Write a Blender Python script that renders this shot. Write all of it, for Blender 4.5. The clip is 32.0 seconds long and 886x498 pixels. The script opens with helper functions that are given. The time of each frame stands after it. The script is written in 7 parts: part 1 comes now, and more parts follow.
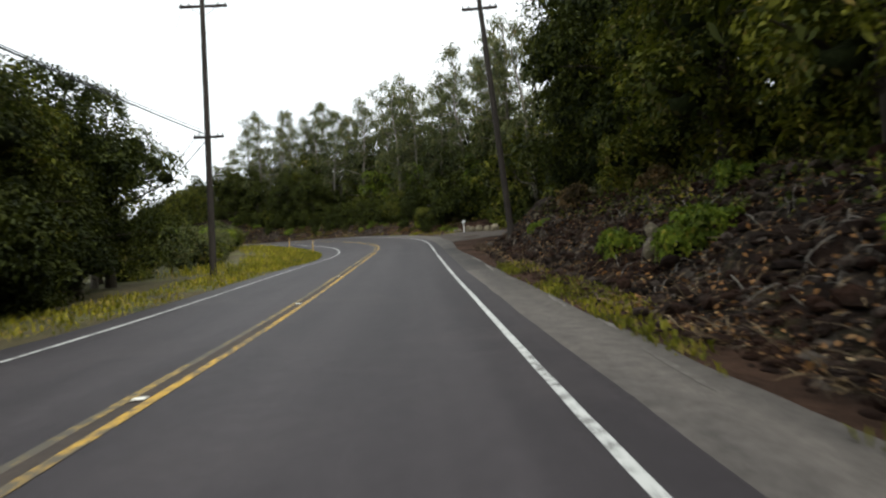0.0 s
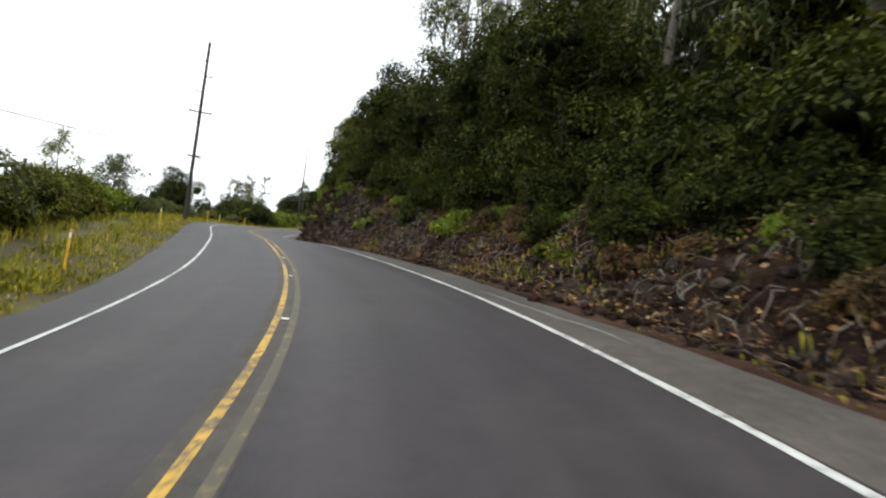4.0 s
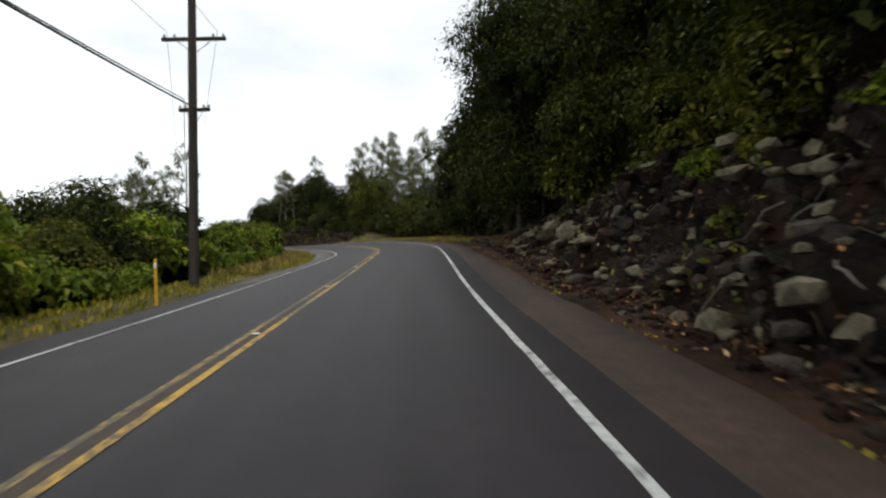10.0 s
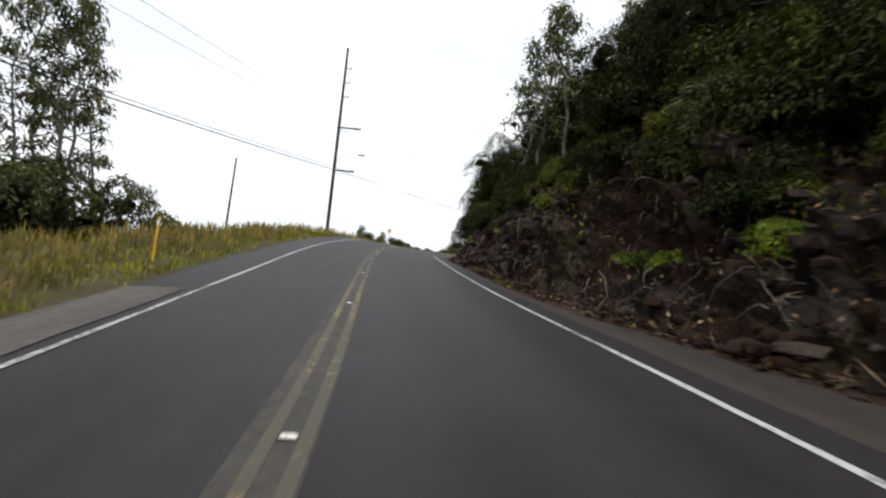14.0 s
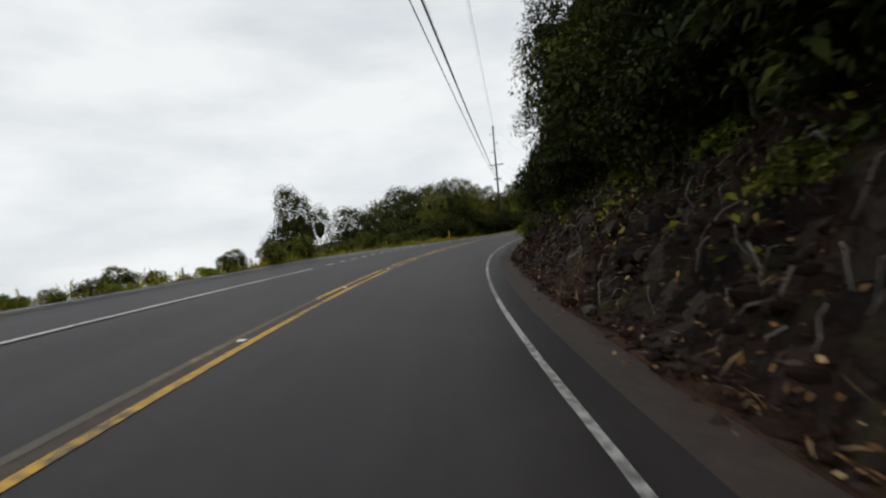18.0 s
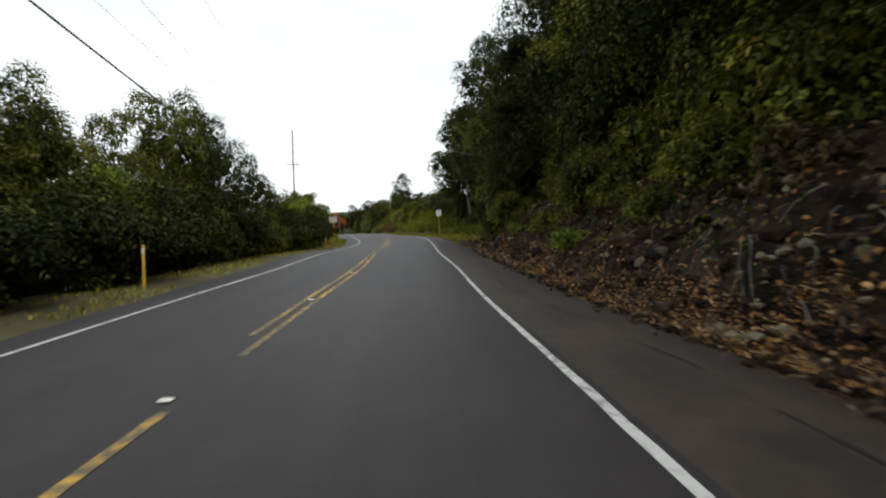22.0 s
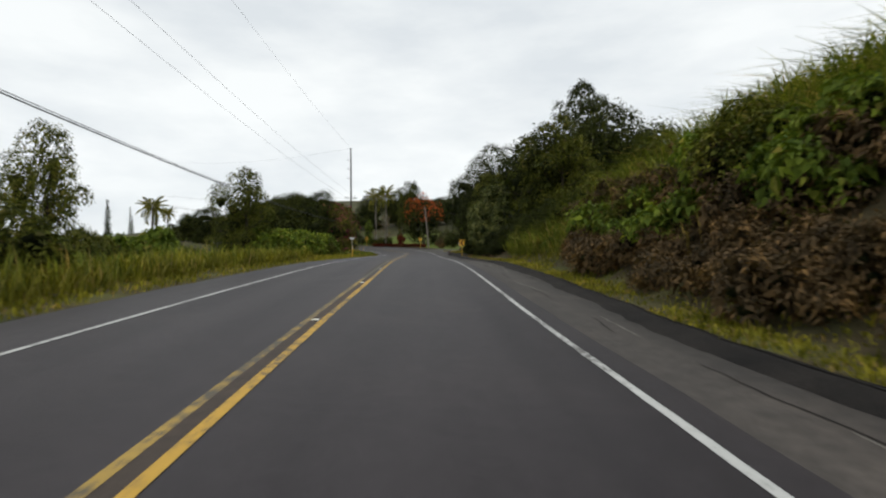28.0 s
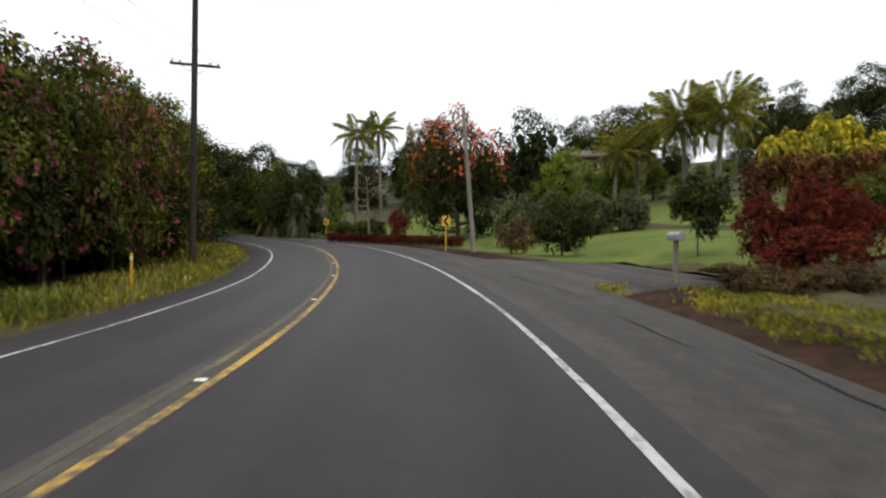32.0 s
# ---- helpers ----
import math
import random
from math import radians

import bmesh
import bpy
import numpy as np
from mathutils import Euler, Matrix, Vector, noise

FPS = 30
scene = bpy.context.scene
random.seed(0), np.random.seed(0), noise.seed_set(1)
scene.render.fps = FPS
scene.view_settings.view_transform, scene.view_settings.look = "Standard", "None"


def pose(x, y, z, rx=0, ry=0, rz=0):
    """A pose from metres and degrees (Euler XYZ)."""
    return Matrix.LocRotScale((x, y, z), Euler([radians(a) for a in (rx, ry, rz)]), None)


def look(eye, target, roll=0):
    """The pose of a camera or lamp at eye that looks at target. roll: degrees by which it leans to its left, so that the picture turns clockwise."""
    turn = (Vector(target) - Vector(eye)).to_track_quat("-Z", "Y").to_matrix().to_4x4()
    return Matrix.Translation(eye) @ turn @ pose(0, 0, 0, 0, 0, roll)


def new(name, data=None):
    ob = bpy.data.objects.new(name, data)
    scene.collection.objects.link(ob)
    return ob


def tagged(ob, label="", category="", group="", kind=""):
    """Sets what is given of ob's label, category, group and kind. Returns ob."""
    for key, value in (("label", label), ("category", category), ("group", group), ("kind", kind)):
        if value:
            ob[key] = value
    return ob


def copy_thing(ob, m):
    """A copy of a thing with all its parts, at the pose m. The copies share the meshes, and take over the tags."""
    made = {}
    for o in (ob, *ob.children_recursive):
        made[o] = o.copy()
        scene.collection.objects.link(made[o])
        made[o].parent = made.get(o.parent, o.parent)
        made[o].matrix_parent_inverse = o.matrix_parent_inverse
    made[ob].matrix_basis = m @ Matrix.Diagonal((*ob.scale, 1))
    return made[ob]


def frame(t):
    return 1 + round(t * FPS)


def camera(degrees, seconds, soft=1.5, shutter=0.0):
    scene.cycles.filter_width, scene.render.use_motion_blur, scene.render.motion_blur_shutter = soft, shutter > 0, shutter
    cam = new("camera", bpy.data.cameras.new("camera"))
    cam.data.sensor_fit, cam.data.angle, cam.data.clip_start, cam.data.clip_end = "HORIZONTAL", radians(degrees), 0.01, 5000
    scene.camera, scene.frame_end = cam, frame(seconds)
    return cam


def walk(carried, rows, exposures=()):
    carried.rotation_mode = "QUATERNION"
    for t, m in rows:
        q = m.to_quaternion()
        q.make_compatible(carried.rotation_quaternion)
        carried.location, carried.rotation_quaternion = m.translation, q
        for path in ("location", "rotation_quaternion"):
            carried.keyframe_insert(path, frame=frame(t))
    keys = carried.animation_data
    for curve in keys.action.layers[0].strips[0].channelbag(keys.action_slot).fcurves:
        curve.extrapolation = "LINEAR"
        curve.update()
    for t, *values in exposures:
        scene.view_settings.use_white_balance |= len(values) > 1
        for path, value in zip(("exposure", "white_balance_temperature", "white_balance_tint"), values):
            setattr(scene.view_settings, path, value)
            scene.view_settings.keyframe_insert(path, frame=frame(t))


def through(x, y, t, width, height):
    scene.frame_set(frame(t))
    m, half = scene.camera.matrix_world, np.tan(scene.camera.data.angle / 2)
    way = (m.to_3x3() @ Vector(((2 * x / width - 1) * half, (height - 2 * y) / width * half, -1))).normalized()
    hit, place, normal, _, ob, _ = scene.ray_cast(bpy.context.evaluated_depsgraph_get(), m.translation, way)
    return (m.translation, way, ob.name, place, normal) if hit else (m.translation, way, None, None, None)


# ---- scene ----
cam = camera(79.54, 32.0, 2.2, 0.12)

# seconds, x, y, z, pitch, roll, yaw
PATH = [
    (0.0, 0.12, 0.08, 0.00, 4.41, 4.33, -18.14),
    (0.5, 2.56, 8.65, 1.00, 4.38, 2.91, -18.43),
    (1.0, 4.94, 17.20, 2.10, 5.56, 1.82, -17.93),
    (1.5, 7.29, 26.28, 3.33, 5.66, -1.17, -16.85),
    (2.0, 9.26, 35.41, 4.58, 5.86, -3.85, -13.91),
    (2.5, 10.28, 44.08, 5.72, 5.53, -5.27, -9.33),
    (3.0, 10.30, 52.68, 6.81, 5.13, -5.52, -2.69),
    (3.5, 9.44, 61.11, 7.86, 4.74, -6.01, 3.92),
    (4.0, 7.71, 69.20, 8.82, 4.13, -6.16, 10.54),
    (4.5, 5.14, 76.91, 9.68, 3.61, -6.09, 17.71),
    (5.0, 1.89, 84.26, 10.47, 3.34, -5.12, 22.99),
    (5.5, -1.92, 91.37, 11.22, 3.01, -3.88, 27.36),
    (6.0, -6.27, 98.31, 11.91, 2.51, -2.62, 30.68),
    (6.5, -11.03, 105.25, 12.55, 1.95, -1.26, 31.82),
    (7.0, -15.94, 112.64, 13.16, 1.74, 0.19, 28.64),
    (7.5, -20.33, 120.43, 13.72, 1.96, 2.10, 25.08),
    (8.0, -24.16, 128.46, 14.38, 3.22, 2.62, 21.41),
    (8.5, -27.50, 136.72, 15.17, 3.51, 2.50, 17.61),
    (9.0, -30.39, 145.33, 16.06, 3.82, 2.98, 14.18),
    (9.5, -32.65, 153.90, 16.97, 3.98, 3.35, 12.12),
    (10.0, -34.75, 162.70, 17.97, 4.45, 2.57, 11.74),
    (10.5, -37.15, 172.17, 19.18, 4.79, 1.55, 12.35),
    (11.0, -39.92, 181.68, 20.47, 4.90, -0.92, 14.79),
    (11.5, -43.27, 191.08, 21.62, 3.95, -4.63, 17.70),
    (12.0, -47.25, 200.13, 22.58, 3.80, -6.61, 21.68),
    (12.5, -51.72, 208.54, 23.51, 4.04, -7.46, 26.37),
    (13.0, -56.85, 216.53, 24.48, 3.98, -7.95, 31.30),
    (13.5, -62.61, 224.08, 25.43, 3.77, -7.24, 36.53),
    (14.0, -68.85, 231.07, 26.34, 3.48, -5.86, 40.52),
    (14.5, -75.52, 237.80, 27.22, 3.53, -2.80, 42.36),
    (15.0, -82.44, 244.69, 28.10, 3.23, 0.31, 41.70),
    (15.5, -89.33, 251.83, 28.91, 2.46, 3.02, 39.92),
    (16.0, -95.97, 259.17, 29.59, 1.40, 5.25, 37.69),
    (16.5, -102.14, 266.63, 30.11, 0.41, 6.80, 35.07),
    (17.0, -106.35, 272.48, 30.46, 0.01, 6.61, 32.64),
    (17.5, -111.72, 280.61, 30.88, 0.26, 6.07, 28.56),
    (18.0, -116.58, 289.28, 31.36, 0.60, 5.09, 24.16),
    (18.5, -120.79, 298.40, 31.84, 0.26, 4.37, 20.39),
    (19.0, -124.38, 307.88, 32.27, 0.35, 4.03, 16.61),
    (19.5, -127.35, 317.65, 32.69, 0.89, 4.56, 12.67),
    (20.0, -129.62, 327.55, 33.14, 0.79, 4.74, 8.90),
    (20.5, -131.13, 337.32, 33.59, 1.01, 4.86, 5.53),
    (21.0, -132.13, 347.10, 34.13, 1.45, 5.07, 3.12),
    (21.5, -132.88, 357.14, 34.73, 1.43, 3.74, 0.86),
    (22.0, -133.35, 367.20, 35.28, 0.98, 2.44, -0.76),
    (22.5, -133.69, 377.12, 35.81, 1.61, 2.42, -0.95),
    (23.0, -134.07, 387.09, 36.46, 2.41, 2.48, -0.57),
    (23.5, -134.60, 396.98, 37.17, 2.05, 1.84, 0.07),
    (24.0, -135.29, 407.01, 37.84, 1.41, 0.06, 1.43),
    (24.5, -136.32, 417.63, 38.45, 1.54, -2.02, 3.55),
    (25.0, -137.75, 428.08, 39.03, 1.80, -2.78, 5.22),
    (25.5, -139.38, 437.63, 39.66, 1.94, -2.57, 6.28),
    (26.0, -141.15, 447.37, 40.26, 2.27, -1.68, 6.10),
    (26.5, -142.87, 457.01, 40.92, 2.38, -0.41, 6.75),
    (27.0, -144.73, 466.46, 41.59, 2.09, 0.71, 8.78),
    (27.5, -146.86, 475.66, 42.20, 1.47, 1.18, 11.09),
    (28.0, -149.07, 484.58, 42.70, 0.83, 0.42, 11.20),
    (28.5, -151.15, 493.27, 43.12, 0.52, 0.64, 11.03),
    (29.0, -153.16, 501.83, 43.49, 0.26, 0.32, 10.83),
    (29.5, -155.11, 510.34, 43.73, -0.58, 0.04, 10.35),
    (30.0, -157.00, 518.82, 43.86, -1.03, 0.69, 10.13),
    (30.5, -158.86, 527.25, 43.97, -1.12, 1.00, 10.35),
    (31.0, -160.72, 535.73, 44.10, -1.16, 1.23, 10.58),
    (31.5, -162.81, 544.38, 44.20, -1.69, 3.00, 12.09),
    (32.0, -165.22, 552.99, 44.40, 0.04, -0.65, 14.71),
]
walk(cam, [(t, pose(x, y, z, 90 + p, r, w)) for t, x, y, z, p, r, w in PATH], ((0, 0.9, 6400, 5), (2, 1.22, 6400, 5), (4.5, 1.0, 6400, 6), (7, 0.36, 6450, 8), (9, 0.33, 6450, 8), (12, 0.8, 6350, 8), (14.5, 0.42, 6350, 9), (17, 0.05, 6450, 8), (19, 0.12, 6450, 8), (21, 0.5, 6450, 6), (24.5, 0.6, 6300, 4), (28, 0.17, 6450, 7), (30.5, 0.22, 6400, 7), (32, 0.6, 6450, 8)))

# ---- sky and sun ----
world = bpy.data.worlds.new("overcast_sky")
scene.world = world
world.use_nodes = True
wt = world.node_tree
wt.nodes.clear()
w_out = wt.nodes.new("ShaderNodeOutputWorld")
w_bg = wt.nodes.new("ShaderNodeBackground")
w_sky = wt.nodes.new("ShaderNodeTexSky")
w_sky.sky_type, w_sky.sun_disc = "NISHITA", False
w_sky.sun_elevation, w_sky.sun_rotation = radians(58), radians(150)
w_hsv = wt.nodes.new("ShaderNodeHueSaturation")
w_hsv.inputs["Saturation"].default_value = 0.3
w_hsv.inputs["Value"].default_value = 0.10
w_co = wt.nodes.new("ShaderNodeTexCoord")
w_map = wt.nodes.new("ShaderNodeMapping")
w_map.inputs["Scale"].default_value = (1.6, 1.6, 5.0)
w_noise = wt.nodes.new("ShaderNodeTexNoise")
w_noise.inputs["Scale"].default_value = 1.7
w_noise.inputs["Detail"].default_value = 6.0
w_noise.inputs["Roughness"].default_value = 0.55
w_ramp = wt.nodes.new("ShaderNodeValToRGB")
w_ramp.color_ramp.elements[0].position, w_ramp.color_ramp.elements[0].color = 0.32, (0.76, 0.79, 0.83, 1)
w_ramp.color_ramp.elements[1].position, w_ramp.color_ramp.elements[1].color = 0.62, (0.98, 0.99, 1.0, 1)
w_mix = wt.nodes.new("ShaderNodeMixRGB")
w_mix.inputs["Fac"].default_value = 0.88
wt.links.new(w_sky.outputs[0], w_hsv.inputs["Color"])
wt.links.new(w_co.outputs["Generated"], w_map.inputs["Vector"])
wt.links.new(w_map.outputs[0], w_noise.inputs["Vector"])
wt.links.new(w_noise.outputs["Fac"], w_ramp.inputs[0])
wt.links.new(w_hsv.outputs[0], w_mix.inputs[1])
wt.links.new(w_ramp.outputs[0], w_mix.inputs[2])
wt.links.new(w_mix.outputs[0], w_bg.inputs["Color"])
w_bg.inputs["Strength"].default_value = 0.95
wt.links.new(w_bg.outputs[0], w_out.inputs["Surface"])

sun = new("sun", bpy.data.lights.new("sun", "SUN"))
sun.data.energy, sun.data.angle, sun.data.color = 0.9, radians(25), (1.0, 0.97, 0.92)
sun.matrix_world = look((60, -110, 220), (0, 0, 0))


# ---- materials ----
def nodes_of(name, rough=0.9, metal=0.0, spec=0.3):
    m = bpy.data.materials.new(name)
    m.use_nodes = True
    b = m.node_tree.nodes["Principled BSDF"]
    b.inputs["Roughness"].default_value = rough
    b.inputs["Metallic"].default_value = metal
    b.inputs["Specular IOR Level"].default_value = spec
    return m, m.node_tree, b


def add_noise(nt, scale, detail=4.0, rough=0.6, coord="Object", stretch=None):
    co = nt.nodes.new("ShaderNodeTexCoord")
    n = nt.nodes.new("ShaderNodeTexNoise")
    n.inputs["Scale"].default_value = scale
    n.inputs["Detail"].default_value = detail
    n.inputs["Roughness"].default_value = rough
    if stretch:
        mp = nt.nodes.new("ShaderNodeMapping")
        mp.inputs["Scale"].default_value = stretch
        nt.links.new(co.outputs[coord], mp.inputs["Vector"])
        nt.links.new(mp.outputs[0], n.inputs["Vector"])
    else:
        nt.links.new(co.outputs[coord], n.inputs["Vector"])
    return n


def ramp(nt, source, stops):
    r = nt.nodes.new("ShaderNodeValToRGB")
    els = r.color_ramp.elements
    while len(els) < len(stops):
        els.new(0.5)
    for e, (p, c) in zip(els, stops):
        e.position, e.color = p, (*c, 1)
    nt.links.new(source, r.inputs[0])
    return r


def mix(nt, fac, a, b, kind="MIX"):
    m = nt.nodes.new("ShaderNodeMixRGB")
    m.blend_type = kind
    for sock, v in ((m.inputs[0], fac), (m.inputs[1], a), (m.inputs[2], b)):
        if isinstance(v, (int, float)):
            sock.default_value = v
        elif isinstance(v, tuple):
            sock.default_value = (*v, 1)
        else:
            nt.links.new(v, sock)
    return m.outputs[0]


def bump(nt, b, source, strength, distance):
    n = nt.nodes.new("ShaderNodeBump")
    n.inputs["Strength"].default_value = strength
    n.inputs["Distance"].default_value = distance
    nt.links.new(source, n.inputs["Height"])
    nt.links.new(n.outputs[0], b.inputs["Normal"])


def two_scale(name, dark, light, big=0.4, fine=14.0, rough=0.9, bumpy=0.5, depth=0.02, spec=0.25, metal=0.0, stretch=None, third=None):
    """Colour that varies at a large and a fine scale, with a fine relief."""
    m, nt, b = nodes_of(name, rough, metal, spec)
    n1, n2 = add_noise(nt, big, 3.0, stretch=stretch), add_noise(nt, fine, 6.0, 0.7, stretch=stretch)
    stops = [(0.3, dark), (0.7, light)] if third is None else [(0.28, dark), (0.5, third), (0.72, light)]
    c1 = ramp(nt, n1.outputs["Fac"], stops).outputs[0]
    c2 = ramp(nt, n2.outputs["Fac"], [(0.3, (0.55, 0.55, 0.55)), (0.7, (1.35, 1.35, 1.35))]).outputs[0]
    nt.links.new(mix(nt, 1.0, c1, c2, "MULTIPLY"), b.inputs["Base Color"])
    bump(nt, b, n2.outputs["Fac"], bumpy, depth)
    return m


def leaf_mat(name, dark, light, through=0.25, dry=None, rough=0.68, gloss=0.1):
    """A leaf surface: shades from leaf to leaf and from plant to plant, light shining through."""
    m, nt, b = nodes_of(name, rough, 0.0, gloss)
    geo = nt.nodes.new("ShaderNodeNewGeometry")
    info = nt.nodes.new("ShaderNodeObjectInfo")
    stops = [(0.0, dark), (1.0, light)] if dry is None else [(0.0, dark), (0.86, light), (0.97, dry)]
    c = ramp(nt, geo.outputs["Random Per Island"], stops).outputs[0]
    tone = ramp(nt, info.outputs["Random"], [(0.0, (0.72, 0.74, 0.7)), (1.0, (1.25, 1.18, 1.0))]).outputs[0]
    c = mix(nt, 1.0, c, tone, "MULTIPLY")
    clump = add_noise(nt, 1.3, 3.0, 0.6)
    c = mix(nt, 1.0, c, ramp(nt, clump.outputs["Fac"], [(0.36, (0.55, 0.6, 0.6)), (0.5, (0.95, 0.95, 0.9)), (0.64, (1.55, 1.45, 1.1))]).outputs[0], "MULTIPLY")
    nt.links.new(c, b.inputs["Base Color"])
    tr = nt.nodes.new("ShaderNodeBsdfTranslucent")
    nt.links.new(mix(nt, 1.0, c, (1.2, 1.25, 0.7), "MULTIPLY"), tr.inputs["Color"])
    ms = nt.nodes.new("ShaderNodeMixShader")
    ms.inputs[0].default_value = through
    nt.links.new(b.outputs[0], ms.inputs[1])
    nt.links.new(tr.outputs[0], ms.inputs[2])
    nt.links.new(ms.outputs[0], nt.nodes["Material Output"].inputs["Surface"])
    return m


def asphalt_mat(name, base, tint, worn, mottle=0.3, run_tone=(), rough=0.82, spec=0.3, rub=0.45):
    """Asphalt whose UV runs across (u, metres) and along (v, metres) the road."""
    m, nt, b = nodes_of(name, rough, 0.0, spec)
    uv = nt.nodes.new("ShaderNodeUVMap")
    sep = nt.nodes.new("ShaderNodeSeparateXYZ")
    nt.links.new(uv.outputs[0], sep.inputs[0])
    long = nt.nodes.new("ShaderNodeMapping")
    long.inputs["Scale"].default_value = (1.3, 0.05, 1)
    nt.links.new(uv.outputs[0], long.inputs["Vector"])
    streak = nt.nodes.new("ShaderNodeTexNoise")
    streak.inputs["Scale"].default_value, streak.inputs["Detail"].default_value = 1.0, 5.0
    nt.links.new(long.outputs[0], streak.inputs["Vector"])
    grain = add_noise(nt, 60.0, 5.0, 0.8)
    patch = add_noise(nt, 0.5, 4.0, 0.6)
    c = ramp(nt, streak.outputs["Fac"], [(0.3, base), (0.7, tint)]).outputs[0]
    c = mix(nt, ramp(nt, patch.outputs["Fac"], [(0.5, (0, 0, 0)), (0.75, (0.6, 0.6, 0.6))]).outputs[0], c, worn)
    c = mix(nt, 1.0, c, ramp(nt, grain.outputs["Fac"], [(0.3, (1 - 0.9 * rub,) * 3), (0.72, (1 + rub,) * 3)]).outputs[0], "MULTIPLY")
    spots = add_noise(nt, 5.0, 6.0, 0.75)
    c = mix(nt, 1.0, c, ramp(nt, spots.outputs["Fac"], [(0.32, (1 - mottle,) * 3), (0.68, (1 + mottle,) * 3)]).outputs[0], "MULTIPLY")
    # Scales the base colour by factors set at distances along the road.
    if run_tone:
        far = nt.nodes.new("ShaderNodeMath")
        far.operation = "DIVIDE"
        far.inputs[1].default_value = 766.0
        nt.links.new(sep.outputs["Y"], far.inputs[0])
        c = mix(nt, 1.0, c, ramp(nt, far.outputs[0], [(q / 766.0, (k, k, k)) for q, k in run_tone]).outputs[0], "MULTIPLY")
    nt.links.new(c, b.inputs["Base Color"])
    bump(nt, b, grain.outputs["Fac"], 0.35, 0.01)
    return m


def paint_mat(name, col, under, wear=0.42):
    m, nt, b = nodes_of(name, 0.7, 0.0, 0.3)
    n1, n2 = add_noise(nt, 9.0, 8.0, 0.75), add_noise(nt, 0.35, 2.0)
    t = nt.nodes.new("ShaderNodeMath")
    t.operation = "MULTIPLY_ADD"
    t.inputs[1].default_value, t.inputs[2].default_value = 0.55, 0.0
    nt.links.new(n2.outputs["Fac"], t.inputs[0])
    s = nt.nodes.new("ShaderNodeMath")
    s.operation = "ADD"
    nt.links.new(n1.outputs["Fac"], s.inputs[0])
    nt.links.new(t.outputs[0], s.inputs[1])
    f = ramp(nt, s.outputs[0], [(wear + 0.2, (0, 0, 0)), (wear + 0.34, (1, 1, 1))]).outputs[0]
    g = ramp(nt, n1.outputs["Fac"], [(0.2, (0.75, 0.75, 0.75)), (0.8, (1.1, 1.1, 1.1))]).outputs[0]
    nt.links.new(mix(nt, f, under, mix(nt, 1.0, col, g, "MULTIPLY")), b.inputs["Base Color"])
    return m


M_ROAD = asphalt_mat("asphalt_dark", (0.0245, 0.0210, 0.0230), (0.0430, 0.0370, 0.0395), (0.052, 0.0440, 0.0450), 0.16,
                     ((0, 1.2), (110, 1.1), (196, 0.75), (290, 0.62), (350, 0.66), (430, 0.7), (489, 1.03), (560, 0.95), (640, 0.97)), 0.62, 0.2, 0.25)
M_SHOULDER = asphalt_mat("asphalt_shoulder", (0.022, 0.016, 0.013), (0.062, 0.040, 0.029), (0.088, 0.050, 0.034))
M_SHOULDER_G = asphalt_mat("asphalt_shoulder_grey", (0.030, 0.027, 0.025), (0.068, 0.059, 0.052), (0.095, 0.079, 0.067))
M_SHOULDER_L = asphalt_mat("asphalt_shoulder_pale", (0.052, 0.046, 0.042), (0.115, 0.100, 0.088), (0.145, 0.122, 0.102))
M_SHOULDER_D = asphalt_mat("asphalt_shoulder_dark", (0.016, 0.013, 0.011), (0.042, 0.031, 0.025), (0.058, 0.039, 0.030))
M_SEAM = asphalt_mat("asphalt_seam", (0.048, 0.043, 0.039), (0.066, 0.057, 0.048), (0.078, 0.067, 0.054))
M_STAIN = asphalt_mat("asphalt_stained", (0.036, 0.028, 0.023), (0.060, 0.045, 0.035), (0.072, 0.053, 0.040))
M_YELLOW = paint_mat("yellow_line_paint", (0.50, 0.30, 0.045), (0.095, 0.080, 0.055), 0.50)
M_YELLOW_W = paint_mat("worn_yellow_line_paint", (0.38, 0.25, 0.055), (0.085, 0.074, 0.055), 0.56)
M_YELLOW_F = paint_mat("faded_yellow_line_paint", (0.26, 0.18, 0.06), (0.075, 0.066, 0.048), 0.63)
M_WHITE = paint_mat("white_line_paint", (0.50, 0.50, 0.48), (0.11, 0.105, 0.10), 0.435)
M_WHITE_W = paint_mat("worn_white_line_paint", (0.33, 0.33, 0.315), (0.095, 0.09, 0.085), 0.49)
M_CINDER = two_scale("black_cinder_dirt", (0.007, 0.006, 0.0055), (0.024, 0.020, 0.017), 0.8, 16.0, 0.97, 0.9, 0.04)
M_GROUND = two_scale("undergrowth_soil", (0.035, 0.045, 0.014), (0.085, 0.095, 0.03), 0.25, 6.0, 0.95, 0.9, 0.08, third=(0.06, 0.055, 0.025))
M_VERGE = two_scale("grassy_verge_soil", (0.040, 0.045, 0.014), (0.10, 0.11, 0.024), 0.5, 20.0, 0.95, 0.8, 0.04, third=(0.078, 0.060, 0.030))
M_DIRT = two_scale("red_brown_dirt", (0.018, 0.011, 0.008), (0.074, 0.042, 0.028), 0.6, 9.0, 0.97, 0.9, 0.05, 0.06)
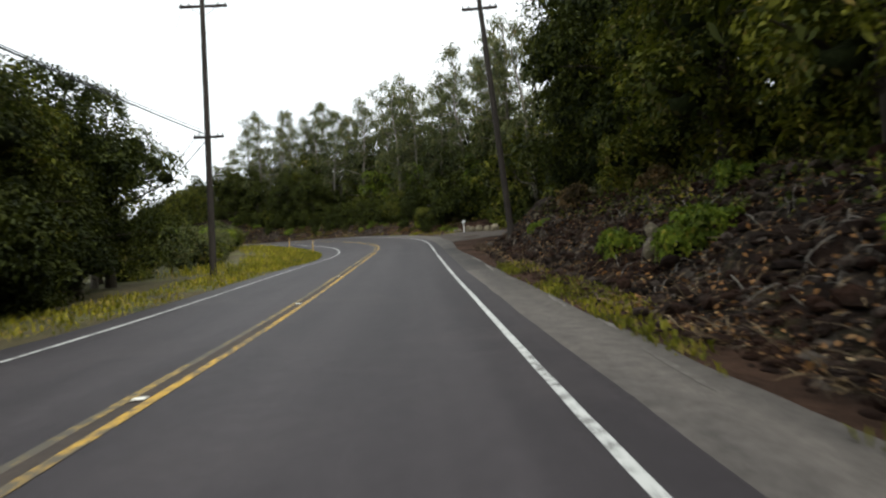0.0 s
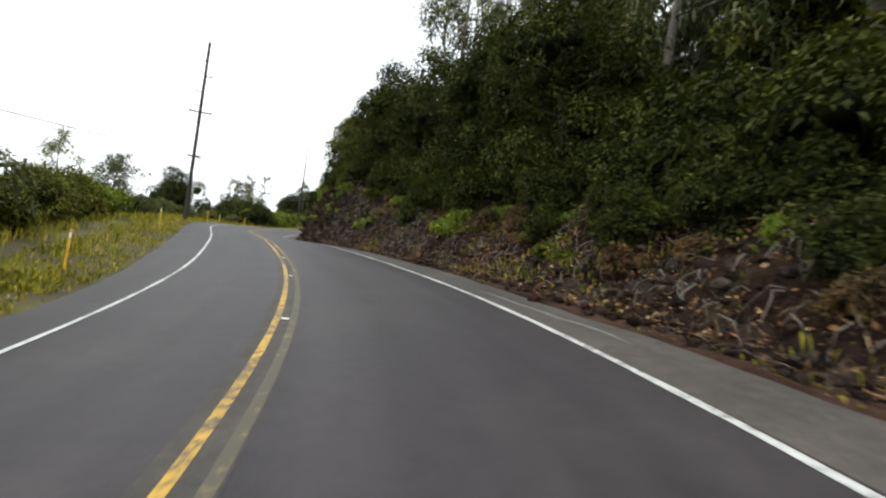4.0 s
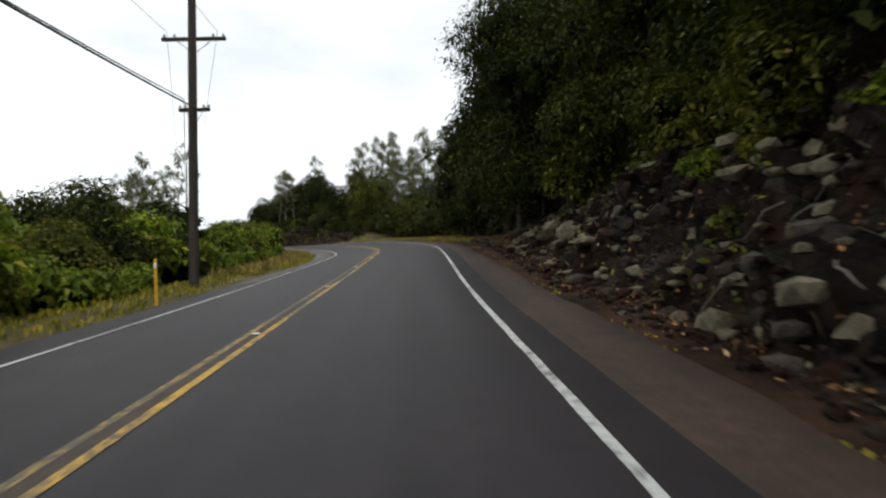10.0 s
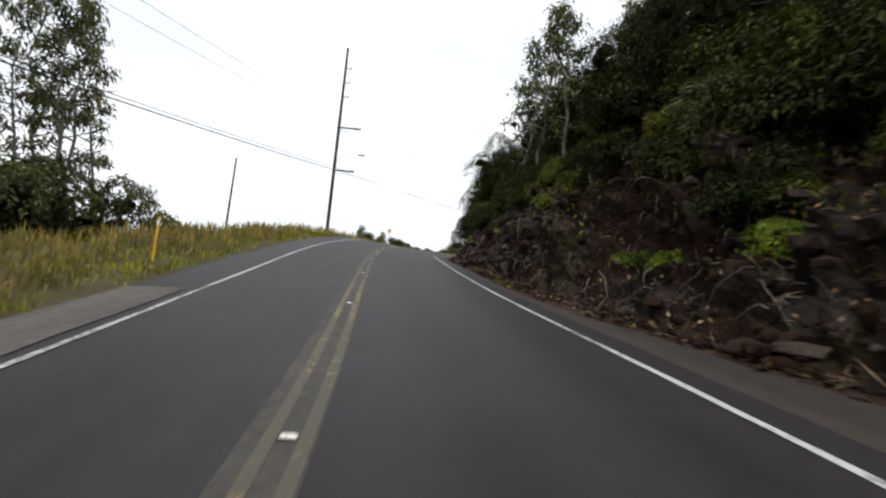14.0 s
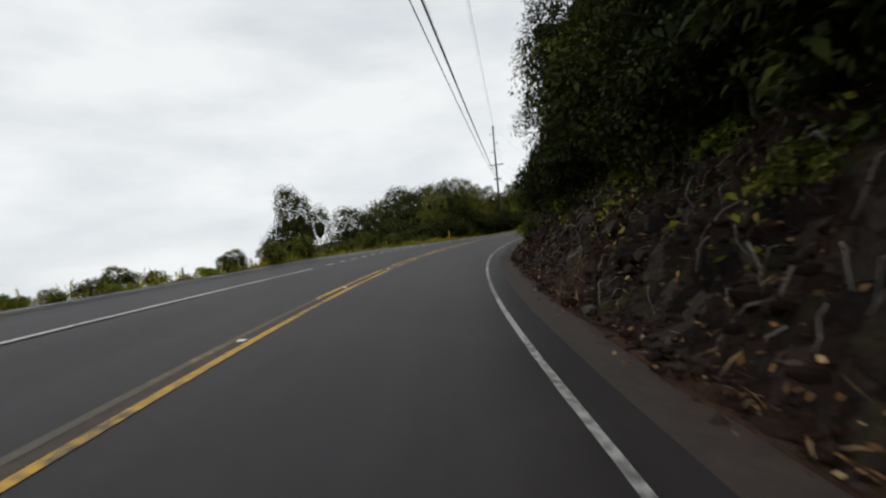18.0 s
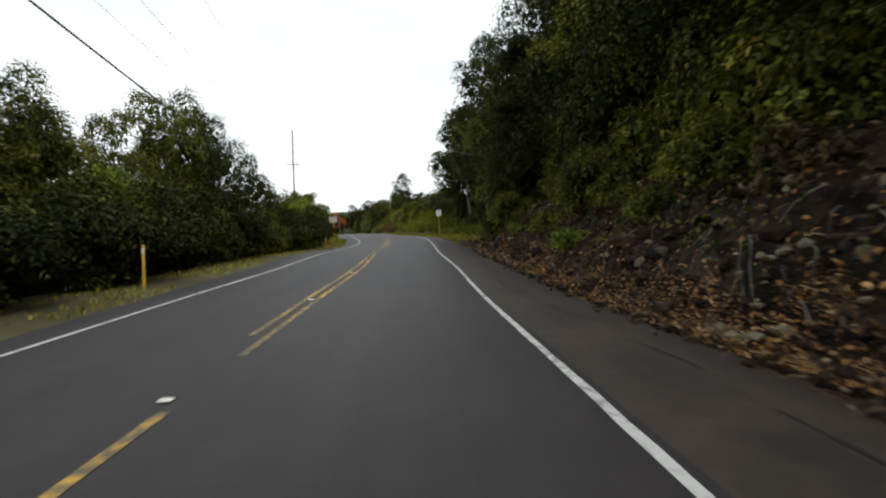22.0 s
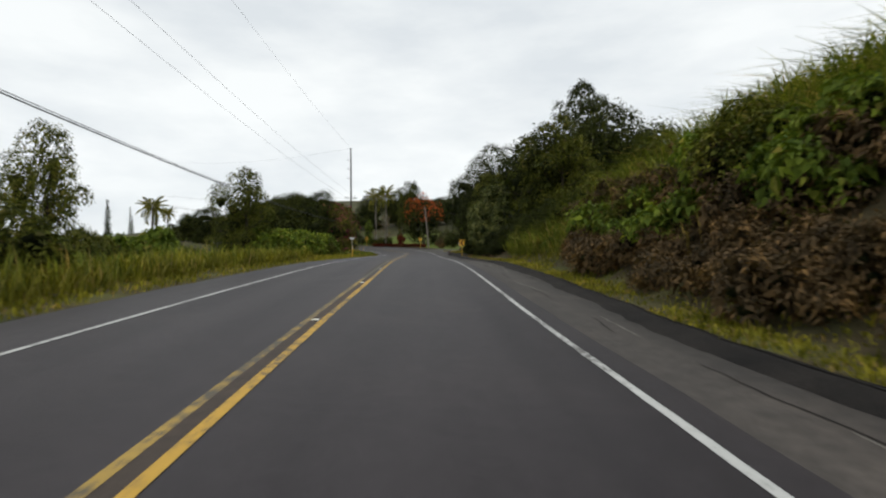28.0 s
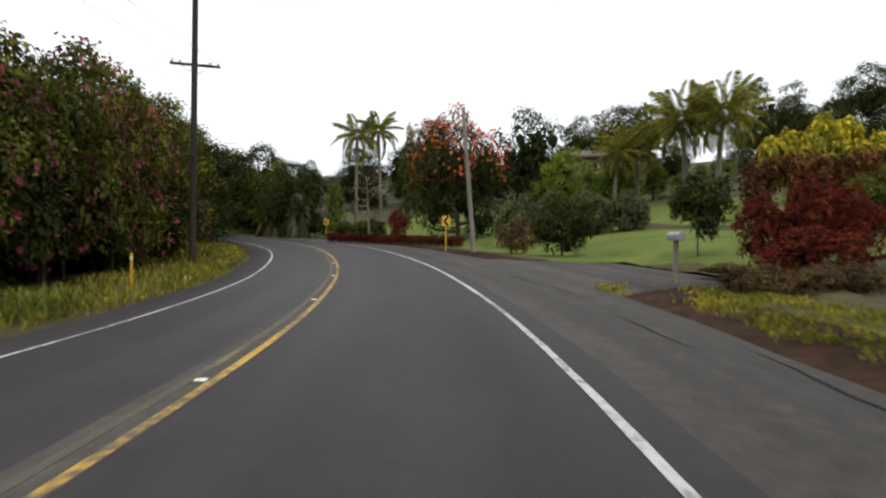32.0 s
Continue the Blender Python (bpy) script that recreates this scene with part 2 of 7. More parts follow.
def rock_mat(name):
    """Broken lava: stones of differing tone, dark joints, moss."""
    m, nt, b = nodes_of(name, 0.94, 0.0, 0.08)
    co = nt.nodes.new("ShaderNodeTexCoord")
    warp = add_noise(nt, 1.4, 3.0)
    at = nt.nodes.new("ShaderNodeVectorMath")
    at.operation = "MULTIPLY_ADD"
    at.inputs[1].default_value = (0.9, 0.9, 0.9)
    nt.links.new(warp.outputs["Color"], at.inputs[0])
    nt.links.new(co.outputs["Object"], at.inputs[2])
    cell = nt.nodes.new("ShaderNodeTexVoronoi")
    cell.inputs["Scale"].default_value = 2.1
    rim = nt.nodes.new("ShaderNodeTexVoronoi")
    rim.feature = "DISTANCE_TO_EDGE"
    rim.inputs["Scale"].default_value = 2.1
    nt.links.new(at.outputs[0], cell.inputs["Vector"])
    nt.links.new(at.outputs[0], rim.inputs["Vector"])
    tone = ramp(nt, cell.outputs["Color"], [(0.15, (0.009, 0.0065, 0.0055)), (0.5, (0.025, 0.018, 0.014)), (0.9, (0.074, 0.060, 0.050))]).outputs[0]
    fine, moss, soil = add_noise(nt, 9.0, 8.0, 0.75), add_noise(nt, 0.8, 5.0, 0.7), add_noise(nt, 0.45, 4.0, 0.6)
    c = mix(nt, ramp(nt, soil.outputs["Fac"], [(0.45, (0, 0, 0)), (0.62, (0.85, 0.85, 0.85))]).outputs[0], tone, (0.042, 0.020, 0.013))
    c = mix(nt, ramp(nt, moss.outputs["Fac"], [(0.55, (0, 0, 0)), (0.72, (0.7, 0.7, 0.7))]).outputs[0], c, (0.070, 0.070, 0.022))
    c = mix(nt, ramp(nt, rim.outputs["Distance"], [(0.0, (0.75, 0.75, 0.75)), (0.09, (0, 0, 0))]).outputs[0], c, (0.010, 0.007, 0.005))
    c = mix(nt, 1.0, c, ramp(nt, fine.outputs["Fac"], [(0.3, (0.5, 0.5, 0.5)), (0.7, (1.4, 1.4, 1.4))]).outputs[0], "MULTIPLY")
    nt.links.new(c, b.inputs["Base Color"])
    h = nt.nodes.new("ShaderNodeMath")
    h.operation = "MULTIPLY_ADD"
    h.inputs[1].default_value = 0.6
    nt.links.new(rim.outputs["Distance"], h.inputs[0])
    nt.links.new(fine.outputs["Fac"], h.inputs[2])
    bump(nt, b, h.outputs[0], 1.0, 0.12)
    return m


M_ROCK = rock_mat("lava_rock_and_soil")
M_GRAVEL = two_scale("dark_gravel", (0.035, 0.029, 0.025), (0.085, 0.068, 0.056), 0.7, 30.0, 0.95, 0.9, 0.03)


def rubble_mat(name):
    """Broken stone, each lump of its own tone, dusted with red soil."""
    m, nt, b = nodes_of(name, 0.95, 0.0, 0.08)
    geo = nt.nodes.new("ShaderNodeNewGeometry")
    c = ramp(nt, geo.outputs["Random Per Island"], [(0.0, (0.009, 0.006, 0.005)), (0.5, (0.026, 0.017, 0.013)), (0.85, (0.058, 0.043, 0.035)), (1.0, (0.12, 0.10, 0.083))]).outputs[0]
    fine, soil = add_noise(nt, 16.0, 7.0, 0.75), add_noise(nt, 1.1, 4.0, 0.6)
    c = mix(nt, ramp(nt, soil.outputs["Fac"], [(0.45, (0, 0, 0)), (0.62, (0.8, 0.8, 0.8))]).outputs[0], c, (0.040, 0.019, 0.012))
    c = mix(nt, 1.0, c, ramp(nt, fine.outputs["Fac"], [(0.3, (0.45, 0.45, 0.45)), (0.7, (1.4, 1.4, 1.4))]).outputs[0], "MULTIPLY")
    nt.links.new(c, b.inputs["Base Color"])
    bump(nt, b, fine.outputs["Fac"], 1.0, 0.05)
    return m


M_RUBBLE = rubble_mat("broken_lava_rubble")
M_STONE = two_scale("grey_lava_stone", (0.062, 0.050, 0.032), (0.235, 0.20, 0.135), 2.0, 12.0, 0.9, 0.8, 0.03)
M_BARK_G = two_scale("grey_bark", (0.10, 0.085, 0.07), (0.26, 0.23, 0.20), 2.0, 18.0, 0.95, 0.8, 0.02, stretch=(1, 1, 0.2))
M_BARK_D = two_scale("dark_bark", (0.030, 0.024, 0.018), (0.085, 0.068, 0.052), 2.0, 18.0, 0.95, 0.8, 0.02, stretch=(1, 1, 0.2))
M_POLE = two_scale("creosoted_wood", (0.020, 0.016, 0.013), (0.060, 0.048, 0.040), 1.0, 25.0, 0.9, 0.6, 0.01, stretch=(1, 1, 0.06))
M_POLE_P = two_scale("bleached_wood", (0.16, 0.13, 0.11), (0.30, 0.26, 0.22), 1.0, 25.0, 0.9, 0.6, 0.01, stretch=(1, 1, 0.06))
M_WIRE = two_scale("black_cable", (0.012, 0.012, 0.012), (0.03, 0.03, 0.03), 1.0, 10.0, 0.6, 0.1, 0.001)
M_GALV = two_scale("galvanised_steel", (0.30, 0.31, 0.32), (0.48, 0.49, 0.50), 2.0, 30.0, 0.5, 0.1, 0.002, 0.5, 0.7)
M_POST = two_scale("yellow_post_paint", (0.55, 0.30, 0.02), (0.75, 0.45, 0.04), 3.0, 30.0, 0.6, 0.1, 0.002, 0.4)
M_SIGNY = two_scale("yellow_sign_sheeting", (0.72, 0.36, 0.02), (0.82, 0.46, 0.03), 1.0, 20.0, 0.45, 0.05, 0.001, 0.5)
M_SIGNW = two_scale("white_sign_sheeting", (0.70, 0.71, 0.70), (0.82, 0.82, 0.80), 1.0, 20.0, 0.45, 0.05, 0.001, 0.5)
M_BLACK = two_scale("black_sign_film", (0.010, 0.010, 0.010), (0.025, 0.025, 0.025), 1.0, 20.0, 0.5, 0.05, 0.001)
M_WPAINT = two_scale("white_painted_wood", (0.62, 0.62, 0.60), (0.80, 0.80, 0.78), 2.0, 30.0, 0.6, 0.2, 0.003)
M_RED = two_scale("red_enamel", (0.45, 0.03, 0.03), (0.6, 0.05, 0.04), 2.0, 20.0, 0.4, 0.05, 0.001, 0.5)
M_BLUE = two_scale("blue_plastic", (0.02, 0.10, 0.35), (0.04, 0.16, 0.48), 2.0, 20.0, 0.5, 0.05, 0.001, 0.4)
M_REFL = two_scale("reflector_lens", (0.62, 0.60, 0.52), (0.85, 0.82, 0.74), 4.0, 40.0, 0.35, 0.1, 0.002, 0.5)
M_HOUSE = two_scale("brown_house_siding", (0.16, 0.11, 0.08), (0.25, 0.18, 0.13), 0.6, 12.0, 0.8, 0.2, 0.01)
M_ROOF = two_scale("weathered_shingles", (0.10, 0.07, 0.055), (0.19, 0.14, 0.11), 0.5, 8.0, 0.9, 0.5, 0.02)
# Near-black green of the filler lumps: a crown's inner shade put into colour.
M_SHADE_CORE = two_scale("shade_dark_leaf_core", (0.010, 0.013, 0.005), (0.028, 0.034, 0.012), 2.0, 14.0, 0.95, 1.0, 0.1, 0.05)
M_SEA = two_scale("hazy_sea", (0.10, 0.14, 0.17), (0.14, 0.18, 0.21), 0.01, 0.3, 0.12, 0.15, 0.3, 0.5)
M_LAWN = two_scale("mown_lawn", (0.075, 0.105, 0.016), (0.14, 0.17, 0.03), 0.3, 25.0, 0.95, 0.6, 0.03)
m_glass, nt_g, b_g = nodes_of("window_glass", 0.05, 0.0, 0.6)
b_g.inputs["Base Color"].default_value = (0.02, 0.025, 0.03, 1)
M_GLASS = m_glass

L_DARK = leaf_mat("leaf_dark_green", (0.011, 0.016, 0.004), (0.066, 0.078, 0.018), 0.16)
# The greens of leaf_dark_green, about a third darker.
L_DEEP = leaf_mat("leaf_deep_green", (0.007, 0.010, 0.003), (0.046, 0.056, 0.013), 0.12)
L_MID = leaf_mat("leaf_mid_green", (0.028, 0.038, 0.008), (0.145, 0.155, 0.030), 0.25, (0.16, 0.13, 0.05))
L_BRIGHT = leaf_mat("leaf_bright_green", (0.050, 0.085, 0.014), (0.20, 0.26, 0.042), 0.3, (0.22, 0.20, 0.05))
L_OLIVE = leaf_mat("leaf_grey_olive", (0.045, 0.056, 0.028), (0.13, 0.145, 0.080), 0.22, (0.13, 0.10, 0.07))
L_DRY = leaf_mat("leaf_dry_brown", (0.05, 0.035, 0.02), (0.17, 0.11, 0.06), 0.15)
L_GRASS = leaf_mat("grass_blade", (0.10, 0.105, 0.014), (0.29, 0.27, 0.040), 0.3, (0.33, 0.24, 0.10))
L_CANE = leaf_mat("cane_grass_blade", (0.05, 0.075, 0.014), (0.20, 0.225, 0.045), 0.3, (0.32, 0.24, 0.11))
L_STRAW = leaf_mat("straw_blade", (0.16, 0.13, 0.05), (0.38, 0.29, 0.12), 0.25, (0.14, 0.17, 0.04))
L_LITTER = leaf_mat("fallen_leaf", (0.06, 0.032, 0.018), (0.30, 0.165, 0.085), 0.05, (0.44, 0.33, 0.22), 0.85)
L_PINK = leaf_mat("bougainvillea_bract", (0.14, 0.025, 0.065), (0.33, 0.075, 0.15), 0.3)
L_ORANGE = leaf_mat("orange_blossom", (0.34, 0.055, 0.022), (0.55, 0.13, 0.04), 0.3)
L_RED = leaf_mat("dark_red_leaf", (0.05, 0.009, 0.007), (0.15, 0.025, 0.018), 0.25)
L_RUST = leaf_mat("rusty_croton_leaf", (0.045, 0.022, 0.010), (0.17, 0.060, 0.028), 0.25, (0.16, 0.14, 0.03))
L_CROTON = leaf_mat("yellow_croton_leaf", (0.13, 0.13, 0.015), (0.46, 0.40, 0.05), 0.3, (0.06, 0.09, 0.02))
L_PALM = leaf_mat("palm_leaflet", (0.08, 0.09, 0.02), (0.25, 0.24, 0.055), 0.3, (0.28, 0.21, 0.09))
L_VARIEG = leaf_mat("pale_edged_leaf", (0.035, 0.055, 0.016), (0.26, 0.27, 0.125), 0.2)


# ---- mesh helpers ----
class Geo:
    """Vertices and faces gathered for one mesh."""

    def __init__(self):
        self.v, self.f = [], []

    def add(self, verts, faces):
        n = len(self.v)
        self.v.extend([tuple(p) for p in verts])
        self.f.extend([tuple(i + n for i in f) for f in faces])
        return self

    def tube(self, pts, radii, sides=7, cap=True):
        pts = [Vector(p) for p in pts]
        n = len(self.v)
        for i, p in enumerate(pts):
            d = (pts[min(i + 1, len(pts) - 1)] - pts[max(i - 1, 0)]).normalized()
            a = d.orthogonal().normalized() if abs(d.z) < 0.9 else d.cross(Vector((0, 1, 0))).normalized()
            b = d.cross(a)
            for k in range(sides):
                w = 2 * math.pi * k / sides
                self.v.append(tuple(p + (a * math.cos(w) + b * math.sin(w)) * radii[i]))
        for i in range(len(pts) - 1):
            for k in range(sides):
                j = (k + 1) % sides
                self.f.append((n + i * sides + k, n + i * sides + j, n + (i + 1) * sides + j, n + (i + 1) * sides + k))
        if cap:
            self.f.append(tuple(n + k for k in reversed(range(sides))))
            self.f.append(tuple(n + (len(pts) - 1) * sides + k for k in range(sides)))
        return self

    def box(self, cx, cy, cz, sx, sy, sz, c=0.006):
        """A block with chamfered edges."""
        bm = bmesh.new()
        bmesh.ops.create_cube(bm, size=1.0)
        for v in bm.verts:
            v.co = Vector((cx + v.co.x * sx, cy + v.co.y * sy, cz + v.co.z * sz))
        bmesh.ops.bevel(bm, geom=bm.edges[:], offset=min(c, 0.3 * min(sx, sy, sz)), segments=1, affect="EDGES")
        bm.verts.index_update()
        self.add([v.co for v in bm.verts], [[v.index for v in f.verts] for f in bm.faces])
        bm.free()
        return self


def mesh_of(name, verts, faces, material, smooth=False):
    me = bpy.data.meshes.new(name)
    me.from_pydata([tuple(v) for v in verts], [], [tuple(f) for f in faces])
    me.materials.append(material)
    if smooth:
        me.polygons.foreach_set("use_smooth", [True] * len(me.polygons))
    me.update()
    return me


def quad_mesh(name, v, material):
    """A mesh of loose four-cornered leaves from an array (n, 4, 3)."""
    n = len(v)
    me = bpy.data.meshes.new(name)
    me.vertices.add(n * 4)
    me.vertices.foreach_set("co", v.reshape(-1).astype(np.float32))
    me.loops.add(n * 4)
    me.loops.foreach_set("vertex_index", np.arange(n * 4, dtype=np.int32))
    me.polygons.add(n)
    me.polygons.foreach_set("loop_start", np.arange(0, n * 4, 4, dtype=np.int32))
    me.materials.append(material)
    me.update(calc_edges=True)
    return me


def part(name, geo, material, parent=None, label="", smooth=False):
    me = geo if isinstance(geo, bpy.types.Mesh) else mesh_of(name, geo.v, geo.f, material, smooth)
    ob = new(name, me)
    ob.parent = parent
    return tagged(ob, label) if label else ob


def thing(name, m, label, category, group="", kind=""):
    ob = new(name)
    ob.empty_display_size = 0.3
    ob.matrix_world = m
    return tagged(ob, label, category, group, kind)


# ---- the road's line: heading every 9 m, height and bank every 16 m ----
HEAD = [-15.91, -15.92, -15.91, -15.89, -15.99, -16.02, -14.69, -14.44, -14.48, -10.14, -2.24, 5.38, 14.06, 23.45, 28.68, 32.83, 35.85, 34.83, 31.22, 27.72, 22.17, 16.54, 15.12, 14.48, 13.71, 14.09, 14.9, 16.56, 20.33, 27.47, 33.89, 40.66, 45.87, 48.06, 47.25, 45.55, 43.85, 41.67, 38.73, 35.13, 30.14, 25.31, 22.0, 19.03, 16.33, 12.74, 8.3, 5.1, 3.59, 2.37, 1.93, 2.48, 2.44, 2.15, 2.83, 4.47, 7.41, 10.02, 10.77, 10.35, 10.79, 12.53, 13.36, 13.0, 13.33, 14.0, 14.58, 13.34, 12.95, 14.79, 13.29, 14.87, 21.89, 25.88, 29.89, 37.45, 48.94, 61.49, 73.85, 86.15, 98.49, 111.38, 121.76, 124.16, 123.66, 123.59, 123.53]
ELEV = [-4.80, -3.36, -1.93, -0.39, 1.54, 3.55, 5.62, 7.54, 9.06, 10.61, 11.86, 13.04, 14.44, 15.99, 17.74, 19.74, 21.51, 23.19, 24.64, 26.05, 27.58, 28.75, 29.51, 30.25, 30.91, 31.60, 32.30, 33.09, 33.90, 34.82, 35.87, 36.86, 37.85, 38.89, 39.97, 41.03, 41.77, 42.39, 42.63, 42.84, 43.10, 43.55, 44.25, 45.02, 45.75, 46.49, 46.96, 47.18, 47.39]
BANK = [2.80, 2.85, 2.45, 0.44, -1.78, -5.78, -7.11, -7.86, -6.57, -2.04, 2.78, 5.22, 3.50, 1.10, -2.01, -4.85, -5.67, -7.74, -6.86, -1.92, 2.84, 6.82, 7.19, 5.75, 4.75, 5.21, 3.70, 1.86, -0.01, 1.51, 0.80, -3.14, -2.33, -0.94, 1.08, 0.45, 1.08, 0.07, 0.27, -0.02, -1.29, -3.90, -3.07, -2.72, -2.89, -2.90, -2.90, -2.90, -2.90]
# sideways shift of the line every 9 m
SHIFT = [0.00, 0.00, 0.00, 0.00, 0.01, -0.11, -0.12, -0.01, 0.09, 0.08, 0.03, -0.02, -0.02, -0.04, -0.11, -0.15, 0.03, 0.08, 0.12, 0.16, 0.03, -0.09, -0.08, -0.06, -0.04, -0.19, -0.10, 0.04, 0.10, -0.00, -0.06, -0.11, -0.08, 0.07, 0.10, 0.05, 0.04, 0.02, 0.03, 0.11, 0.05, 0.07, 0.00, -0.03, -0.01, 0.07, -0.01, -0.11, -0.11, -0.12, -0.11, -0.11, 0.02, -0.15, -0.10, -0.06, 0.06, 0.18, 0.21, 0.02, -0.09, -0.02, 0.07, -0.01, -0.09, -0.04, 0.03, 0.07, -0.11, -0.06, -0.08, -0.08, 0.06, 0.17, 0.10, 0.05, 0.03, 0.02, 0.01, 0.01, 0.01, 0.00, 0.00, 0.00, 0.00, 0.00, 0.00]
LENGTH = 766


def glide(values, x, step):
    v = np.asarray(values, float)
    s = np.clip(np.asarray(x, float) / step, 0, len(v) - 1 - 1e-9)
    i = s.astype(int)
    u = s - i
    g = lambda k: v[np.clip(i + k, 0, len(v) - 1)]
    return 0.5 * (2 * g(0) + (g(1) - g(-1)) * u + (2 * g(-1) - 5 * g(0) + 4 * g(1) - g(2)) * u * u + (3 * g(0) - g(-1) - 3 * g(1) + g(2)) * u ** 3)


SS = np.arange(0, LENGTH + 1.0)
HH = np.radians(glide(HEAD, SS, 9.0))
XX = -12.97 + np.r_[0, np.cumsum((-np.sin(HH[1:]) - np.sin(HH[:-1])) / 2)]
YY = -37.746 + np.r_[0, np.cumsum((np.cos(HH[1:]) + np.cos(HH[:-1])) / 2)]
XX, YY = XX + np.cos(HH) * glide(SHIFT, SS, 9.0), YY + np.sin(HH) * glide(SHIFT, SS, 9.0)
ZZ = glide(ELEV, SS, 16.0)
BB = np.tan(np.radians(glide(BANK, SS, 16.0)))


def spot(s, o, dz=0.0):
    """World places for distance s along the road and offset o to its right; dz above the road's own plane."""
    s, o = np.broadcast_arrays(np.asarray(s, float), np.asarray(o, float))
    x, y, z, h, b = (np.interp(s, SS, q) for q in (XX, YY, ZZ, HH, BB))
    tilt = np.clip(o, -5.0, 6.5)
    return np.stack([x + np.cos(h) * o, y + np.sin(h) * o, z - tilt * b + dz], -1)


def heading(s):
    return math.degrees(float(np.interp(s, SS, HH)))


def knots(table, s, k):
    t = np.array(table, float)
    return np.interp(s, t[:, 0], t[:, k])


# the cut on the uphill side: distance, height, offset of its toe, width, rockiness
CUT = [(0, 2.0, 5.8, 5, .4), (40, 2.0, 5.8, 5, .4), (58, 2.2, 6.0, 5, .5), (68, 2.3, 6.3, 4, .5), (71.5, 1.4, 7.6, 4, .3), (74.5, .2, 10, 5, 0), (84, .2, 10, 5, 0), (91, .8, 7.5, 4, .2),
       (104, 1.4, 5.2, 3, .36), (125, 1.9, 4.9, 3, .52), (142, 3.2, 4.8, 3, .65), (152, 5.2, 4.8, 2.8, 1), (182, 6, 5.0, 3.2, 1), (198, 5.2, 5.3, 3.6, 1),
       (214, 3.8, 5.5, 3.6, 1), (228, 2.8, 5.8, 4, .8), (238, 1.8, 6.3, 4, .5), (246, 1.0, 7, 4, .3), (253, .3, 9, 5, 0), (284, .4, 8.5, 5, .1), (290, 1.0, 6.5, 3.5, .8), (297, 2.6, 5.0, 3, 1), (304, 4.4, 4.7, 2.8, 1)]
CUT += [(316, 4, 4.6, 3, .9), (330, 3, 4.7, 3, .5), (370, 3.2, 4.7, 3.2, .5), (398, 3.5, 4.7, 3.2, .7), (412, 4.2, 4.9, 3, 1), (432, 3.2, 5.3, 3.4, .6),
        (452, 2.8, 5.4, 3.4, .4), (476, 2.6, 5.5, 3.4, .45), (488, 1.2, 7, 4, .2), (496, .4, 10, 5, 0), (512, .6, 9, 5, 0), (522, 2.2, 7.6, 6, 0), (536, 3.9, 6.8, 7, 0),
        (560, 5.6, 6.6, 7, 0), (586, 5, 6.6, 7, 0), (600, 2, 6.8, 5, 0), (626, .6, 7.6, 4, .1), (634, .2, 12, 5, 0), (642, .3, 12, 5, 0), (652, 1.0, 12, 8, 0), (700, 1.6, 10, 8, 0), (766, 1.6, 10, 8, 0)]
# the downhill side: distance, verge width beyond the pavement, fall per metre behind it
FALL = [(0, 3.0, .02), (60, 3, .02), (80, 6, .05), (160, 3.5, .12), (230, 3, .10), (300, 5, .10), (345, 3.5, .36), (400, 3.5, .45), (440, 3.5, .4), (520, 4.5, .3), (600, 4.5, .2), (640, 3.5, .08), (690, 3.5, .05), (766, 3.5, .04)]


def rise(s, o):
    """Height of the ground beside the pavement above the road's plane."""
    s, o = np.broadcast_arrays(np.asarray(s, float), np.asarray(o, float))
    hgt, toe, wid = (knots(CUT, s, k) for k in (1, 2, 3))
    u = np.clip((o - toe) / wid, 0, 1)
    right = hgt * (u * u * (3 - 2 * u)) ** 0.75 + np.clip(o - toe - wid, 0, 120) * np.interp(s, [225, 250, 285, 300, 490, 500, 625, 645], [0.3, 0.12, 0.12, 0.3, 0.3, 0.2, 0.2, 0.2]) - 0.06 * np.clip((o - 4.2) / 0.8, 0, 1)
    ver, fall = knots(FALL, s, 1), knots(FALL, s, 2)
    d = -o - 3.6
    left = -0.08 * np.clip(d / 0.6, 0, 1) - np.clip(d - ver, 0, 60) * fall - np.clip(d - 70, 0, 900) * 0.16
    return np.where(o > 0, right, left)


# ---- ground: one sheet to the horizon ----
def axis(a, b, step, far):
    mid = np.arange(a, b + step / 2, step)
    lo = [a - d for d in reversed(far)]
    return np.r_[lo, mid, [b + d for d in far]]


FAR = [12, 30, 60, 110, 200, 380, 700, 1300, 2400]
gx, gy = axis(-300, 130, 3.0, FAR), axis(-140, 720, 3.0, FAR)
GX, GY = np.meshgrid(gx, gy)
flat = np.stack([GX.ravel(), GY.ravel()], 1)
near_s, near_o = np.zeros(len(flat)), np.zeros(len(flat))
line = np.stack([XX, YY], 1)
for a in range(0, len(flat), 4000):
    q = flat[a:a + 4000]
    d2 = ((q[:, None, :] - line[None, ::3]) ** 2).sum(2)
    i = d2.argmin(1) * 3
    v = q - line[i]
    near_s[a:a + 4000] = SS[i] - v[:, 0] * np.sin(HH[i]) + v[:, 1] * np.cos(HH[i])
    side = v[:, 0] * np.cos(HH[i]) + v[:, 1] * np.sin(HH[i])
    near_o[a:a + 4000] = np.where(i > LENGTH - 4, side, np.sign(side) * np.sqrt(d2.min(1)))
near_s = np.clip(near_s, 0, LENGTH)
gz = spot(near_s, np.clip(near_o, -6, 6))[:, 2] + rise(near_s, near_o)
low = spot(near_s, np.clip(near_o, -6, 6))[:, 2] - 1.6
u = np.clip((np.abs(near_o) - 9.0) / 4.5, 0, 1)
gz = np.where(np.abs(near_o) < 13.5, np.minimum(gz, low + u * (gz - low)), gz)
gz = gz - 0.3 * np.clip(-flat[:, 0] - 262, 0, 900)
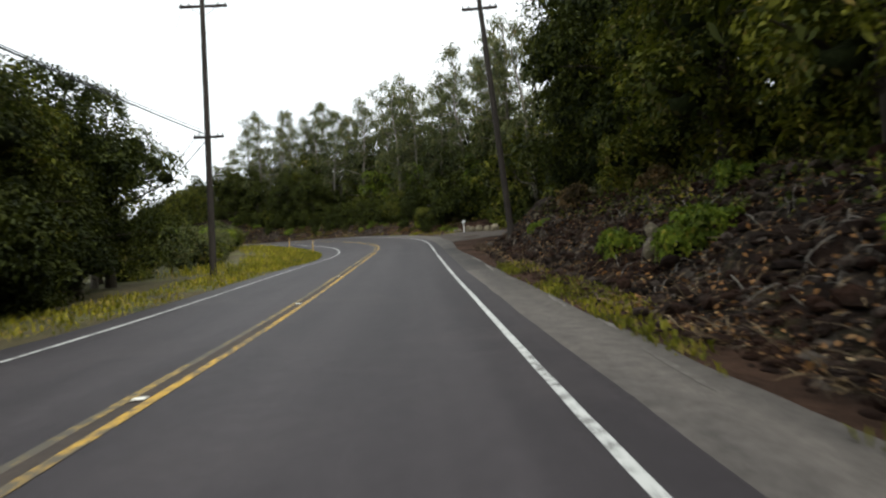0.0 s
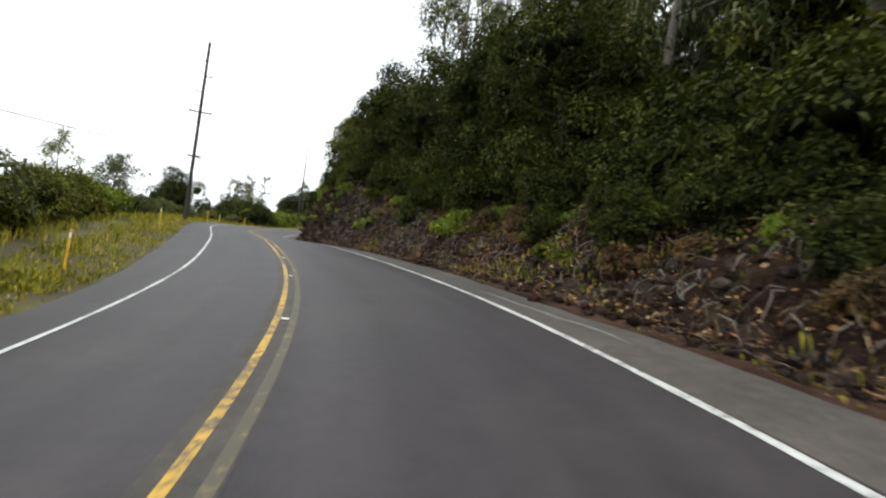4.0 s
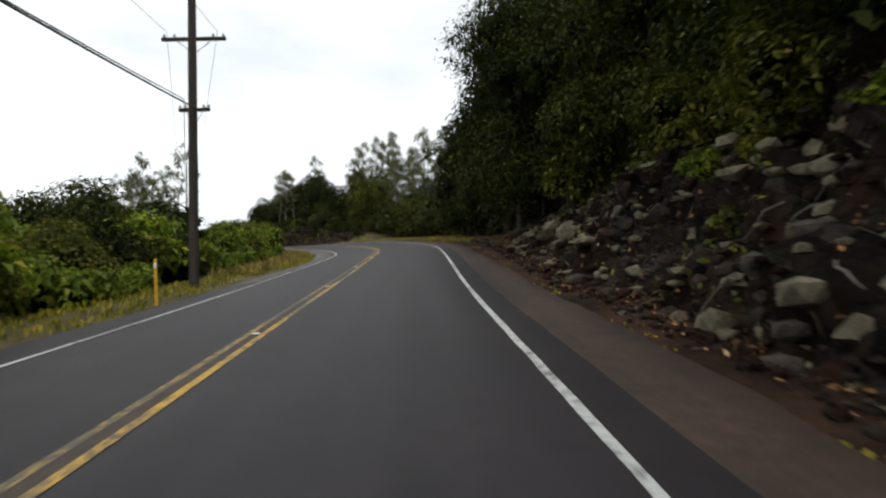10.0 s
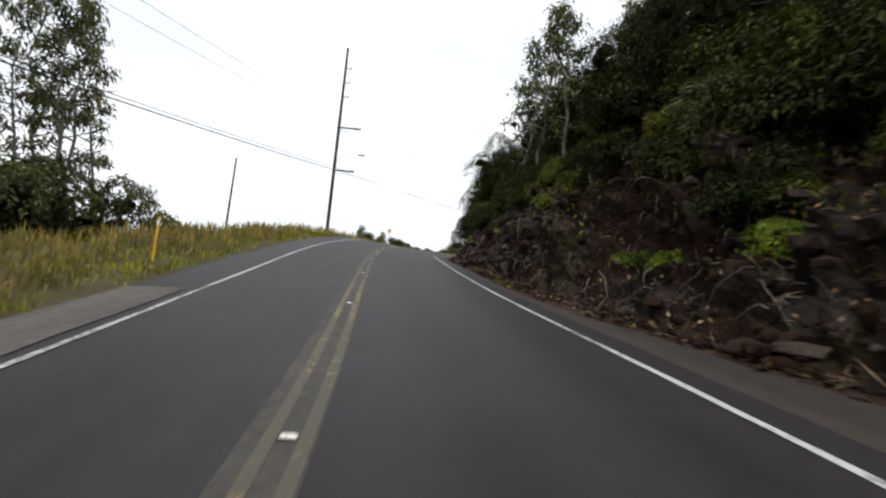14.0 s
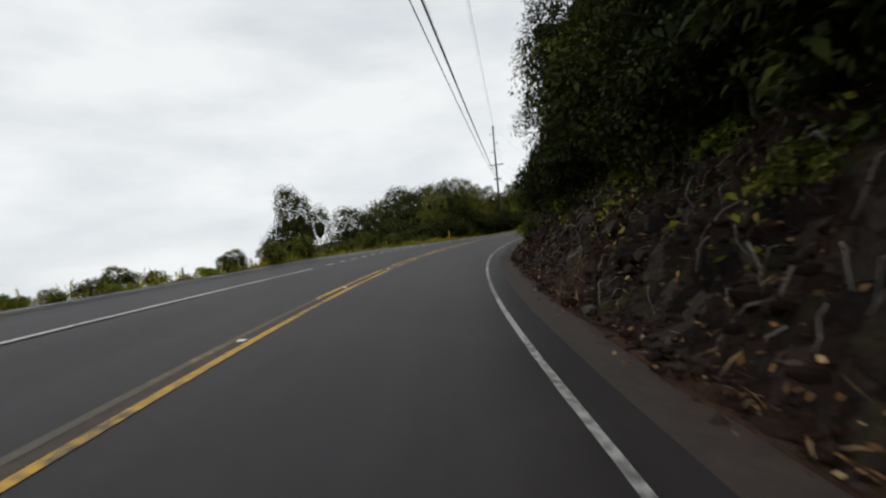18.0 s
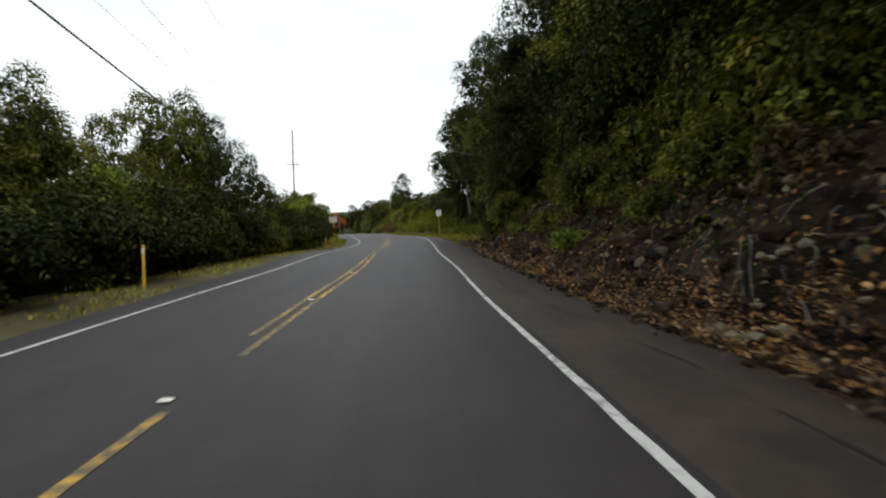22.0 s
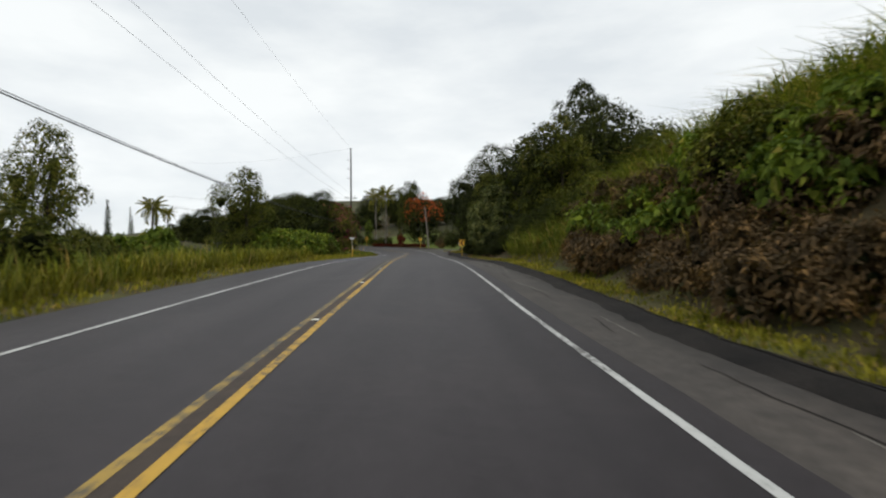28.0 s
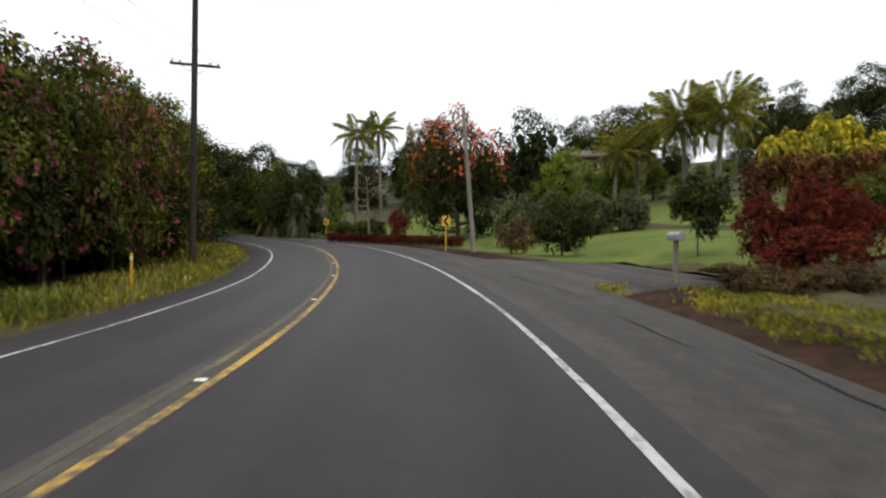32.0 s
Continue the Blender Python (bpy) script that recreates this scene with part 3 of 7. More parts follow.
far_off = np.clip((np.abs(near_o) - 15) / 25, 0, 1).reshape(GX.shape)
gz = gz.reshape(GX.shape)
for _ in range(30):
    p = np.pad(gz, 1, mode="edge")
    gz = gz + far_off * ((p[:-2, 1:-1] + p[2:, 1:-1] + p[1:-1, :-2] + p[1:-1, 2:]) / 4 - gz)
nx, ny = len(gx), len(gy)
quads = [(j * nx + i, j * nx + i + 1, (j + 1) * nx + i + 1, (j + 1) * nx + i) for j in range(ny - 1) for i in range(nx - 1)]
ground = new("ground", mesh_of("ground", np.stack([GX.ravel(), GY.ravel(), gz.ravel()], 1), quads, M_GROUND, True))
tagged(ground, "dark soil and low green undergrowth sloping across the hillside", "ground", kind="structure")


def ground_z(x, y):
    i = int(np.clip(np.searchsorted(gx, x) - 1, 0, nx - 2))
    j = int(np.clip(np.searchsorted(gy, y) - 1, 0, ny - 2))
    u, w = (x - gx[i]) / (gx[i + 1] - gx[i]), (y - gy[j]) / (gy[j + 1] - gy[j])
    return gz[j, i] * (1 - u) * (1 - w) + gz[j, i + 1] * u * (1 - w) + gz[j + 1, i] * (1 - u) * w + gz[j + 1, i + 1] * u * w


def foot(s, o):
    """A place on the ground at distance s, offset o."""
    p = spot(s, o)
    if abs(o) < 13.0:
        return Vector((p[0], p[1], float(p[2] + rise(s, o))))
    return Vector((p[0], p[1], float(ground_z(p[0], p[1]))))


water = new("water", mesh_of("water", [(-4500, -4500, -62), (4500, -4500, -62), (4500, 4500, -62), (-4500, 4500, -62)], [(0, 1, 2, 3)], M_SEA))
tagged(water, "calm pale grey sea far below the hillside", "sea", kind="structure")


def ribbon(name, s0, s1, step, offsets, lift, material, label, category, kind="structure", skirt=0.0):
    """A strip along the road; offsets and lift may be functions of the distance."""
    ss = np.arange(s0, s1 + step / 2, step)
    rows = []
    for k, o in enumerate(offsets):
        off = o(ss) if callable(o) else np.full(len(ss), float(o))
        dz = lift(ss, off) if callable(lift) else lift
        rows.append((spot(ss, off, dz), off))
    m, n = len(rows), len(ss)
    v = np.stack([r[0] for r in rows], 1).reshape(-1, 3)
    f = [(j * m + i, j * m + i + 1, (j + 1) * m + i + 1, (j + 1) * m + i) for j in range(n - 1) for i in range(m - 1)]
    me = mesh_of(name, v, f, material, True)
    uv = me.uv_layers.new(name="UVMap")
    u = np.stack([np.stack([r[1] for r in rows], 1).reshape(-1), np.repeat(ss, m)], 1)
    idx = np.zeros(len(me.loops), np.int32)
    me.loops.foreach_get("vertex_index", idx)
    uv.data.foreach_set("uv", u[idx].reshape(-1).astype(np.float32))
    return tagged(new(name, me), label, category, kind=kind)


def wav(seed, amp, scale):
    return lambda s: amp * np.array([noise.noise(Vector((q * scale, seed, 0.3))) + 0.5 * noise.noise(Vector((q * scale * 3.1, seed, 7.3))) for q in s])


# outer edge of the paved shoulder, and of the pavement on the downhill side: distance, offset
EDGE_R = [(0, 4.8), (45, 4.85), (50, 4.75), (62, 4.6), (66, 4.5), (80, 4.85), (90, 5.0), (100, 5.2), (112, 4.6), (118, 4.4), (140, 4.6), (164, 5.15), (184, 5.3), (195, 4.9), (209, 4.6), (219, 4.8), (240, 4.6), (258, 4.5), (266, 4.4), (278, 4.9), (284, 5.2), (296, 5.0), (305, 4.2), (330, 4.7), (352, 5.1), (371, 4.75), (390, 4.6)]
EDGE_R += [(413, 4.4), (432, 4.8), (445, 5.1), (468, 5.2), (482, 5.3), (494, 4.6), (516, 4.5), (530, 4.9), (566, 4.9), (590, 5.1), (606, 4.45), (616, 4.9), (624, 4.75), (632, 5.0), (640, 5.6), (648, 6.1), (650.5, 11.5), (656.5, 11.5), (658.5, 6.1), (766, 5.6)]
EDGE_L = [(0, 3.9), (58, 3.85), (70, 3.9), (86, 4.3), (99, 4.8), (107, 4.5), (120, 4.2), (130, 4.6), (140, 4.7), (168, 4.4), (176, 4.6), (186, 3.8), (193, 4.1), (205, 3.9), (222, 4.2), (242, 3.9), (255, 4.6), (262, 4.4), (276, 4.9), (302, 4.4), (344, 4.2), (358, 5.4), (375, 6.4)]
EDGE_L += [(392, 6.3), (400, 5.2), (414, 4.3), (426, 4.7), (436, 3.7), (460, 3.9), (478, 4.5), (492, 4.9), (497, 4.2), (511, 4.6), (518, 4.2), (531, 5.0), (560, 4.6), (604, 4.9), (612, 4.3), (630, 3.8), (648, 4.2), (766, 4.2)]


def shoulder_edge(s):
    return np.minimum(knots(EDGE_R, s, 1), np.where((s > 640) & (s < 660), 20, knots(CUT, s, 2) - 0.05)) + wav(3.0, 0.13, 0.4)(s)


def left_edge(s):
    return -knots(EDGE_L, s, 1) - np.abs(wav(9.0, 0.16, 0.3)(s))


def joint(s):
    """Where the carriageway's newer asphalt meets the old shoulder."""
    return np.interp(s, [84, 94, 140, 150, 400, 412, 470, 480, 506, 516, 540, 552], [3.78, 3.4, 3.4, 3.78, 3.78, 3.42, 3.42, 3.6, 3.6, 3.5, 3.5, 3.7]) + wav(5.0, 0.04, 0.5)(s)


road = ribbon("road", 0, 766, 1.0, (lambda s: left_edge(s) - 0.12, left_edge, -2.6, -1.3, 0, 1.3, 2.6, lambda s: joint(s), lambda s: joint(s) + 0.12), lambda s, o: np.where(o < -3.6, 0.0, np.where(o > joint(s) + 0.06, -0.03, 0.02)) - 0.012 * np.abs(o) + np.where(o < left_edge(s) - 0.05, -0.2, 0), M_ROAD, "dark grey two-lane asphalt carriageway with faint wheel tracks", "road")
SHOULDERS = ((0, 56, M_SHOULDER_L, "dusty grey-brown asphalt shoulder with pale scuffs"), (56, 68, M_SHOULDER_G, "dark dirt-stained asphalt shoulder"), (68, 96, M_SHOULDER_L, "dusty grey-brown asphalt shoulder with pale scuffs"), (96, 146, M_SHOULDER_G, "dusty grey-brown asphalt shoulder with pale scuffs"), (146, 258, M_SHOULDER, "worn red-brown asphalt shoulder with ragged dusty edge"), (258, 294, M_SHOULDER_G, "dusty grey-brown asphalt shoulder with pale scuffs"), (294, 345, M_SHOULDER_D, "dark brown dirt-stained asphalt shoulder"), (345, 488, M_SHOULDER_D, "dark brown dirt-stained asphalt shoulder"), (488, 766, M_SHOULDER_G, "dusty grey-brown asphalt shoulder with pale scuffs"))
for a, b, stuff, words_of in SHOULDERS:
    ribbon("pavement", a, b, 1.0, (lambda s: joint(s) - 0.05, lambda s: 0.6 * 3.8 + 0.4 * shoulder_edge(s), shoulder_edge, lambda s: shoulder_edge(s) + 0.15), lambda s, o: -0.036 - 0.012 * (o - 3.7) + np.where(o > shoulder_edge(s) + 0.1, -0.2, 0), stuff, words_of, "shoulder")


def line_strip(name, offset, width, s0, s1, material, label, dz):
    rag = 0.010 if dz else 0.004
    low, high = wav(offset + 31.0, rag, 1.3), wav(offset + 57.0, rag, 1.3)
    return ribbon(name, s0, s1, 0.4 if dz else 1.0, (lambda s: offset - width / 2 + low(s), lambda s: offset + width / 2 + high(s)), lambda s, o: 0.026 - 0.012 * np.abs(o), material, label, "road marking")


LANE_R, LANE_L = 3.32, -3.03
for off, wide, runs in ((0.0, 0.1, ((0, 90, M_YELLOW), (90, 128, M_YELLOW_F), (128, 150, M_YELLOW_W), (150, 288, M_YELLOW), (288, 316, M_YELLOW_F), (316, 340, M_YELLOW_W), (340, 370, M_YELLOW_F), (370, 453.4, M_YELLOW), (454.8, 476, M_YELLOW), (476, 486, M_YELLOW_W), (486, 511, M_YELLOW), (511, 528, M_YELLOW_F), (528, 766, M_YELLOW))),
                        (-0.24, 0.095, ((0, 90, M_YELLOW_W), (90, 150, M_YELLOW), (150, 190, M_YELLOW_F), (190, 284, M_YELLOW_W), (284, 316, M_YELLOW_F), (316, 340, M_YELLOW_W), (340, 378, M_YELLOW_F), (378, 451, M_YELLOW), (456, 474, M_YELLOW), (474, 486, M_YELLOW_W), (486, 508, M_YELLOW), (508, 528, M_YELLOW_F), (528, 584, M_YELLOW_W), (584, 598, M_YELLOW_F), (598, 640, M_YELLOW_W), (640, 766, M_YELLOW_F)))):
    for a, b, paint in runs:
        line_strip("trim", off, wide, a, b, paint, "worn yellow painted centre line of a double pair", 0)
for a, b in ((90, 150), (225, 318), (505, 530), (584, 600), (636, 720)):
    ribbon("trim", a, b, 1.0, (-0.42, 0.07), lambda s, o: 0.0235 - 0.012 * np.abs(o), M_SEAM, "pale worn asphalt seam under the centre lines", "road seam")
for a, b in ((0, 90), (150, 225), (318, 451), (456, 505), (530, 584), (600, 636)):
    ribbon("trim", a, b, 1.0, (-0.27, 0.03), lambda s, o: 0.0235 - 0.012 * np.abs(o), M_STAIN, "brown dust-stained asphalt between the centre lines", "road seam")
for a, b, paint in ((0, 340, M_WHITE), (340, 440, M_WHITE_W), (440, 766, M_WHITE)):
    line_strip("trim", LANE_R, 0.092, a, b, paint, "chipped white painted edge line by the shoulder", 1)
line_strip("trim", LANE_L, 0.095, 0, 387, M_WHITE, "thin white painted edge line by the verge", 1)
line_strip("trim", LANE_L, 0.095, 412, 766, M_WHITE, "thin white painted edge line by the verge", 1)


# pale scuffs and dark cracks along the shoulder, broken into short runs
M_SCUFF = paint_mat("pale_scuff", (0.19, 0.175, 0.155), (0.090, 0.078, 0.068), 0.52)
M_CRACK = two_scale("dark_crack", (0.012, 0.010, 0.009), (0.028, 0.023, 0.020), 2.0, 20.0, 0.95, 0.5, 0.01)
WEAR_RNG = np.random.default_rng(3)
for k, (a, b, off, wide, full, stuff, says) in enumerate((
        (92, 120, 4.05, 0.10, 6, M_SCUFF, "pale tyre scuff along the shoulder"), (44, 60, 4.5, 0.08, 2, M_SCUFF, "pale tyre scuff on the shoulder"),
        (506, 534, 4.1, 0.06, 6, M_SCUFF, "pale tyre scuff along the shoulder"), (560, 606, 4.6, 0.04, 3, M_SCUFF, "pale tyre scuff on the shoulder"),
        (440, 488, 4.4, 0.05, 2.0, M_CRACK, "dark crack in the shoulder"), (552, 604, 4.3, 0.035, 2.5, M_CRACK, "dark crack in the shoulder"), (552, 604, 5.1, 0.05, 2.2, M_CRACK, "dark crack in the shoulder"), (190, 216, 4.3, 0.2, 1.6, M_CRACK, "dark damp stain on the shoulder"), (640, 662, 5.2, 0.05, 2.5, M_CRACK, "dark crack in the shoulder"))):
    q = a
    while q < b:
        n = full * WEAR_RNG.uniform(0.5, 1.3)
        mid, tilt = off + WEAR_RNG.normal() * 0.14, WEAR_RNG.normal() * 0.05
        half = lambda s, w=wide, q=q, n=n: 0.5 * w * np.clip(np.sin(np.clip((s - q) / n, 0, 1) * math.pi), 0.04, 1) ** 0.5
        line_of = lambda s, m=mid, t=tilt, q=q, z=float(k): m + t * (s - q) + wav(z, 0.07, 0.9)(s)
        ribbon("trim", q, q + n, 0.25, (lambda s: line_of(s) - half(s), lambda s: line_of(s) + half(s)), lambda s, o: -0.031 - 0.012 * (o - 3.7), stuff, says, "road wear")
        q += n + full * WEAR_RNG.uniform(0.1, 1.2)
ribbon("pavement", 232, 302, 1.0, (lambda s: left_edge(s) + 0.03, lambda s: 0.5 * left_edge(s) - 1.66, lambda s: -3.3 + wav(4.0, 0.06, 0.4)(s)), lambda s, o: 0.006 - 0.012 * np.abs(o) + np.where(o < -3.6, 0.018, 0.018), M_SHOULDER_L, "pale gravelly asphalt strip along the outside of the bend", "shoulder")


# ---- roadside strips ----
B_STEP = 0.25
B_US = np.r_[np.linspace(0, 1, 6)[:-1], np.linspace(1, 2, 27)[:-1], np.linspace(2, 3, 7)]


def uphill_bank():
    ss = np.arange(0, 766.1, B_STEP)
    toe, wid, rock = (knots(CUT, ss, k) for k in (2, 3, 4))
    a = shoulder_edge(ss) - 0.25
    b = np.clip(toe, a + 0.4, 11.0)
    c = np.clip(toe + wid, b + 0.5, 12.9)
    d = np.full(len(ss), 14.4)
    us, m = B_US, len(B_US)
    verts, kinds = np.zeros((len(ss), m, 3)), np.zeros((len(ss), m), int)
    for k, u in enumerate(us):
        o = np.where(u < 1, a + (b - a) * u, np.where(u < 2, b + (c - b) * (u - 1), c + (d - c) * (u - 2)))
        z = rise(ss, o) - (0.45 if k == m - 1 else 0.0) - (0.16 if k == 0 else 0.0)
        p = spot(ss, o, z)
        on = np.clip(min(u - 0.8, 2.6 - u) * 2.0, 0, 1)
        for i, s in enumerate(ss):
            r = rock[i]
            q = Vector((s * 0.55, o[i] * 0.55, z[i] * 0.9))
            cell = noise.voronoi(q)[0]
            small, tiny = noise.voronoi(q * 2.3)[0], noise.voronoi(q * 4.3)[0]
            blocky = (cell[1] - cell[0]) * 1.3 - 0.35 + 0.6 * noise.noise(q * 0.5) + 0.5 * (small[1] - small[0]) + 0.3 * (tiny[1] - tiny[0]) + 0.22 * noise.noise(q * 5.5) + 0.14 * noise.noise(q * 11.0)
            soft = noise.noise(Vector((s * 0.35, o[i] * 0.6, 3.0))) + 0.5 * noise.noise(Vector((s * 1.3, o[i] * 1.5, 9.0))) + 0.3 * noise.noise(Vector((s * 3.1, o[i] * 3.3, 5.0)))
            push = on * (r * (0.95 * blocky + 0.2 * soft) + (1 - r) * 0.16 * soft)
            h = float(np.interp(s, SS, HH))
            verts[i, k] = (p[i, 0] - math.cos(h) * push * r, p[i, 1] - math.sin(h) * push * r, p[i, 2] + push * (0.6 if r > 0.3 else 1.0) + (0.05 * soft if u > 0.2 else 0))
            grassy = (245 < s < 290) or (489 < s < 610) or s > 640
            kinds[i, k] = 3 if s > 655 and o[i] > 8.5 else 2 if grassy and u > 0.35 else (1 if r > 0.35 and 0.9 < u < 2.3 else 0)
    f, mats = [], []
    for i in range(len(ss) - 1):
        for k in range(m - 1):
            f.append((i * m + k, i * m + k + 1, (i + 1) * m + k + 1, (i + 1) * m + k))
            mats.append(int(kinds[i, k]))
    me = mesh_of("hillside_bank", verts.reshape(-1, 3), f, M_DIRT)
    me.materials.append(M_ROCK)
    me.materials.append(M_VERGE)
    me.materials.append(M_LAWN)
    me.polygons.foreach_set("material_index", mats)
    return tagged(new("hillside_bank", me), "cut hillside of red-brown dirt and dark broken lava rock", "bank", kind="structure"), verts, ss


bank, BV, BS = uphill_bank()
ribbon("verge", 0, 766, 1.0, (lambda s: left_edge(s) + 0.2, lambda s: left_edge(s) - 0.6, lambda s: left_edge(s) - 1.8, lambda s: left_edge(s) - 3.4, lambda s: left_edge(s) - 5.5, lambda s: np.minimum(left_edge(s) - 7.5, -12.0), -14.5),
       lambda s, o: rise(s, o) + np.where(o > left_edge(s), -0.14, 0) + np.where(o < -14, -0.4, 0) + np.where(o < left_edge(s) - 0.3, wav(1.0, 0.08, 0.7)(s), 0), M_VERGE, "uneven grassy verge of yellow-green turf over brown soil", "verge")


# ---- plants ----
def leaves(rng, centres, radii, n, size, aspect=0.5, up=0.5, droop=0.25, shell=(0.5, 1.05)):
    """Loose bent leaves scattered over a set of round clumps."""
    centres, radii = np.asarray(centres, float), np.asarray(radii, float)
    w = radii ** 2
    k = rng.choice(len(radii), n * 5, p=w / w.sum())
    d = rng.normal(size=(n * 5, 3))
    d /= np.linalg.norm(d, axis=1)[:, None]
    d[:, 2] = np.where(d[:, 2] < -0.5, -d[:, 2], d[:, 2])
    p = centres[k] + d * (radii[k] * rng.uniform(shell[0], shell[1], n * 5))[:, None]
    inside = np.full(len(p), 9.0)
    for c, r in zip(centres, radii):
        inside = np.minimum(inside, ((p - c) ** 2).sum(1) / (r * r))
    best = np.argsort(-np.clip(inside, 0, shell[0] ** 2) - 1e-3 * rng.uniform(0, 1, len(p)), kind="stable")[:n]
    d, p, k = d[best], p[best], k[best]
    nrm = d * 0.7 + rng.normal(size=(n, 3)) * 0.45 + np.array([0, 0, up])
    nrm /= np.linalg.norm(nrm, axis=1)[:, None]
    t = np.cross(nrm, rng.normal(size=(n, 3)))
    t /= np.linalg.norm(t, axis=1)[:, None]
    b = np.cross(nrm, t)
    L = (size * rng.uniform(0.6, 1.35, n))[:, None]
    W = L * aspect * 0.5
    tip = p + t * L - np.array([0, 0, 1.0]) * L * droop
    mid = p + t * L * 0.45 + nrm * L * 0.08
    return np.stack([p, mid + b * W, tip, mid - b * W], 1)


def clumps(rng, n, rx, ry, z0, z1, r0, r1, bulge=1.0):
    c, r = [], []
    while len(c) < n:
        x, y, w = rng.uniform(-1, 1), rng.uniform(-1, 1), rng.uniform(0, 1)
        lim = math.sin(math.pi * min(1, 0.18 + 0.72 * w)) ** 0.6
        if math.hypot(x, y) > lim * rng.uniform(0.75, 1.1):
            continue
        c.append((x * rx * bulge, y * ry * bulge, z0 + (z1 - z0) * w))
        r.append(rng.uniform(r0, r1))
    return c, r


KINDS = {}
ICO_V, ICO_F = [], []
_bm = bmesh.new()
bmesh.ops.create_icosphere(_bm, subdivisions=1, radius=1.0)
_bm.verts.index_update()
ICO_V = np.array([v.co[:] for v in _bm.verts])
ICO_F = np.array([[v.index for v in f.verts] for f in _bm.faces])
_bm.free()


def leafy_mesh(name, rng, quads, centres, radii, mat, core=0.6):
    """Loose leaves over lumpy filler cores, coloured dark for inner shade, in one mesh."""
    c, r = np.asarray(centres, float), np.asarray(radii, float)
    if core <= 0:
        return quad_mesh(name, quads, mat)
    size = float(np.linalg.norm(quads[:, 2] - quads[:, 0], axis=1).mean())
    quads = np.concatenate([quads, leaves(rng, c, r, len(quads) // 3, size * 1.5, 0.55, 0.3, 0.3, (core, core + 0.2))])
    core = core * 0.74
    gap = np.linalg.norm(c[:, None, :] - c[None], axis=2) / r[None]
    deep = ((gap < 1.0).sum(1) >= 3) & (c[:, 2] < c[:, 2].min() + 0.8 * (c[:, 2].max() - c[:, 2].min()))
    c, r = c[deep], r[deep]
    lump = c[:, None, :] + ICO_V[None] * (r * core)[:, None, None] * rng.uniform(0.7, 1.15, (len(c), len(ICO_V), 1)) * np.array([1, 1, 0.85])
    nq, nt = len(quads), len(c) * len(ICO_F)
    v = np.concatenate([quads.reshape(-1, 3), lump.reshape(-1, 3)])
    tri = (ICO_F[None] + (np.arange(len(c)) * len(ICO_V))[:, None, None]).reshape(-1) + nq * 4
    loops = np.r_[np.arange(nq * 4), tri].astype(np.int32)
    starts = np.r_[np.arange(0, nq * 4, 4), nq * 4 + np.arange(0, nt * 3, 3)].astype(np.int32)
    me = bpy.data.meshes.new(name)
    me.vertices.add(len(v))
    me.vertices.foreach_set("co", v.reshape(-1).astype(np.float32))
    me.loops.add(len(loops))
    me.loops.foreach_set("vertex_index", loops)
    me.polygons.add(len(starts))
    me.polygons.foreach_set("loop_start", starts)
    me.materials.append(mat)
    me.materials.append(M_SHADE_CORE)
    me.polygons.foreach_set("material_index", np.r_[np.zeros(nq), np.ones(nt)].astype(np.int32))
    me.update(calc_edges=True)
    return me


class Plant:
    """A kind of plant: built where it first grows, copied after that."""

    def __init__(self, name, label, category, group, parts, top):
        self.name, self.label, self.category, self.group, self.parts, self.first, self.top = name, label, category, group, parts, None, top

    def grow(self, m):
        if self.first is None:
            ob = thing(self.name, m, self.label, self.category, self.group)
            for pname, me, lab in self.parts:
                q = new(pname, me)
                q.parent = ob
                if lab:
                    tagged(q, lab)
            self.first = ob
            return ob
        return copy_thing(self.first, m @ Matrix.Diagonal([1 / v for v in self.first.scale] + [1]))


def make_bush(key, seed, mat, n, size, rx, h, label, aspect=0.5, droop=0.25, up=0.8, nc=26, bark=None, name="bush", shell=(0.66, 1.06), extra=None, core=0.62):
    rng = np.random.default_rng(seed)
    c, r = clumps(rng, nc, rx * 0.8, rx * 0.8, 0.1 * h, 0.84 * h, rx * 0.24, rx * 0.44)
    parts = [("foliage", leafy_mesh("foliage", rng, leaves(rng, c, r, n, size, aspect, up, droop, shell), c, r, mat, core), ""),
             ("trunk", mesh_of("trunk", *(lambda g: (g.v, g.f))(Geo().tube([(0, 0, -0.5), (0.06, 0.03, 0.3 * h), (0.0, 0.1, 0.7 * h)], [0.07, 0.05, 0.02], 6)), bark or M_BARK_D), "")]
    if extra:
        emat, en, esize, elab = extra
        parts.append(("blossom", quad_mesh("blossom", leaves(rng, c[: len(c) // 2], r[: len(c) // 2], en, esize, 0.8, 0.4, 0.1, (0.95, 1.2)), emat), elab))
    KINDS[key] = Plant(name, label, "bush", "roadside plants: " + name, parts, h)


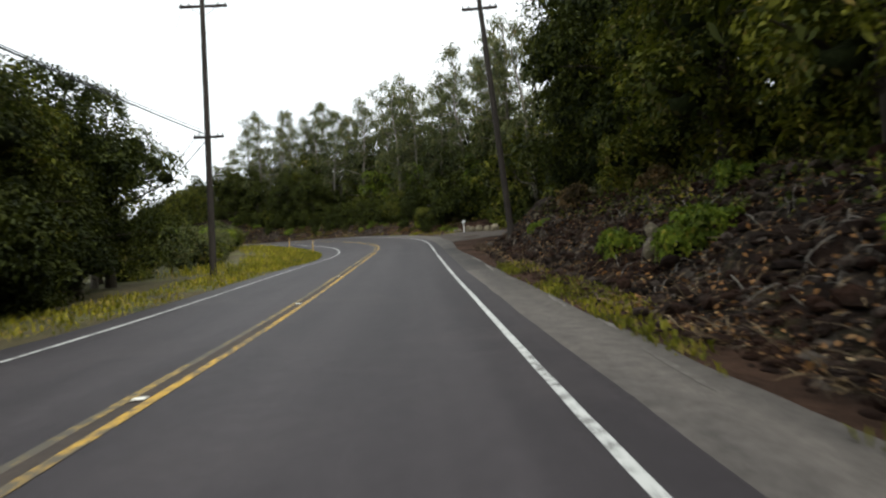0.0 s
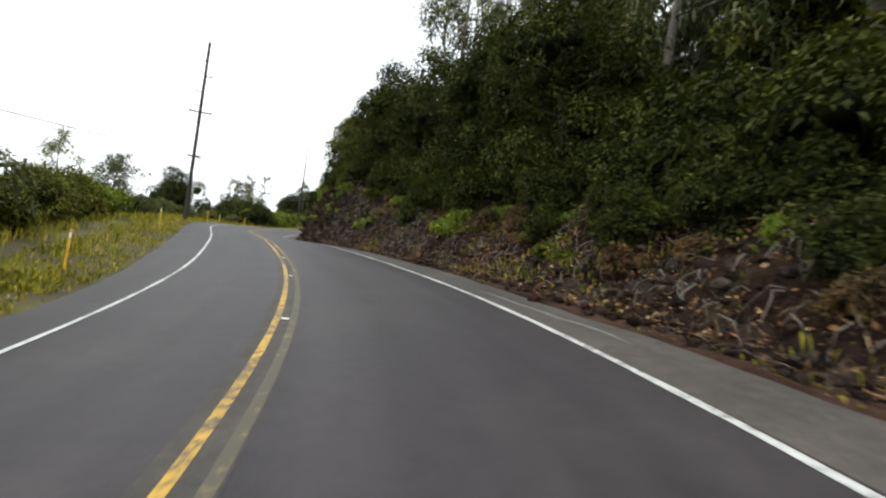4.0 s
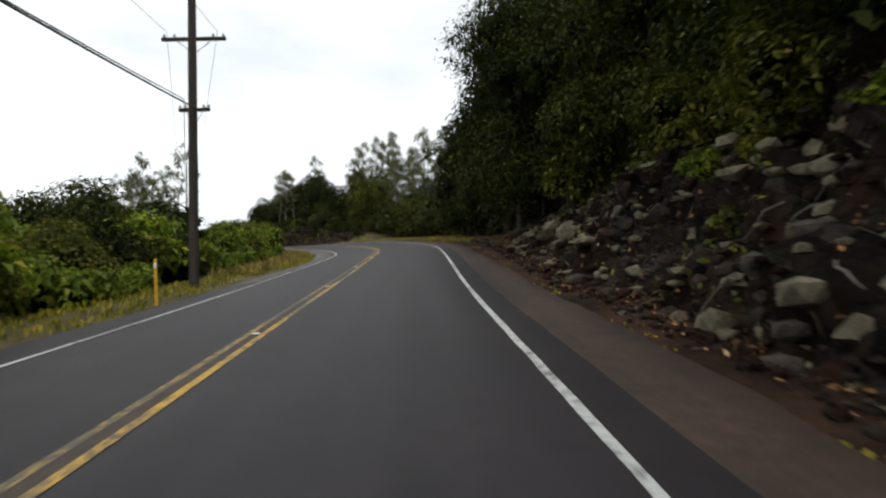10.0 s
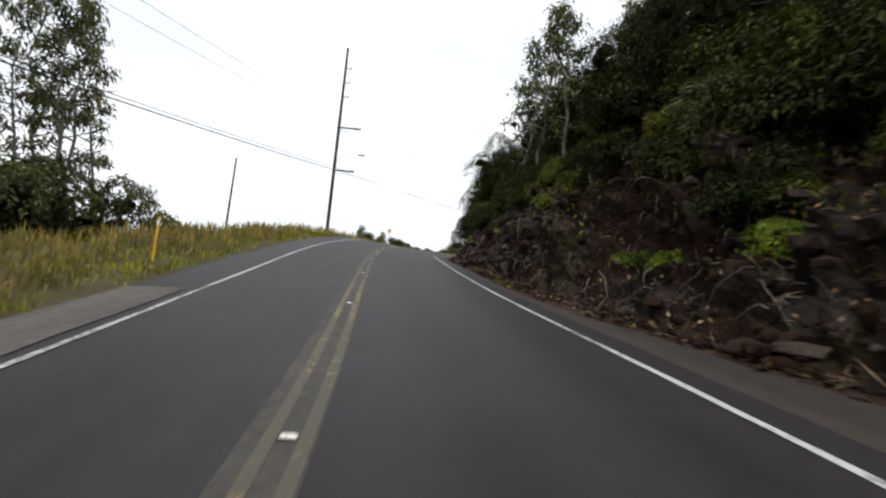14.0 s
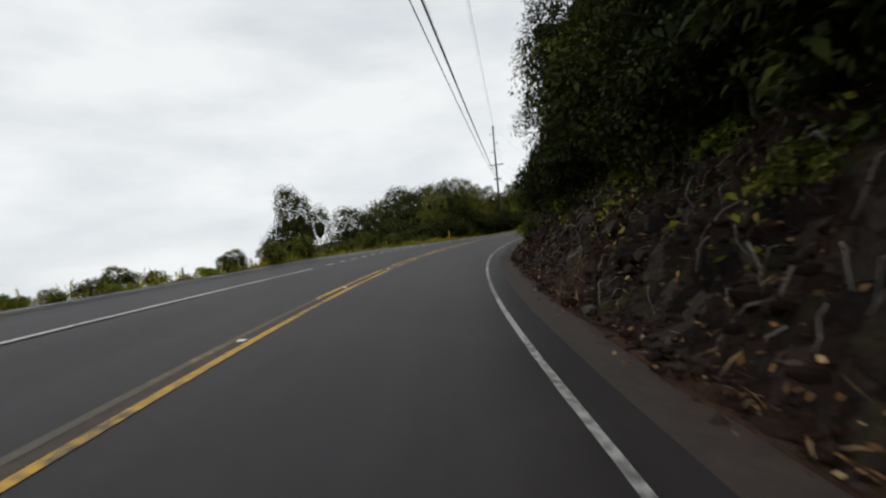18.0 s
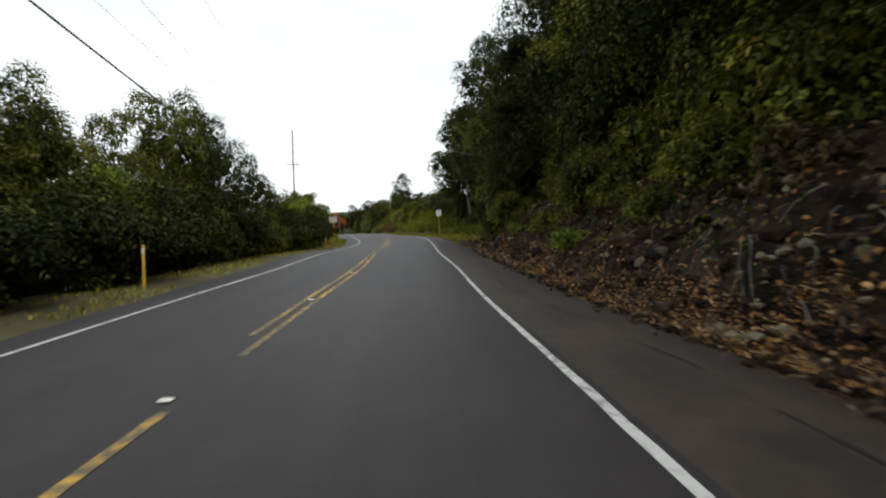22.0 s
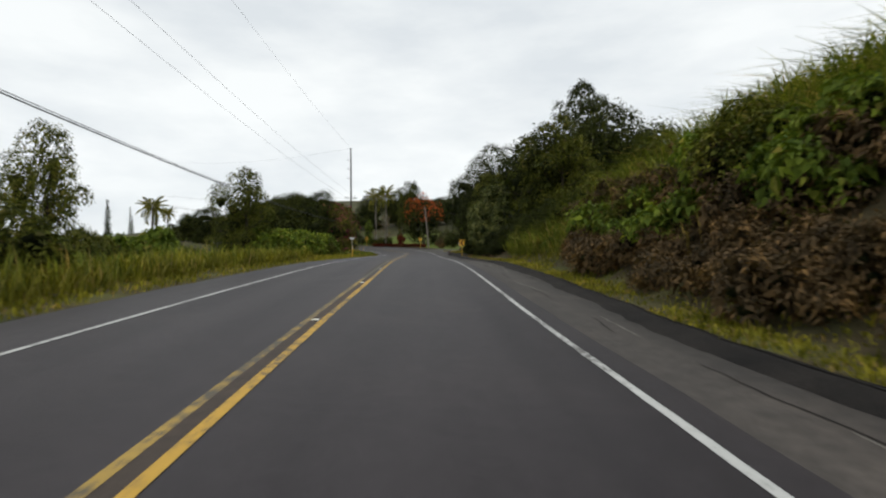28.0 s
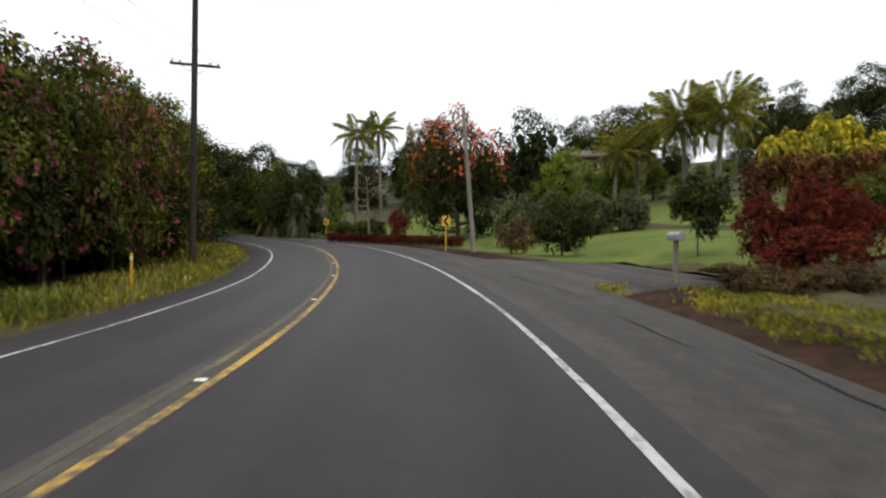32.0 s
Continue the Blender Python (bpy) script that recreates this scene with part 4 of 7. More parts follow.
def make_tree(key, seed, mat, h, spread, base, n, size, r_trunk, label, limbs=9, per=4, rad=0.3, bark=None, aspect=0.5, droop=0.3, lean=0.04, slim=1.0, name="tree", extra=None, shell=(0.64, 1.07), core=0.6):
    rng = np.random.default_rng(seed)
    g = Geo()
    pts = [Vector((0, 0, -0.6))]
    for k in range(1, 8):
        u = k / 7
        pts.append(Vector((lean * h * u + rng.normal() * 0.018 * h * u, rng.normal() * 0.018 * h * u, h * 0.9 * u)))
    g.tube(pts, [r_trunk * (1.25 if k == 0 else 1 - 0.85 * k / 7) for k in range(8)], 8)
    c, r = [], []
    for k in range(limbs):
        u = base + (0.97 - base) * (k + rng.uniform(0, 0.8)) / limbs
        s = Vector(np.array([np.interp(u * 7, range(8), [p[i] for p in pts]) for i in range(3)]))
        a = k * 2.4 + rng.uniform(-0.5, 0.5)
        f = (u - base) / (1 - base)
        reach = spread * slim * (0.55 + 0.5 * math.sin(math.pi * min(1.0, 0.25 + 0.7 * f))) * (1 - 0.5 * f * f) * rng.uniform(0.65, 1.1)
        e = s + Vector((math.cos(a) * reach, math.sin(a) * reach, reach * rng.uniform(0.0, 0.5)))
        mid = (s + e) / 2 + Vector((rng.normal(), rng.normal(), rng.normal())) * 0.1 * reach
        rr = r_trunk * 0.42 * (1.1 - u)
        g.tube([s, mid, e], [rr + 0.02, rr * 0.6 + 0.012, 0.012], 5, False)
        for j in range(per):
            q = s.lerp(e, rng.uniform(0.25, 1.05)) + Vector((rng.normal(), rng.normal(), rng.normal())) * 0.13 * spread
            c.append(q)
            r.append(spread * rad * rng.uniform(0.6, 1.15))
    c.append(pts[-1])
    r.append(spread * rad * 0.8)
    parts = [("trunk", mesh_of("trunk", g.v, g.f, bark or M_BARK_D, True), ""),
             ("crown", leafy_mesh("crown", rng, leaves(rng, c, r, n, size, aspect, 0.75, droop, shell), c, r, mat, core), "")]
    if extra:
        emat, en, esize, elab = extra
        parts.append(("blossom", quad_mesh("blossom", leaves(rng, [q for q in c if q[2] > h * 0.62], [v for q, v in zip(c, r) if q[2] > h * 0.62], en, esize, 0.9, 0.8, 0.05, (0.95, 1.2)), emat), elab))
    KINDS[key] = Plant(name, label, "tree", "hillside plants: " + name, parts, h)


make_bush("bush_mid", 1, L_MID, 3600, 0.128, 1.7, 2.6, "dense mid-green bush with small leaves on the roadside")
make_bush("bush_dark", 2, L_DARK, 3600, 0.128, 1.8, 3.0, "dense dark green bush on the roadside", name="dark_bush")
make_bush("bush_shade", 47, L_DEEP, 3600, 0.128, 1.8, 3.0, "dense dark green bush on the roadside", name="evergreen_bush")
make_bush("bush_big", 3, L_BRIGHT, 1800, 0.2, 1.8, 2.6, "broad-leaved bright green bush at the road's edge", 0.7, 0.4, 0.8, 24, name="broadleaf_bush")
make_bush("bush_low", 4, L_MID, 900, 0.12, 1.0, 1.0, "low green shrub among the grass", 0.5, 0.25, 0.6, 14, name="shrub", core=0.5)
make_bush("bush_dry", 5, L_DRY, 1100, 0.14, 1.2, 1.2, "dry brown shrub of dead twigs and leaves", 0.35, 0.3, 0.3, 16, name="dry_shrub", core=0.45)
make_bush("bush_vine", 6, L_BRIGHT, 1300, 0.14, 1.2, 1.0, "yellow-green creeper spilling over the bank", 0.7, 0.5, 0.6, 16, name="creeper", core=0.6)
make_bush("bush_olive", 7, L_OLIVE, 2600, 0.13, 1.7, 3.0, "grey-olive scrubby thicket on the slope", name="thicket")
make_bush("bush_pink", 8, L_MID, 5200, 0.115, 1.9, 4.2, "tall bougainvillea hedge with faded pink bracts", extra=(L_PINK, 620, 0.12, "faded pink bracts"), name="bougainvillea")
make_bush("bush_red", 9, L_RED, 3200, 0.13, 1.5, 2.6, "dark red-leaved ornamental shrub", 0.35, 0.2, 0.7, name="red_shrub", core=0.6)
make_bush("bush_redbrown", 14, L_RUST, 1400, 0.2, 1.6, 2.8, "rusty red-brown croton shrub in a garden", 0.45, 0.4, 0.6, name="rusty_croton")
make_bush("hedge", 10, L_OLIVE, 5200, 0.13, 1.5, 1.7, "clipped grey-green garden hedge", nc=44, name="hedge")
make_bush("bush_vari", 11, L_VARIEG, 1900, 0.22, 2.0, 3.6, "leafy bush with pale-edged variegated leaves", 0.6, 0.6, 0.5, name="variegated_bush")
make_bush("bush_vari_tall", 15, L_VARIEG, 9500, 0.19, 2.5, 7.6, "tall leafy bush with pale-edged variegated leaves", 0.6, 0.5, 0.6, 60, name="variegated_tree")
make_bush("agave", 12, L_OLIVE, 260, 0.8, 0.7, 0.7, "grey-blue spiky agave clump in a garden", 0.14, 0.0, 1.4, 8, name="agave", core=0.6)
make_bush("croton", 13, L_CROTON, 1000, 0.3, 1.7, 3.4, "yellow-leaved croton bush in a garden", 0.5, 0.5, 0.6, name="croton", core=0.65)
make_tree("tree_dark", 21, L_DARK, 9.0, 3.4, 0.12, 12500, 0.142, 0.22, "tall dark green broadleaf tree on the hillside", 13, 4, 0.36)
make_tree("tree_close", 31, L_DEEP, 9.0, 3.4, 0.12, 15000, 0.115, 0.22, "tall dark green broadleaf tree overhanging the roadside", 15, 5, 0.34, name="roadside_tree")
make_tree("tree_mid", 22, L_MID, 8.0, 3.0, 0.1, 12000, 0.138, 0.2, "leafy mid-green tree on the hillside", 13, 4, 0.36, name="leafy_tree")
make_tree("tree_round", 23, L_DARK, 6.5, 3.2, 0.08, 13000, 0.145, 0.22, "round-crowned dark green mango tree", 13, 6, 0.46, name="mango_tree")
make_tree("tree_grey", 24, L_OLIVE, 15.0, 3.0, 0.16, 4600, 0.29, 0.2, "tall slender grey-green ironwood tree with thin crown", 18, 3, 0.27, M_BARK_G, 0.28, 0.6, 0.05, 0.8, name="ironwood_tree", core=0.0, shell=(0.2, 1.15))
make_tree("tree_fern", 29, L_BRIGHT, 7.0, 2.8, 0.1, 4600, 0.18, 0.16, "bright green young tree on the hillside", 12, 4, 0.36, None, 0.6, 0.4, name="young_tree")
make_tree("tree_thin", 25, L_OLIVE, 11.0, 1.7, 0.3, 1300, 0.24, 0.09, "thin straggly tree with sparse grey-green leaves", 14, 2, 0.26, M_BARK_G, 0.35, 0.5, 0.06, 0.8, name="sparse_tree", core=0.0, shell=(0.2, 1.15))
make_tree("tree_euc", 26, L_OLIVE, 8.0, 3.2, 0.3, 3000, 0.24, 0.16, "spreading grey-leaved eucalyptus with open crown", 9, 3, 0.28, M_BARK_G, 0.35, 0.4, 0.06, name="eucalyptus_tree", core=0.0, shell=(0.2, 1.1))
make_tree("tree_tall", 30, L_DARK, 15.0, 3.4, 0.34, 5600, 0.2, 0.2, "tall dark forest tree with a bare slender trunk", 14, 4, 0.33, M_BARK_G, name="forest_tree")
make_tree("tree_orange", 27, L_DARK, 6.0, 4.0, 0.1, 9000, 0.17, 0.22, "dark royal poinciana tree topped with orange blossom", 13, 6, 0.34, None, 0.45, 0.2, 0.0, extra=(L_ORANGE, 1100, 0.24, "orange-red blossom"), name="flame_tree")
make_tree("tree_small", 33, L_DARK, 2.6, 1.15, 0.5, 3200, 0.14, 0.05, "small dark round-headed tree on a pale bare trunk", 8, 4, 0.4, M_BARK_G, 0.6, name="small_tree")
make_tree("tree_bare", 28, L_DRY, 6.0, 2.6, 0.25, 220, 0.2, 0.14, "nearly leafless grey tree in a garden", 14, 3, 0.25, M_BARK_G, name="bare_tree", core=0.05)

make_bush("bush_mid_far", 1, L_MID, 900, 0.24, 1.7, 2.6, "mid-green scrub bush on the slope behind the road", name="scrub_bush")
make_bush("bush_dark_far", 2, L_DARK, 900, 0.24, 1.8, 3.0, "dense dark green bush on the roadside", name="dark_bush")
make_tree("tree_dark_far", 21, L_DARK, 9.0, 3.4, 0.12, 2400, 0.27, 0.22, "tall dark green broadleaf tree on the hillside", 13, 4, 0.36)
make_tree("tree_mid_far", 22, L_MID, 8.0, 3.0, 0.1, 2200, 0.26, 0.2, "leafy mid-green tree on the hillside", 13, 4, 0.36, name="leafy_tree")
make_tree("tree_round_far", 23, L_DARK, 6.5, 3.2, 0.08, 2600, 0.27, 0.22, "round-crowned dark green mango tree", 13, 6, 0.46, name="mango_tree")


def pine_mesh(seed):
    """A narrow pine: whorls of drooping sprays round a straight trunk."""
    rng = np.random.default_rng(seed)
    c, r = [], []
    for k in range(26):
        u = k / 25
        for j in range(6):
            a = j * 1.047 + k * 0.4
            reach = (1.5 * (1 - u) + 0.12) * rng.uniform(0.7, 1.1)
            c.append((math.cos(a) * reach * 0.6, math.sin(a) * reach * 0.6, 1.5 + 10.5 * u))
            r.append(0.42 * (1 - 0.7 * u))
    return quad_mesh("crown", leaves(rng, c, r, 2200, 0.3, 0.3, 0.2, 0.1, (0.1, 1.0)), L_DARK)


KINDS["pine"] = Plant("pine_tree", "narrow dark Norfolk pine beyond the roadside trees", "tree", "distant pines", [("trunk", mesh_of("trunk", *(lambda g: (g.v, g.f))(Geo().tube([(0, 0, -3), (0, 0, 12.2)], [0.2, 0.03], 8)), M_BARK_D), ""), ("crown", pine_mesh(3), "")], 12.0)


def sow(keys, s0, s1, o0, o1, step, k0, k1, sink=0.15):
    """Plants of the given kinds between two distances and two offsets, one every step metres."""
    rng = np.random.default_rng(int(s0 * 131 + s1 * 17 + abs(o0) * 1009 + abs(o1) * 53))
    s = s0
    while s < s1:
        q = s + rng.uniform(-0.4, 0.4) * step
        o = rng.uniform(o0, o1)
        k = rng.uniform(k0, k1)
        key = keys[int(rng.integers(len(keys)))]
        key = key + "_far" if abs(o) > 11.6 and key + "_far" in KINDS else key
        p = foot(q, o)
        m = Matrix.Translation(p - Vector((0, 0, sink))) @ pose(0, 0, 0, rng.normal() * 3, rng.normal() * 3, rng.uniform(0, 360)) @ Matrix.Diagonal((k * rng.uniform(0.9, 1.1), k * rng.uniform(0.9, 1.1), k, 1))
        KINDS[key].grow(m)
        s += step


def plant_top(key, s, o, top, wide=1.0, turn=0.0):
    """A plant whose top reaches a height above the road there."""
    p, q = foot(s, o), spot(s, 0)
    k = (top + float(q[2]) - p.z) / KINDS[key].top
    return KINDS[key].grow(Matrix.Translation(p - Vector((0, 0, 0.15))) @ pose(0, 0, 0, 0, 0, turn) @ Matrix.Diagonal((k * wide, k * wide, k, 1)))


def surf_z(x, y):
    """Height of the top surface at a place: strips by the road, the ground sheet beyond."""
    d = np.hypot(XX - x, YY - y)
    i = int(d.argmin())
    side = (x - XX[i]) * math.cos(HH[i]) + (y - YY[i]) * math.sin(HH[i])
    if abs(side) < 13.0 or (651 < SS[i] < 695 and 0 < side < 34):
        return float(spot(SS[i], side)[2] + rise(SS[i], side)) + 0.1
    return float(ground_z(x, y))


def plant_xy(key, x, y, k, turn=0.0, kz=None, lift=0.0):
    return KINDS[key].grow(Matrix.Translation((x, y, surf_z(x, y) - 0.1 + lift)) @ pose(0, 0, 0, 0, 0, turn) @ Matrix.Diagonal((k, k, kz or k, 1)))


def plant(key, s, o, k, turn=0.0, kz=None, sink=0.15):
    p = foot(s, o)
    return KINDS[key].grow(Matrix.Translation(p - Vector((0, 0, sink))) @ pose(0, 0, 0, 0, 0, turn) @ Matrix.Diagonal((k, k, kz or k, 1)))


# uphill side
sow(["tree_dark", "tree_mid"], 20, 66, 10, 13, 4, 0.9, 1.2)
sow(["tree_dark", "tree_grey"], 14, 66, 15, 24, 5, 1.0, 1.3)
sow(["bush_dark", "bush_mid"], 30, 66, 10.5, 13, 3.0, 0.8, 1.2)
sow(["bush_dry", "bush_vine"], 30, 64, 8.8, 10.5, 4.5, 0.6, 0.9)
sow(["bush_dark", "bush_mid"], 66, 90, 15, 18, 2.6, 1.2, 1.6)
sow(["tree_dark", "tree_tall"], 58, 70, 12, 18, 1.5, 1.0, 1.3)
sow(["tree_mid", "bush_mid", "bush_dark"], 84, 100, 13.2, 16, 1.6, 0.8, 1.1)
sow(["bush_vine", "bush_low"], 70, 92, 12.5, 13.5, 2.4, 0.7, 1.0)
sow(["bush_mid", "bush_dark"], 94, 150, 11, 13.4, 2.6, 1.2, 1.7)
sow(["bush_dark", "bush_mid"], 95, 150, 8.4, 10.0, 2.6, 0.8, 1.2)
sow(["bush_vine", "bush_dark", "bush_dark"], 92, 150, 7.0, 8.4, 2.0, 0.45, 0.75)
sow(["tree_dark", "tree_mid", "tree_grey"], 104, 140, 13.5, 20, 2.6, 1.1, 1.5)
sow(["tree_grey"], 80, 156, 13, 17, 4.0, 1.1, 1.5)
sow(["tree_grey"], 80, 156, 19, 28, 3.6, 1.3, 1.7)
sow(["tree_mid", "tree_fern", "tree_dark"], 68, 150, 14, 18, 4.4, 0.9, 1.25)
sow(["tree_dark", "tree_dark"], 126, 156, 9, 12, 4, 0.8, 1.1)
sow(["bush_mid", "bush_dark", "bush_vine"], 150, 236, 7.6, 9.4, 2.4, 0.7, 1.2)
sow(["tree_dark", "tree_mid"], 150, 236, 9.4, 12.5, 3.8, 0.8, 1.15)
sow(["tree_grey", "tree_dark"], 150, 236, 15, 26, 6, 0.9, 1.2)
sow(["tree_dark"], 206, 236, 8.2, 9.4, 4, 0.8, 1.0)
sow(["tree_close"], 236, 252, 8.8, 10.4, 2.0, 1.05, 1.3)
for q, o, h in ((240, 8.8, 13), (244, 8.4, 15.5), (249, 8.8, 14.5)):
    plant_top("tree_close", q, o, h, 0.8, q * 13)
sow(["tree_dark"], 238, 264, 11.5, 13.2, 2.6, 1.2, 1.5)
sow(["bush_mid", "bush_dark", "bush_olive"], 240, 262, 10.2, 12.6, 2.4, 1.2, 1.7)
sow(["bush_mid", "bush_dark", "bush_olive"], 262, 292, 12.4, 14.4, 1.8, 1.1, 1.6)
sow(["bush_dark", "bush_mid"], 240, 296, 15, 18, 3.4, 1.5, 2.0)
sow(["tree_mid", "tree_dark", "tree_grey"], 240, 272, 13.5, 20, 3.4, 1.0, 1.4)
sow(["tree_mid", "tree_dark", "tree_grey"], 272, 300, 13.5, 20, 3.4, 0.6, 0.85)
for q, o, k in ((260, 11.2, 1.2), (263, 10.4, 1.1), (266, 11.0, 1.15)):
    plant("tree_close", q, o, k, q * 31)
sow(["tree_grey", "tree_mid"], 236, 300, 18, 30, 4.6, 0.8, 1.15)
plant_top("tree_grey", 318, 13.0, 19, 0.8)
for q, o, h in ((280, 14.6, 17.5), (283, 16.5, 17), (277, 16, 15)):
    plant_top("tree_grey", q, o, h, 0.8, q * 29)
sow(["tree_mid", "bush_olive", "tree_dark"], 276, 302, 11.0, 13.2, 1.7, 0.5, 0.78)
sow(["tree_grey", "tree_thin"], 272, 304, 12, 20, 3.6, 0.65, 0.95)
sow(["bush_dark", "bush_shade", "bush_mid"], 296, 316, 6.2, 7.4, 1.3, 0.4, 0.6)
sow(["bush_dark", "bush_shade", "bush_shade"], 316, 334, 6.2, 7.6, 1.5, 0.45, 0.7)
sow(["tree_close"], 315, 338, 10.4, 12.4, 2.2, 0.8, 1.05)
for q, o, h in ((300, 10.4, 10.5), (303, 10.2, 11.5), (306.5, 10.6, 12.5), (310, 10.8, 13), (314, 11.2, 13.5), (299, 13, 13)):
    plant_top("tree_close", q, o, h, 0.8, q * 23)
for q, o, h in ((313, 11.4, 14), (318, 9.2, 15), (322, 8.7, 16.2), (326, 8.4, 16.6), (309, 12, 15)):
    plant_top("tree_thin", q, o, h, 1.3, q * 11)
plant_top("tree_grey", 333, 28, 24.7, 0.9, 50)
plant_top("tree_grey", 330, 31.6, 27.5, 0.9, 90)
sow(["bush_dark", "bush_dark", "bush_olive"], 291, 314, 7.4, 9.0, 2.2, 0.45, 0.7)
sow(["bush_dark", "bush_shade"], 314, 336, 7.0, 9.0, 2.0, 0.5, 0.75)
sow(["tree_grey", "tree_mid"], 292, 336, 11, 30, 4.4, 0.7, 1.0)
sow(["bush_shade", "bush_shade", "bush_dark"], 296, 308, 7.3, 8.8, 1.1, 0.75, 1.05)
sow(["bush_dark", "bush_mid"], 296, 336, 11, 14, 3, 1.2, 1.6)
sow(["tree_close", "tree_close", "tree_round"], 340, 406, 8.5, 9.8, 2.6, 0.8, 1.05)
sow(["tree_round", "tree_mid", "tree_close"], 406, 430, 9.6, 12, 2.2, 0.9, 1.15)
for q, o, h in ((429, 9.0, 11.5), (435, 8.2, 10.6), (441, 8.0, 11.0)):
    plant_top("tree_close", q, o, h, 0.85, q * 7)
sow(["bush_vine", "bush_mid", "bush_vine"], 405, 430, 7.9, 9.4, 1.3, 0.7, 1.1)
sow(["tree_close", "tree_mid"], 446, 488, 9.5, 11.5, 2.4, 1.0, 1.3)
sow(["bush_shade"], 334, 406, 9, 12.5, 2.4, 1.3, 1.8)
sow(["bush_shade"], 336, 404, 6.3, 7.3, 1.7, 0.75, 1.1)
sow(["bush_dark", "bush_mid"], 334, 406, 7.0, 8.2, 2.6, 0.7, 1.1)
sow(["tree_dark", "tree_mid"], 332, 424, 12, 18, 5, 0.9, 1.2)
sow(["bush_vine", "bush_dry", "bush_mid", "bush_low"], 418, 488, 6.7, 8.4, 1.5, 0.5, 0.85)
sow(["bush_mid", "bush_dark"], 424, 490, 8.8, 10.6, 2.6, 0.9, 1.3)
sow(["tree_mid", "tree_dark"], 424, 492, 10.5, 14, 4.2, 0.85, 1.2)
sow(["tree_tall", "tree_dark"], 424, 496, 15, 26, 5, 0.9, 1.1)
sow(["tree_tall"], 436, 526, 11.5, 15, 3.4, 0.85, 1.1)
sow(["bush_mid", "bush_dark", "bush_olive"], 492, 534, 13, 15, 2.5, 1.1, 1.6)
sow(["tree_dark", "tree_mid"], 490, 540, 17, 22, 4.5, 0.8, 1.1)
sow(["tree_thin"], 500, 545, 15, 24, 9, 1.0, 1.3)
sow(["tree_tall", "tree_dark"], 484, 520, 11, 17, 2.4, 0.9, 1.15)
sow(["bush_dark", "bush_mid"], 488, 512, 10.4, 12.4, 2.0, 1.0, 1.5)
sow(["bush_dry"], 560, 588, 7.0, 8.2, 0.45, 0.6, 1.0)
sow(["bush_dry", "bush_dry", "bush_vine"], 562, 590, 8.2, 11.0, 0.5, 0.8, 1.35)
sow(["bush_dry", "bush_vine", "bush_mid"], 585, 598, 7.6, 9.8, 1.0, 0.4, 0.7)
sow(["bush_dry", "bush_mid", "bush_dark", "bush_dry"], 545, 566, 8.4, 12.4, 1.5, 0.6, 1.0)
sow(["bush_dry", "bush_vine", "bush_mid"], 578, 602, 9.4, 12.4, 1.2, 0.6, 1.0)
sow(["bush_olive", "bush_mid", "bush_dry"], 536, 600, 11, 15, 3.6, 0.5, 0.9)
sow(["bush_mid", "bush_olive"], 536, 600, 16, 24, 5, 0.8, 1.2)
sow(["bush_olive", "bush_mid", "bush_dark"], 522, 560, 11.5, 14, 2.2, 0.8, 1.25)
sow(["tree_dark", "tree_round"], 610, 620, 12, 14, 2.2, 0.9, 1.15)
sow(["tree_dark", "tree_mid", "tree_round"], 626, 634, 8.8, 11.5, 2.2, 0.85, 1.1)
sow(["bush_dark", "bush_mid", "bush_vari"], 594, 610, 8.6, 11, 2.2, 0.6, 0.9)
plant("tree_mid", 609, 12.5, 1.15)
sow(["bush_dark"], 608, 620, 10.6, 11.6, 1.8, 0.9, 1.2)
sow(["bush_dark"], 628, 636, 8.0, 9.2, 2.2, 0.9, 1.3)
plant_top("bush_vari_tall", 623, 9.0, 8.0, 0.95)
plant_top("bush_vari_tall", 619.5, 10.6, 7.6, 0.9, 80)
plant_top("bush_vari_tall", 627.5, 8.8, 6.8, 0.9, 150)
sow(["bush_shade", "bush_shade", "bush_dark"], 598, 622, 8.9, 10.2, 1.0, 0.55, 0.85)
sow(["bush_shade"], 610, 636, 7.4, 8.6, 1.2, 0.3, 0.45)
plant_top("tree_tall", 638, 23.0, 25.0, 0.75, 40)
plant_top("tree_close", 629, 10.6, 13.0, 0.85, 60)
plant_top("tree_close", 634, 10.0, 12.0, 0.85, 160)
sow(["tree_round", "tree_dark"], 612, 634, 13.5, 24, 3.4, 0.9, 1.3)
plant("tree_round", 636, 23, 1.9, 40)
plant("tree_round", 620, 20, 1.8, 10)
# downhill side
sow(["tree_mid", "tree_dark"], 22, 66, -12.5, -9.5, 3.4, 0.7, 1.0)
sow(["bush_shade", "bush_dark", "bush_shade"], 26, 57, -8.8, -7.4, 1.6, 0.8, 1.2)
sow(["tree_close", "tree_dark"], 34, 62, -11.0, -9.2, 2.4, 0.75, 0.95)
for q, o, h in ((52, -11, 7.4), (56, -12.5, 8.2), (61, -11.5, 7.6), (64, -12.8, 8.0), (68, -14, 7.6), (72, -16, 7.0)):
    plant_top("tree_grey" if q % 3 else "tree_mid", q, o, h, 1.5 if q % 3 else 1.0, q * 20)
sow(["tree_dark", "tree_grey"], 22, 70, -22, -14, 5, 0.8, 1.1)
sow(["bush_mid", "bush_olive"], 72, 108, -18, -13, 3.0, 0.8, 1.2)
sow(["bush_mid", "bush_olive"], 70, 130, -30, -19, 3.6, 1.0, 1.6)
sow(["bush_mid", "bush_big", "bush_olive"], 106, 160, -13, -9.8, 2.6, 0.9, 1.4)
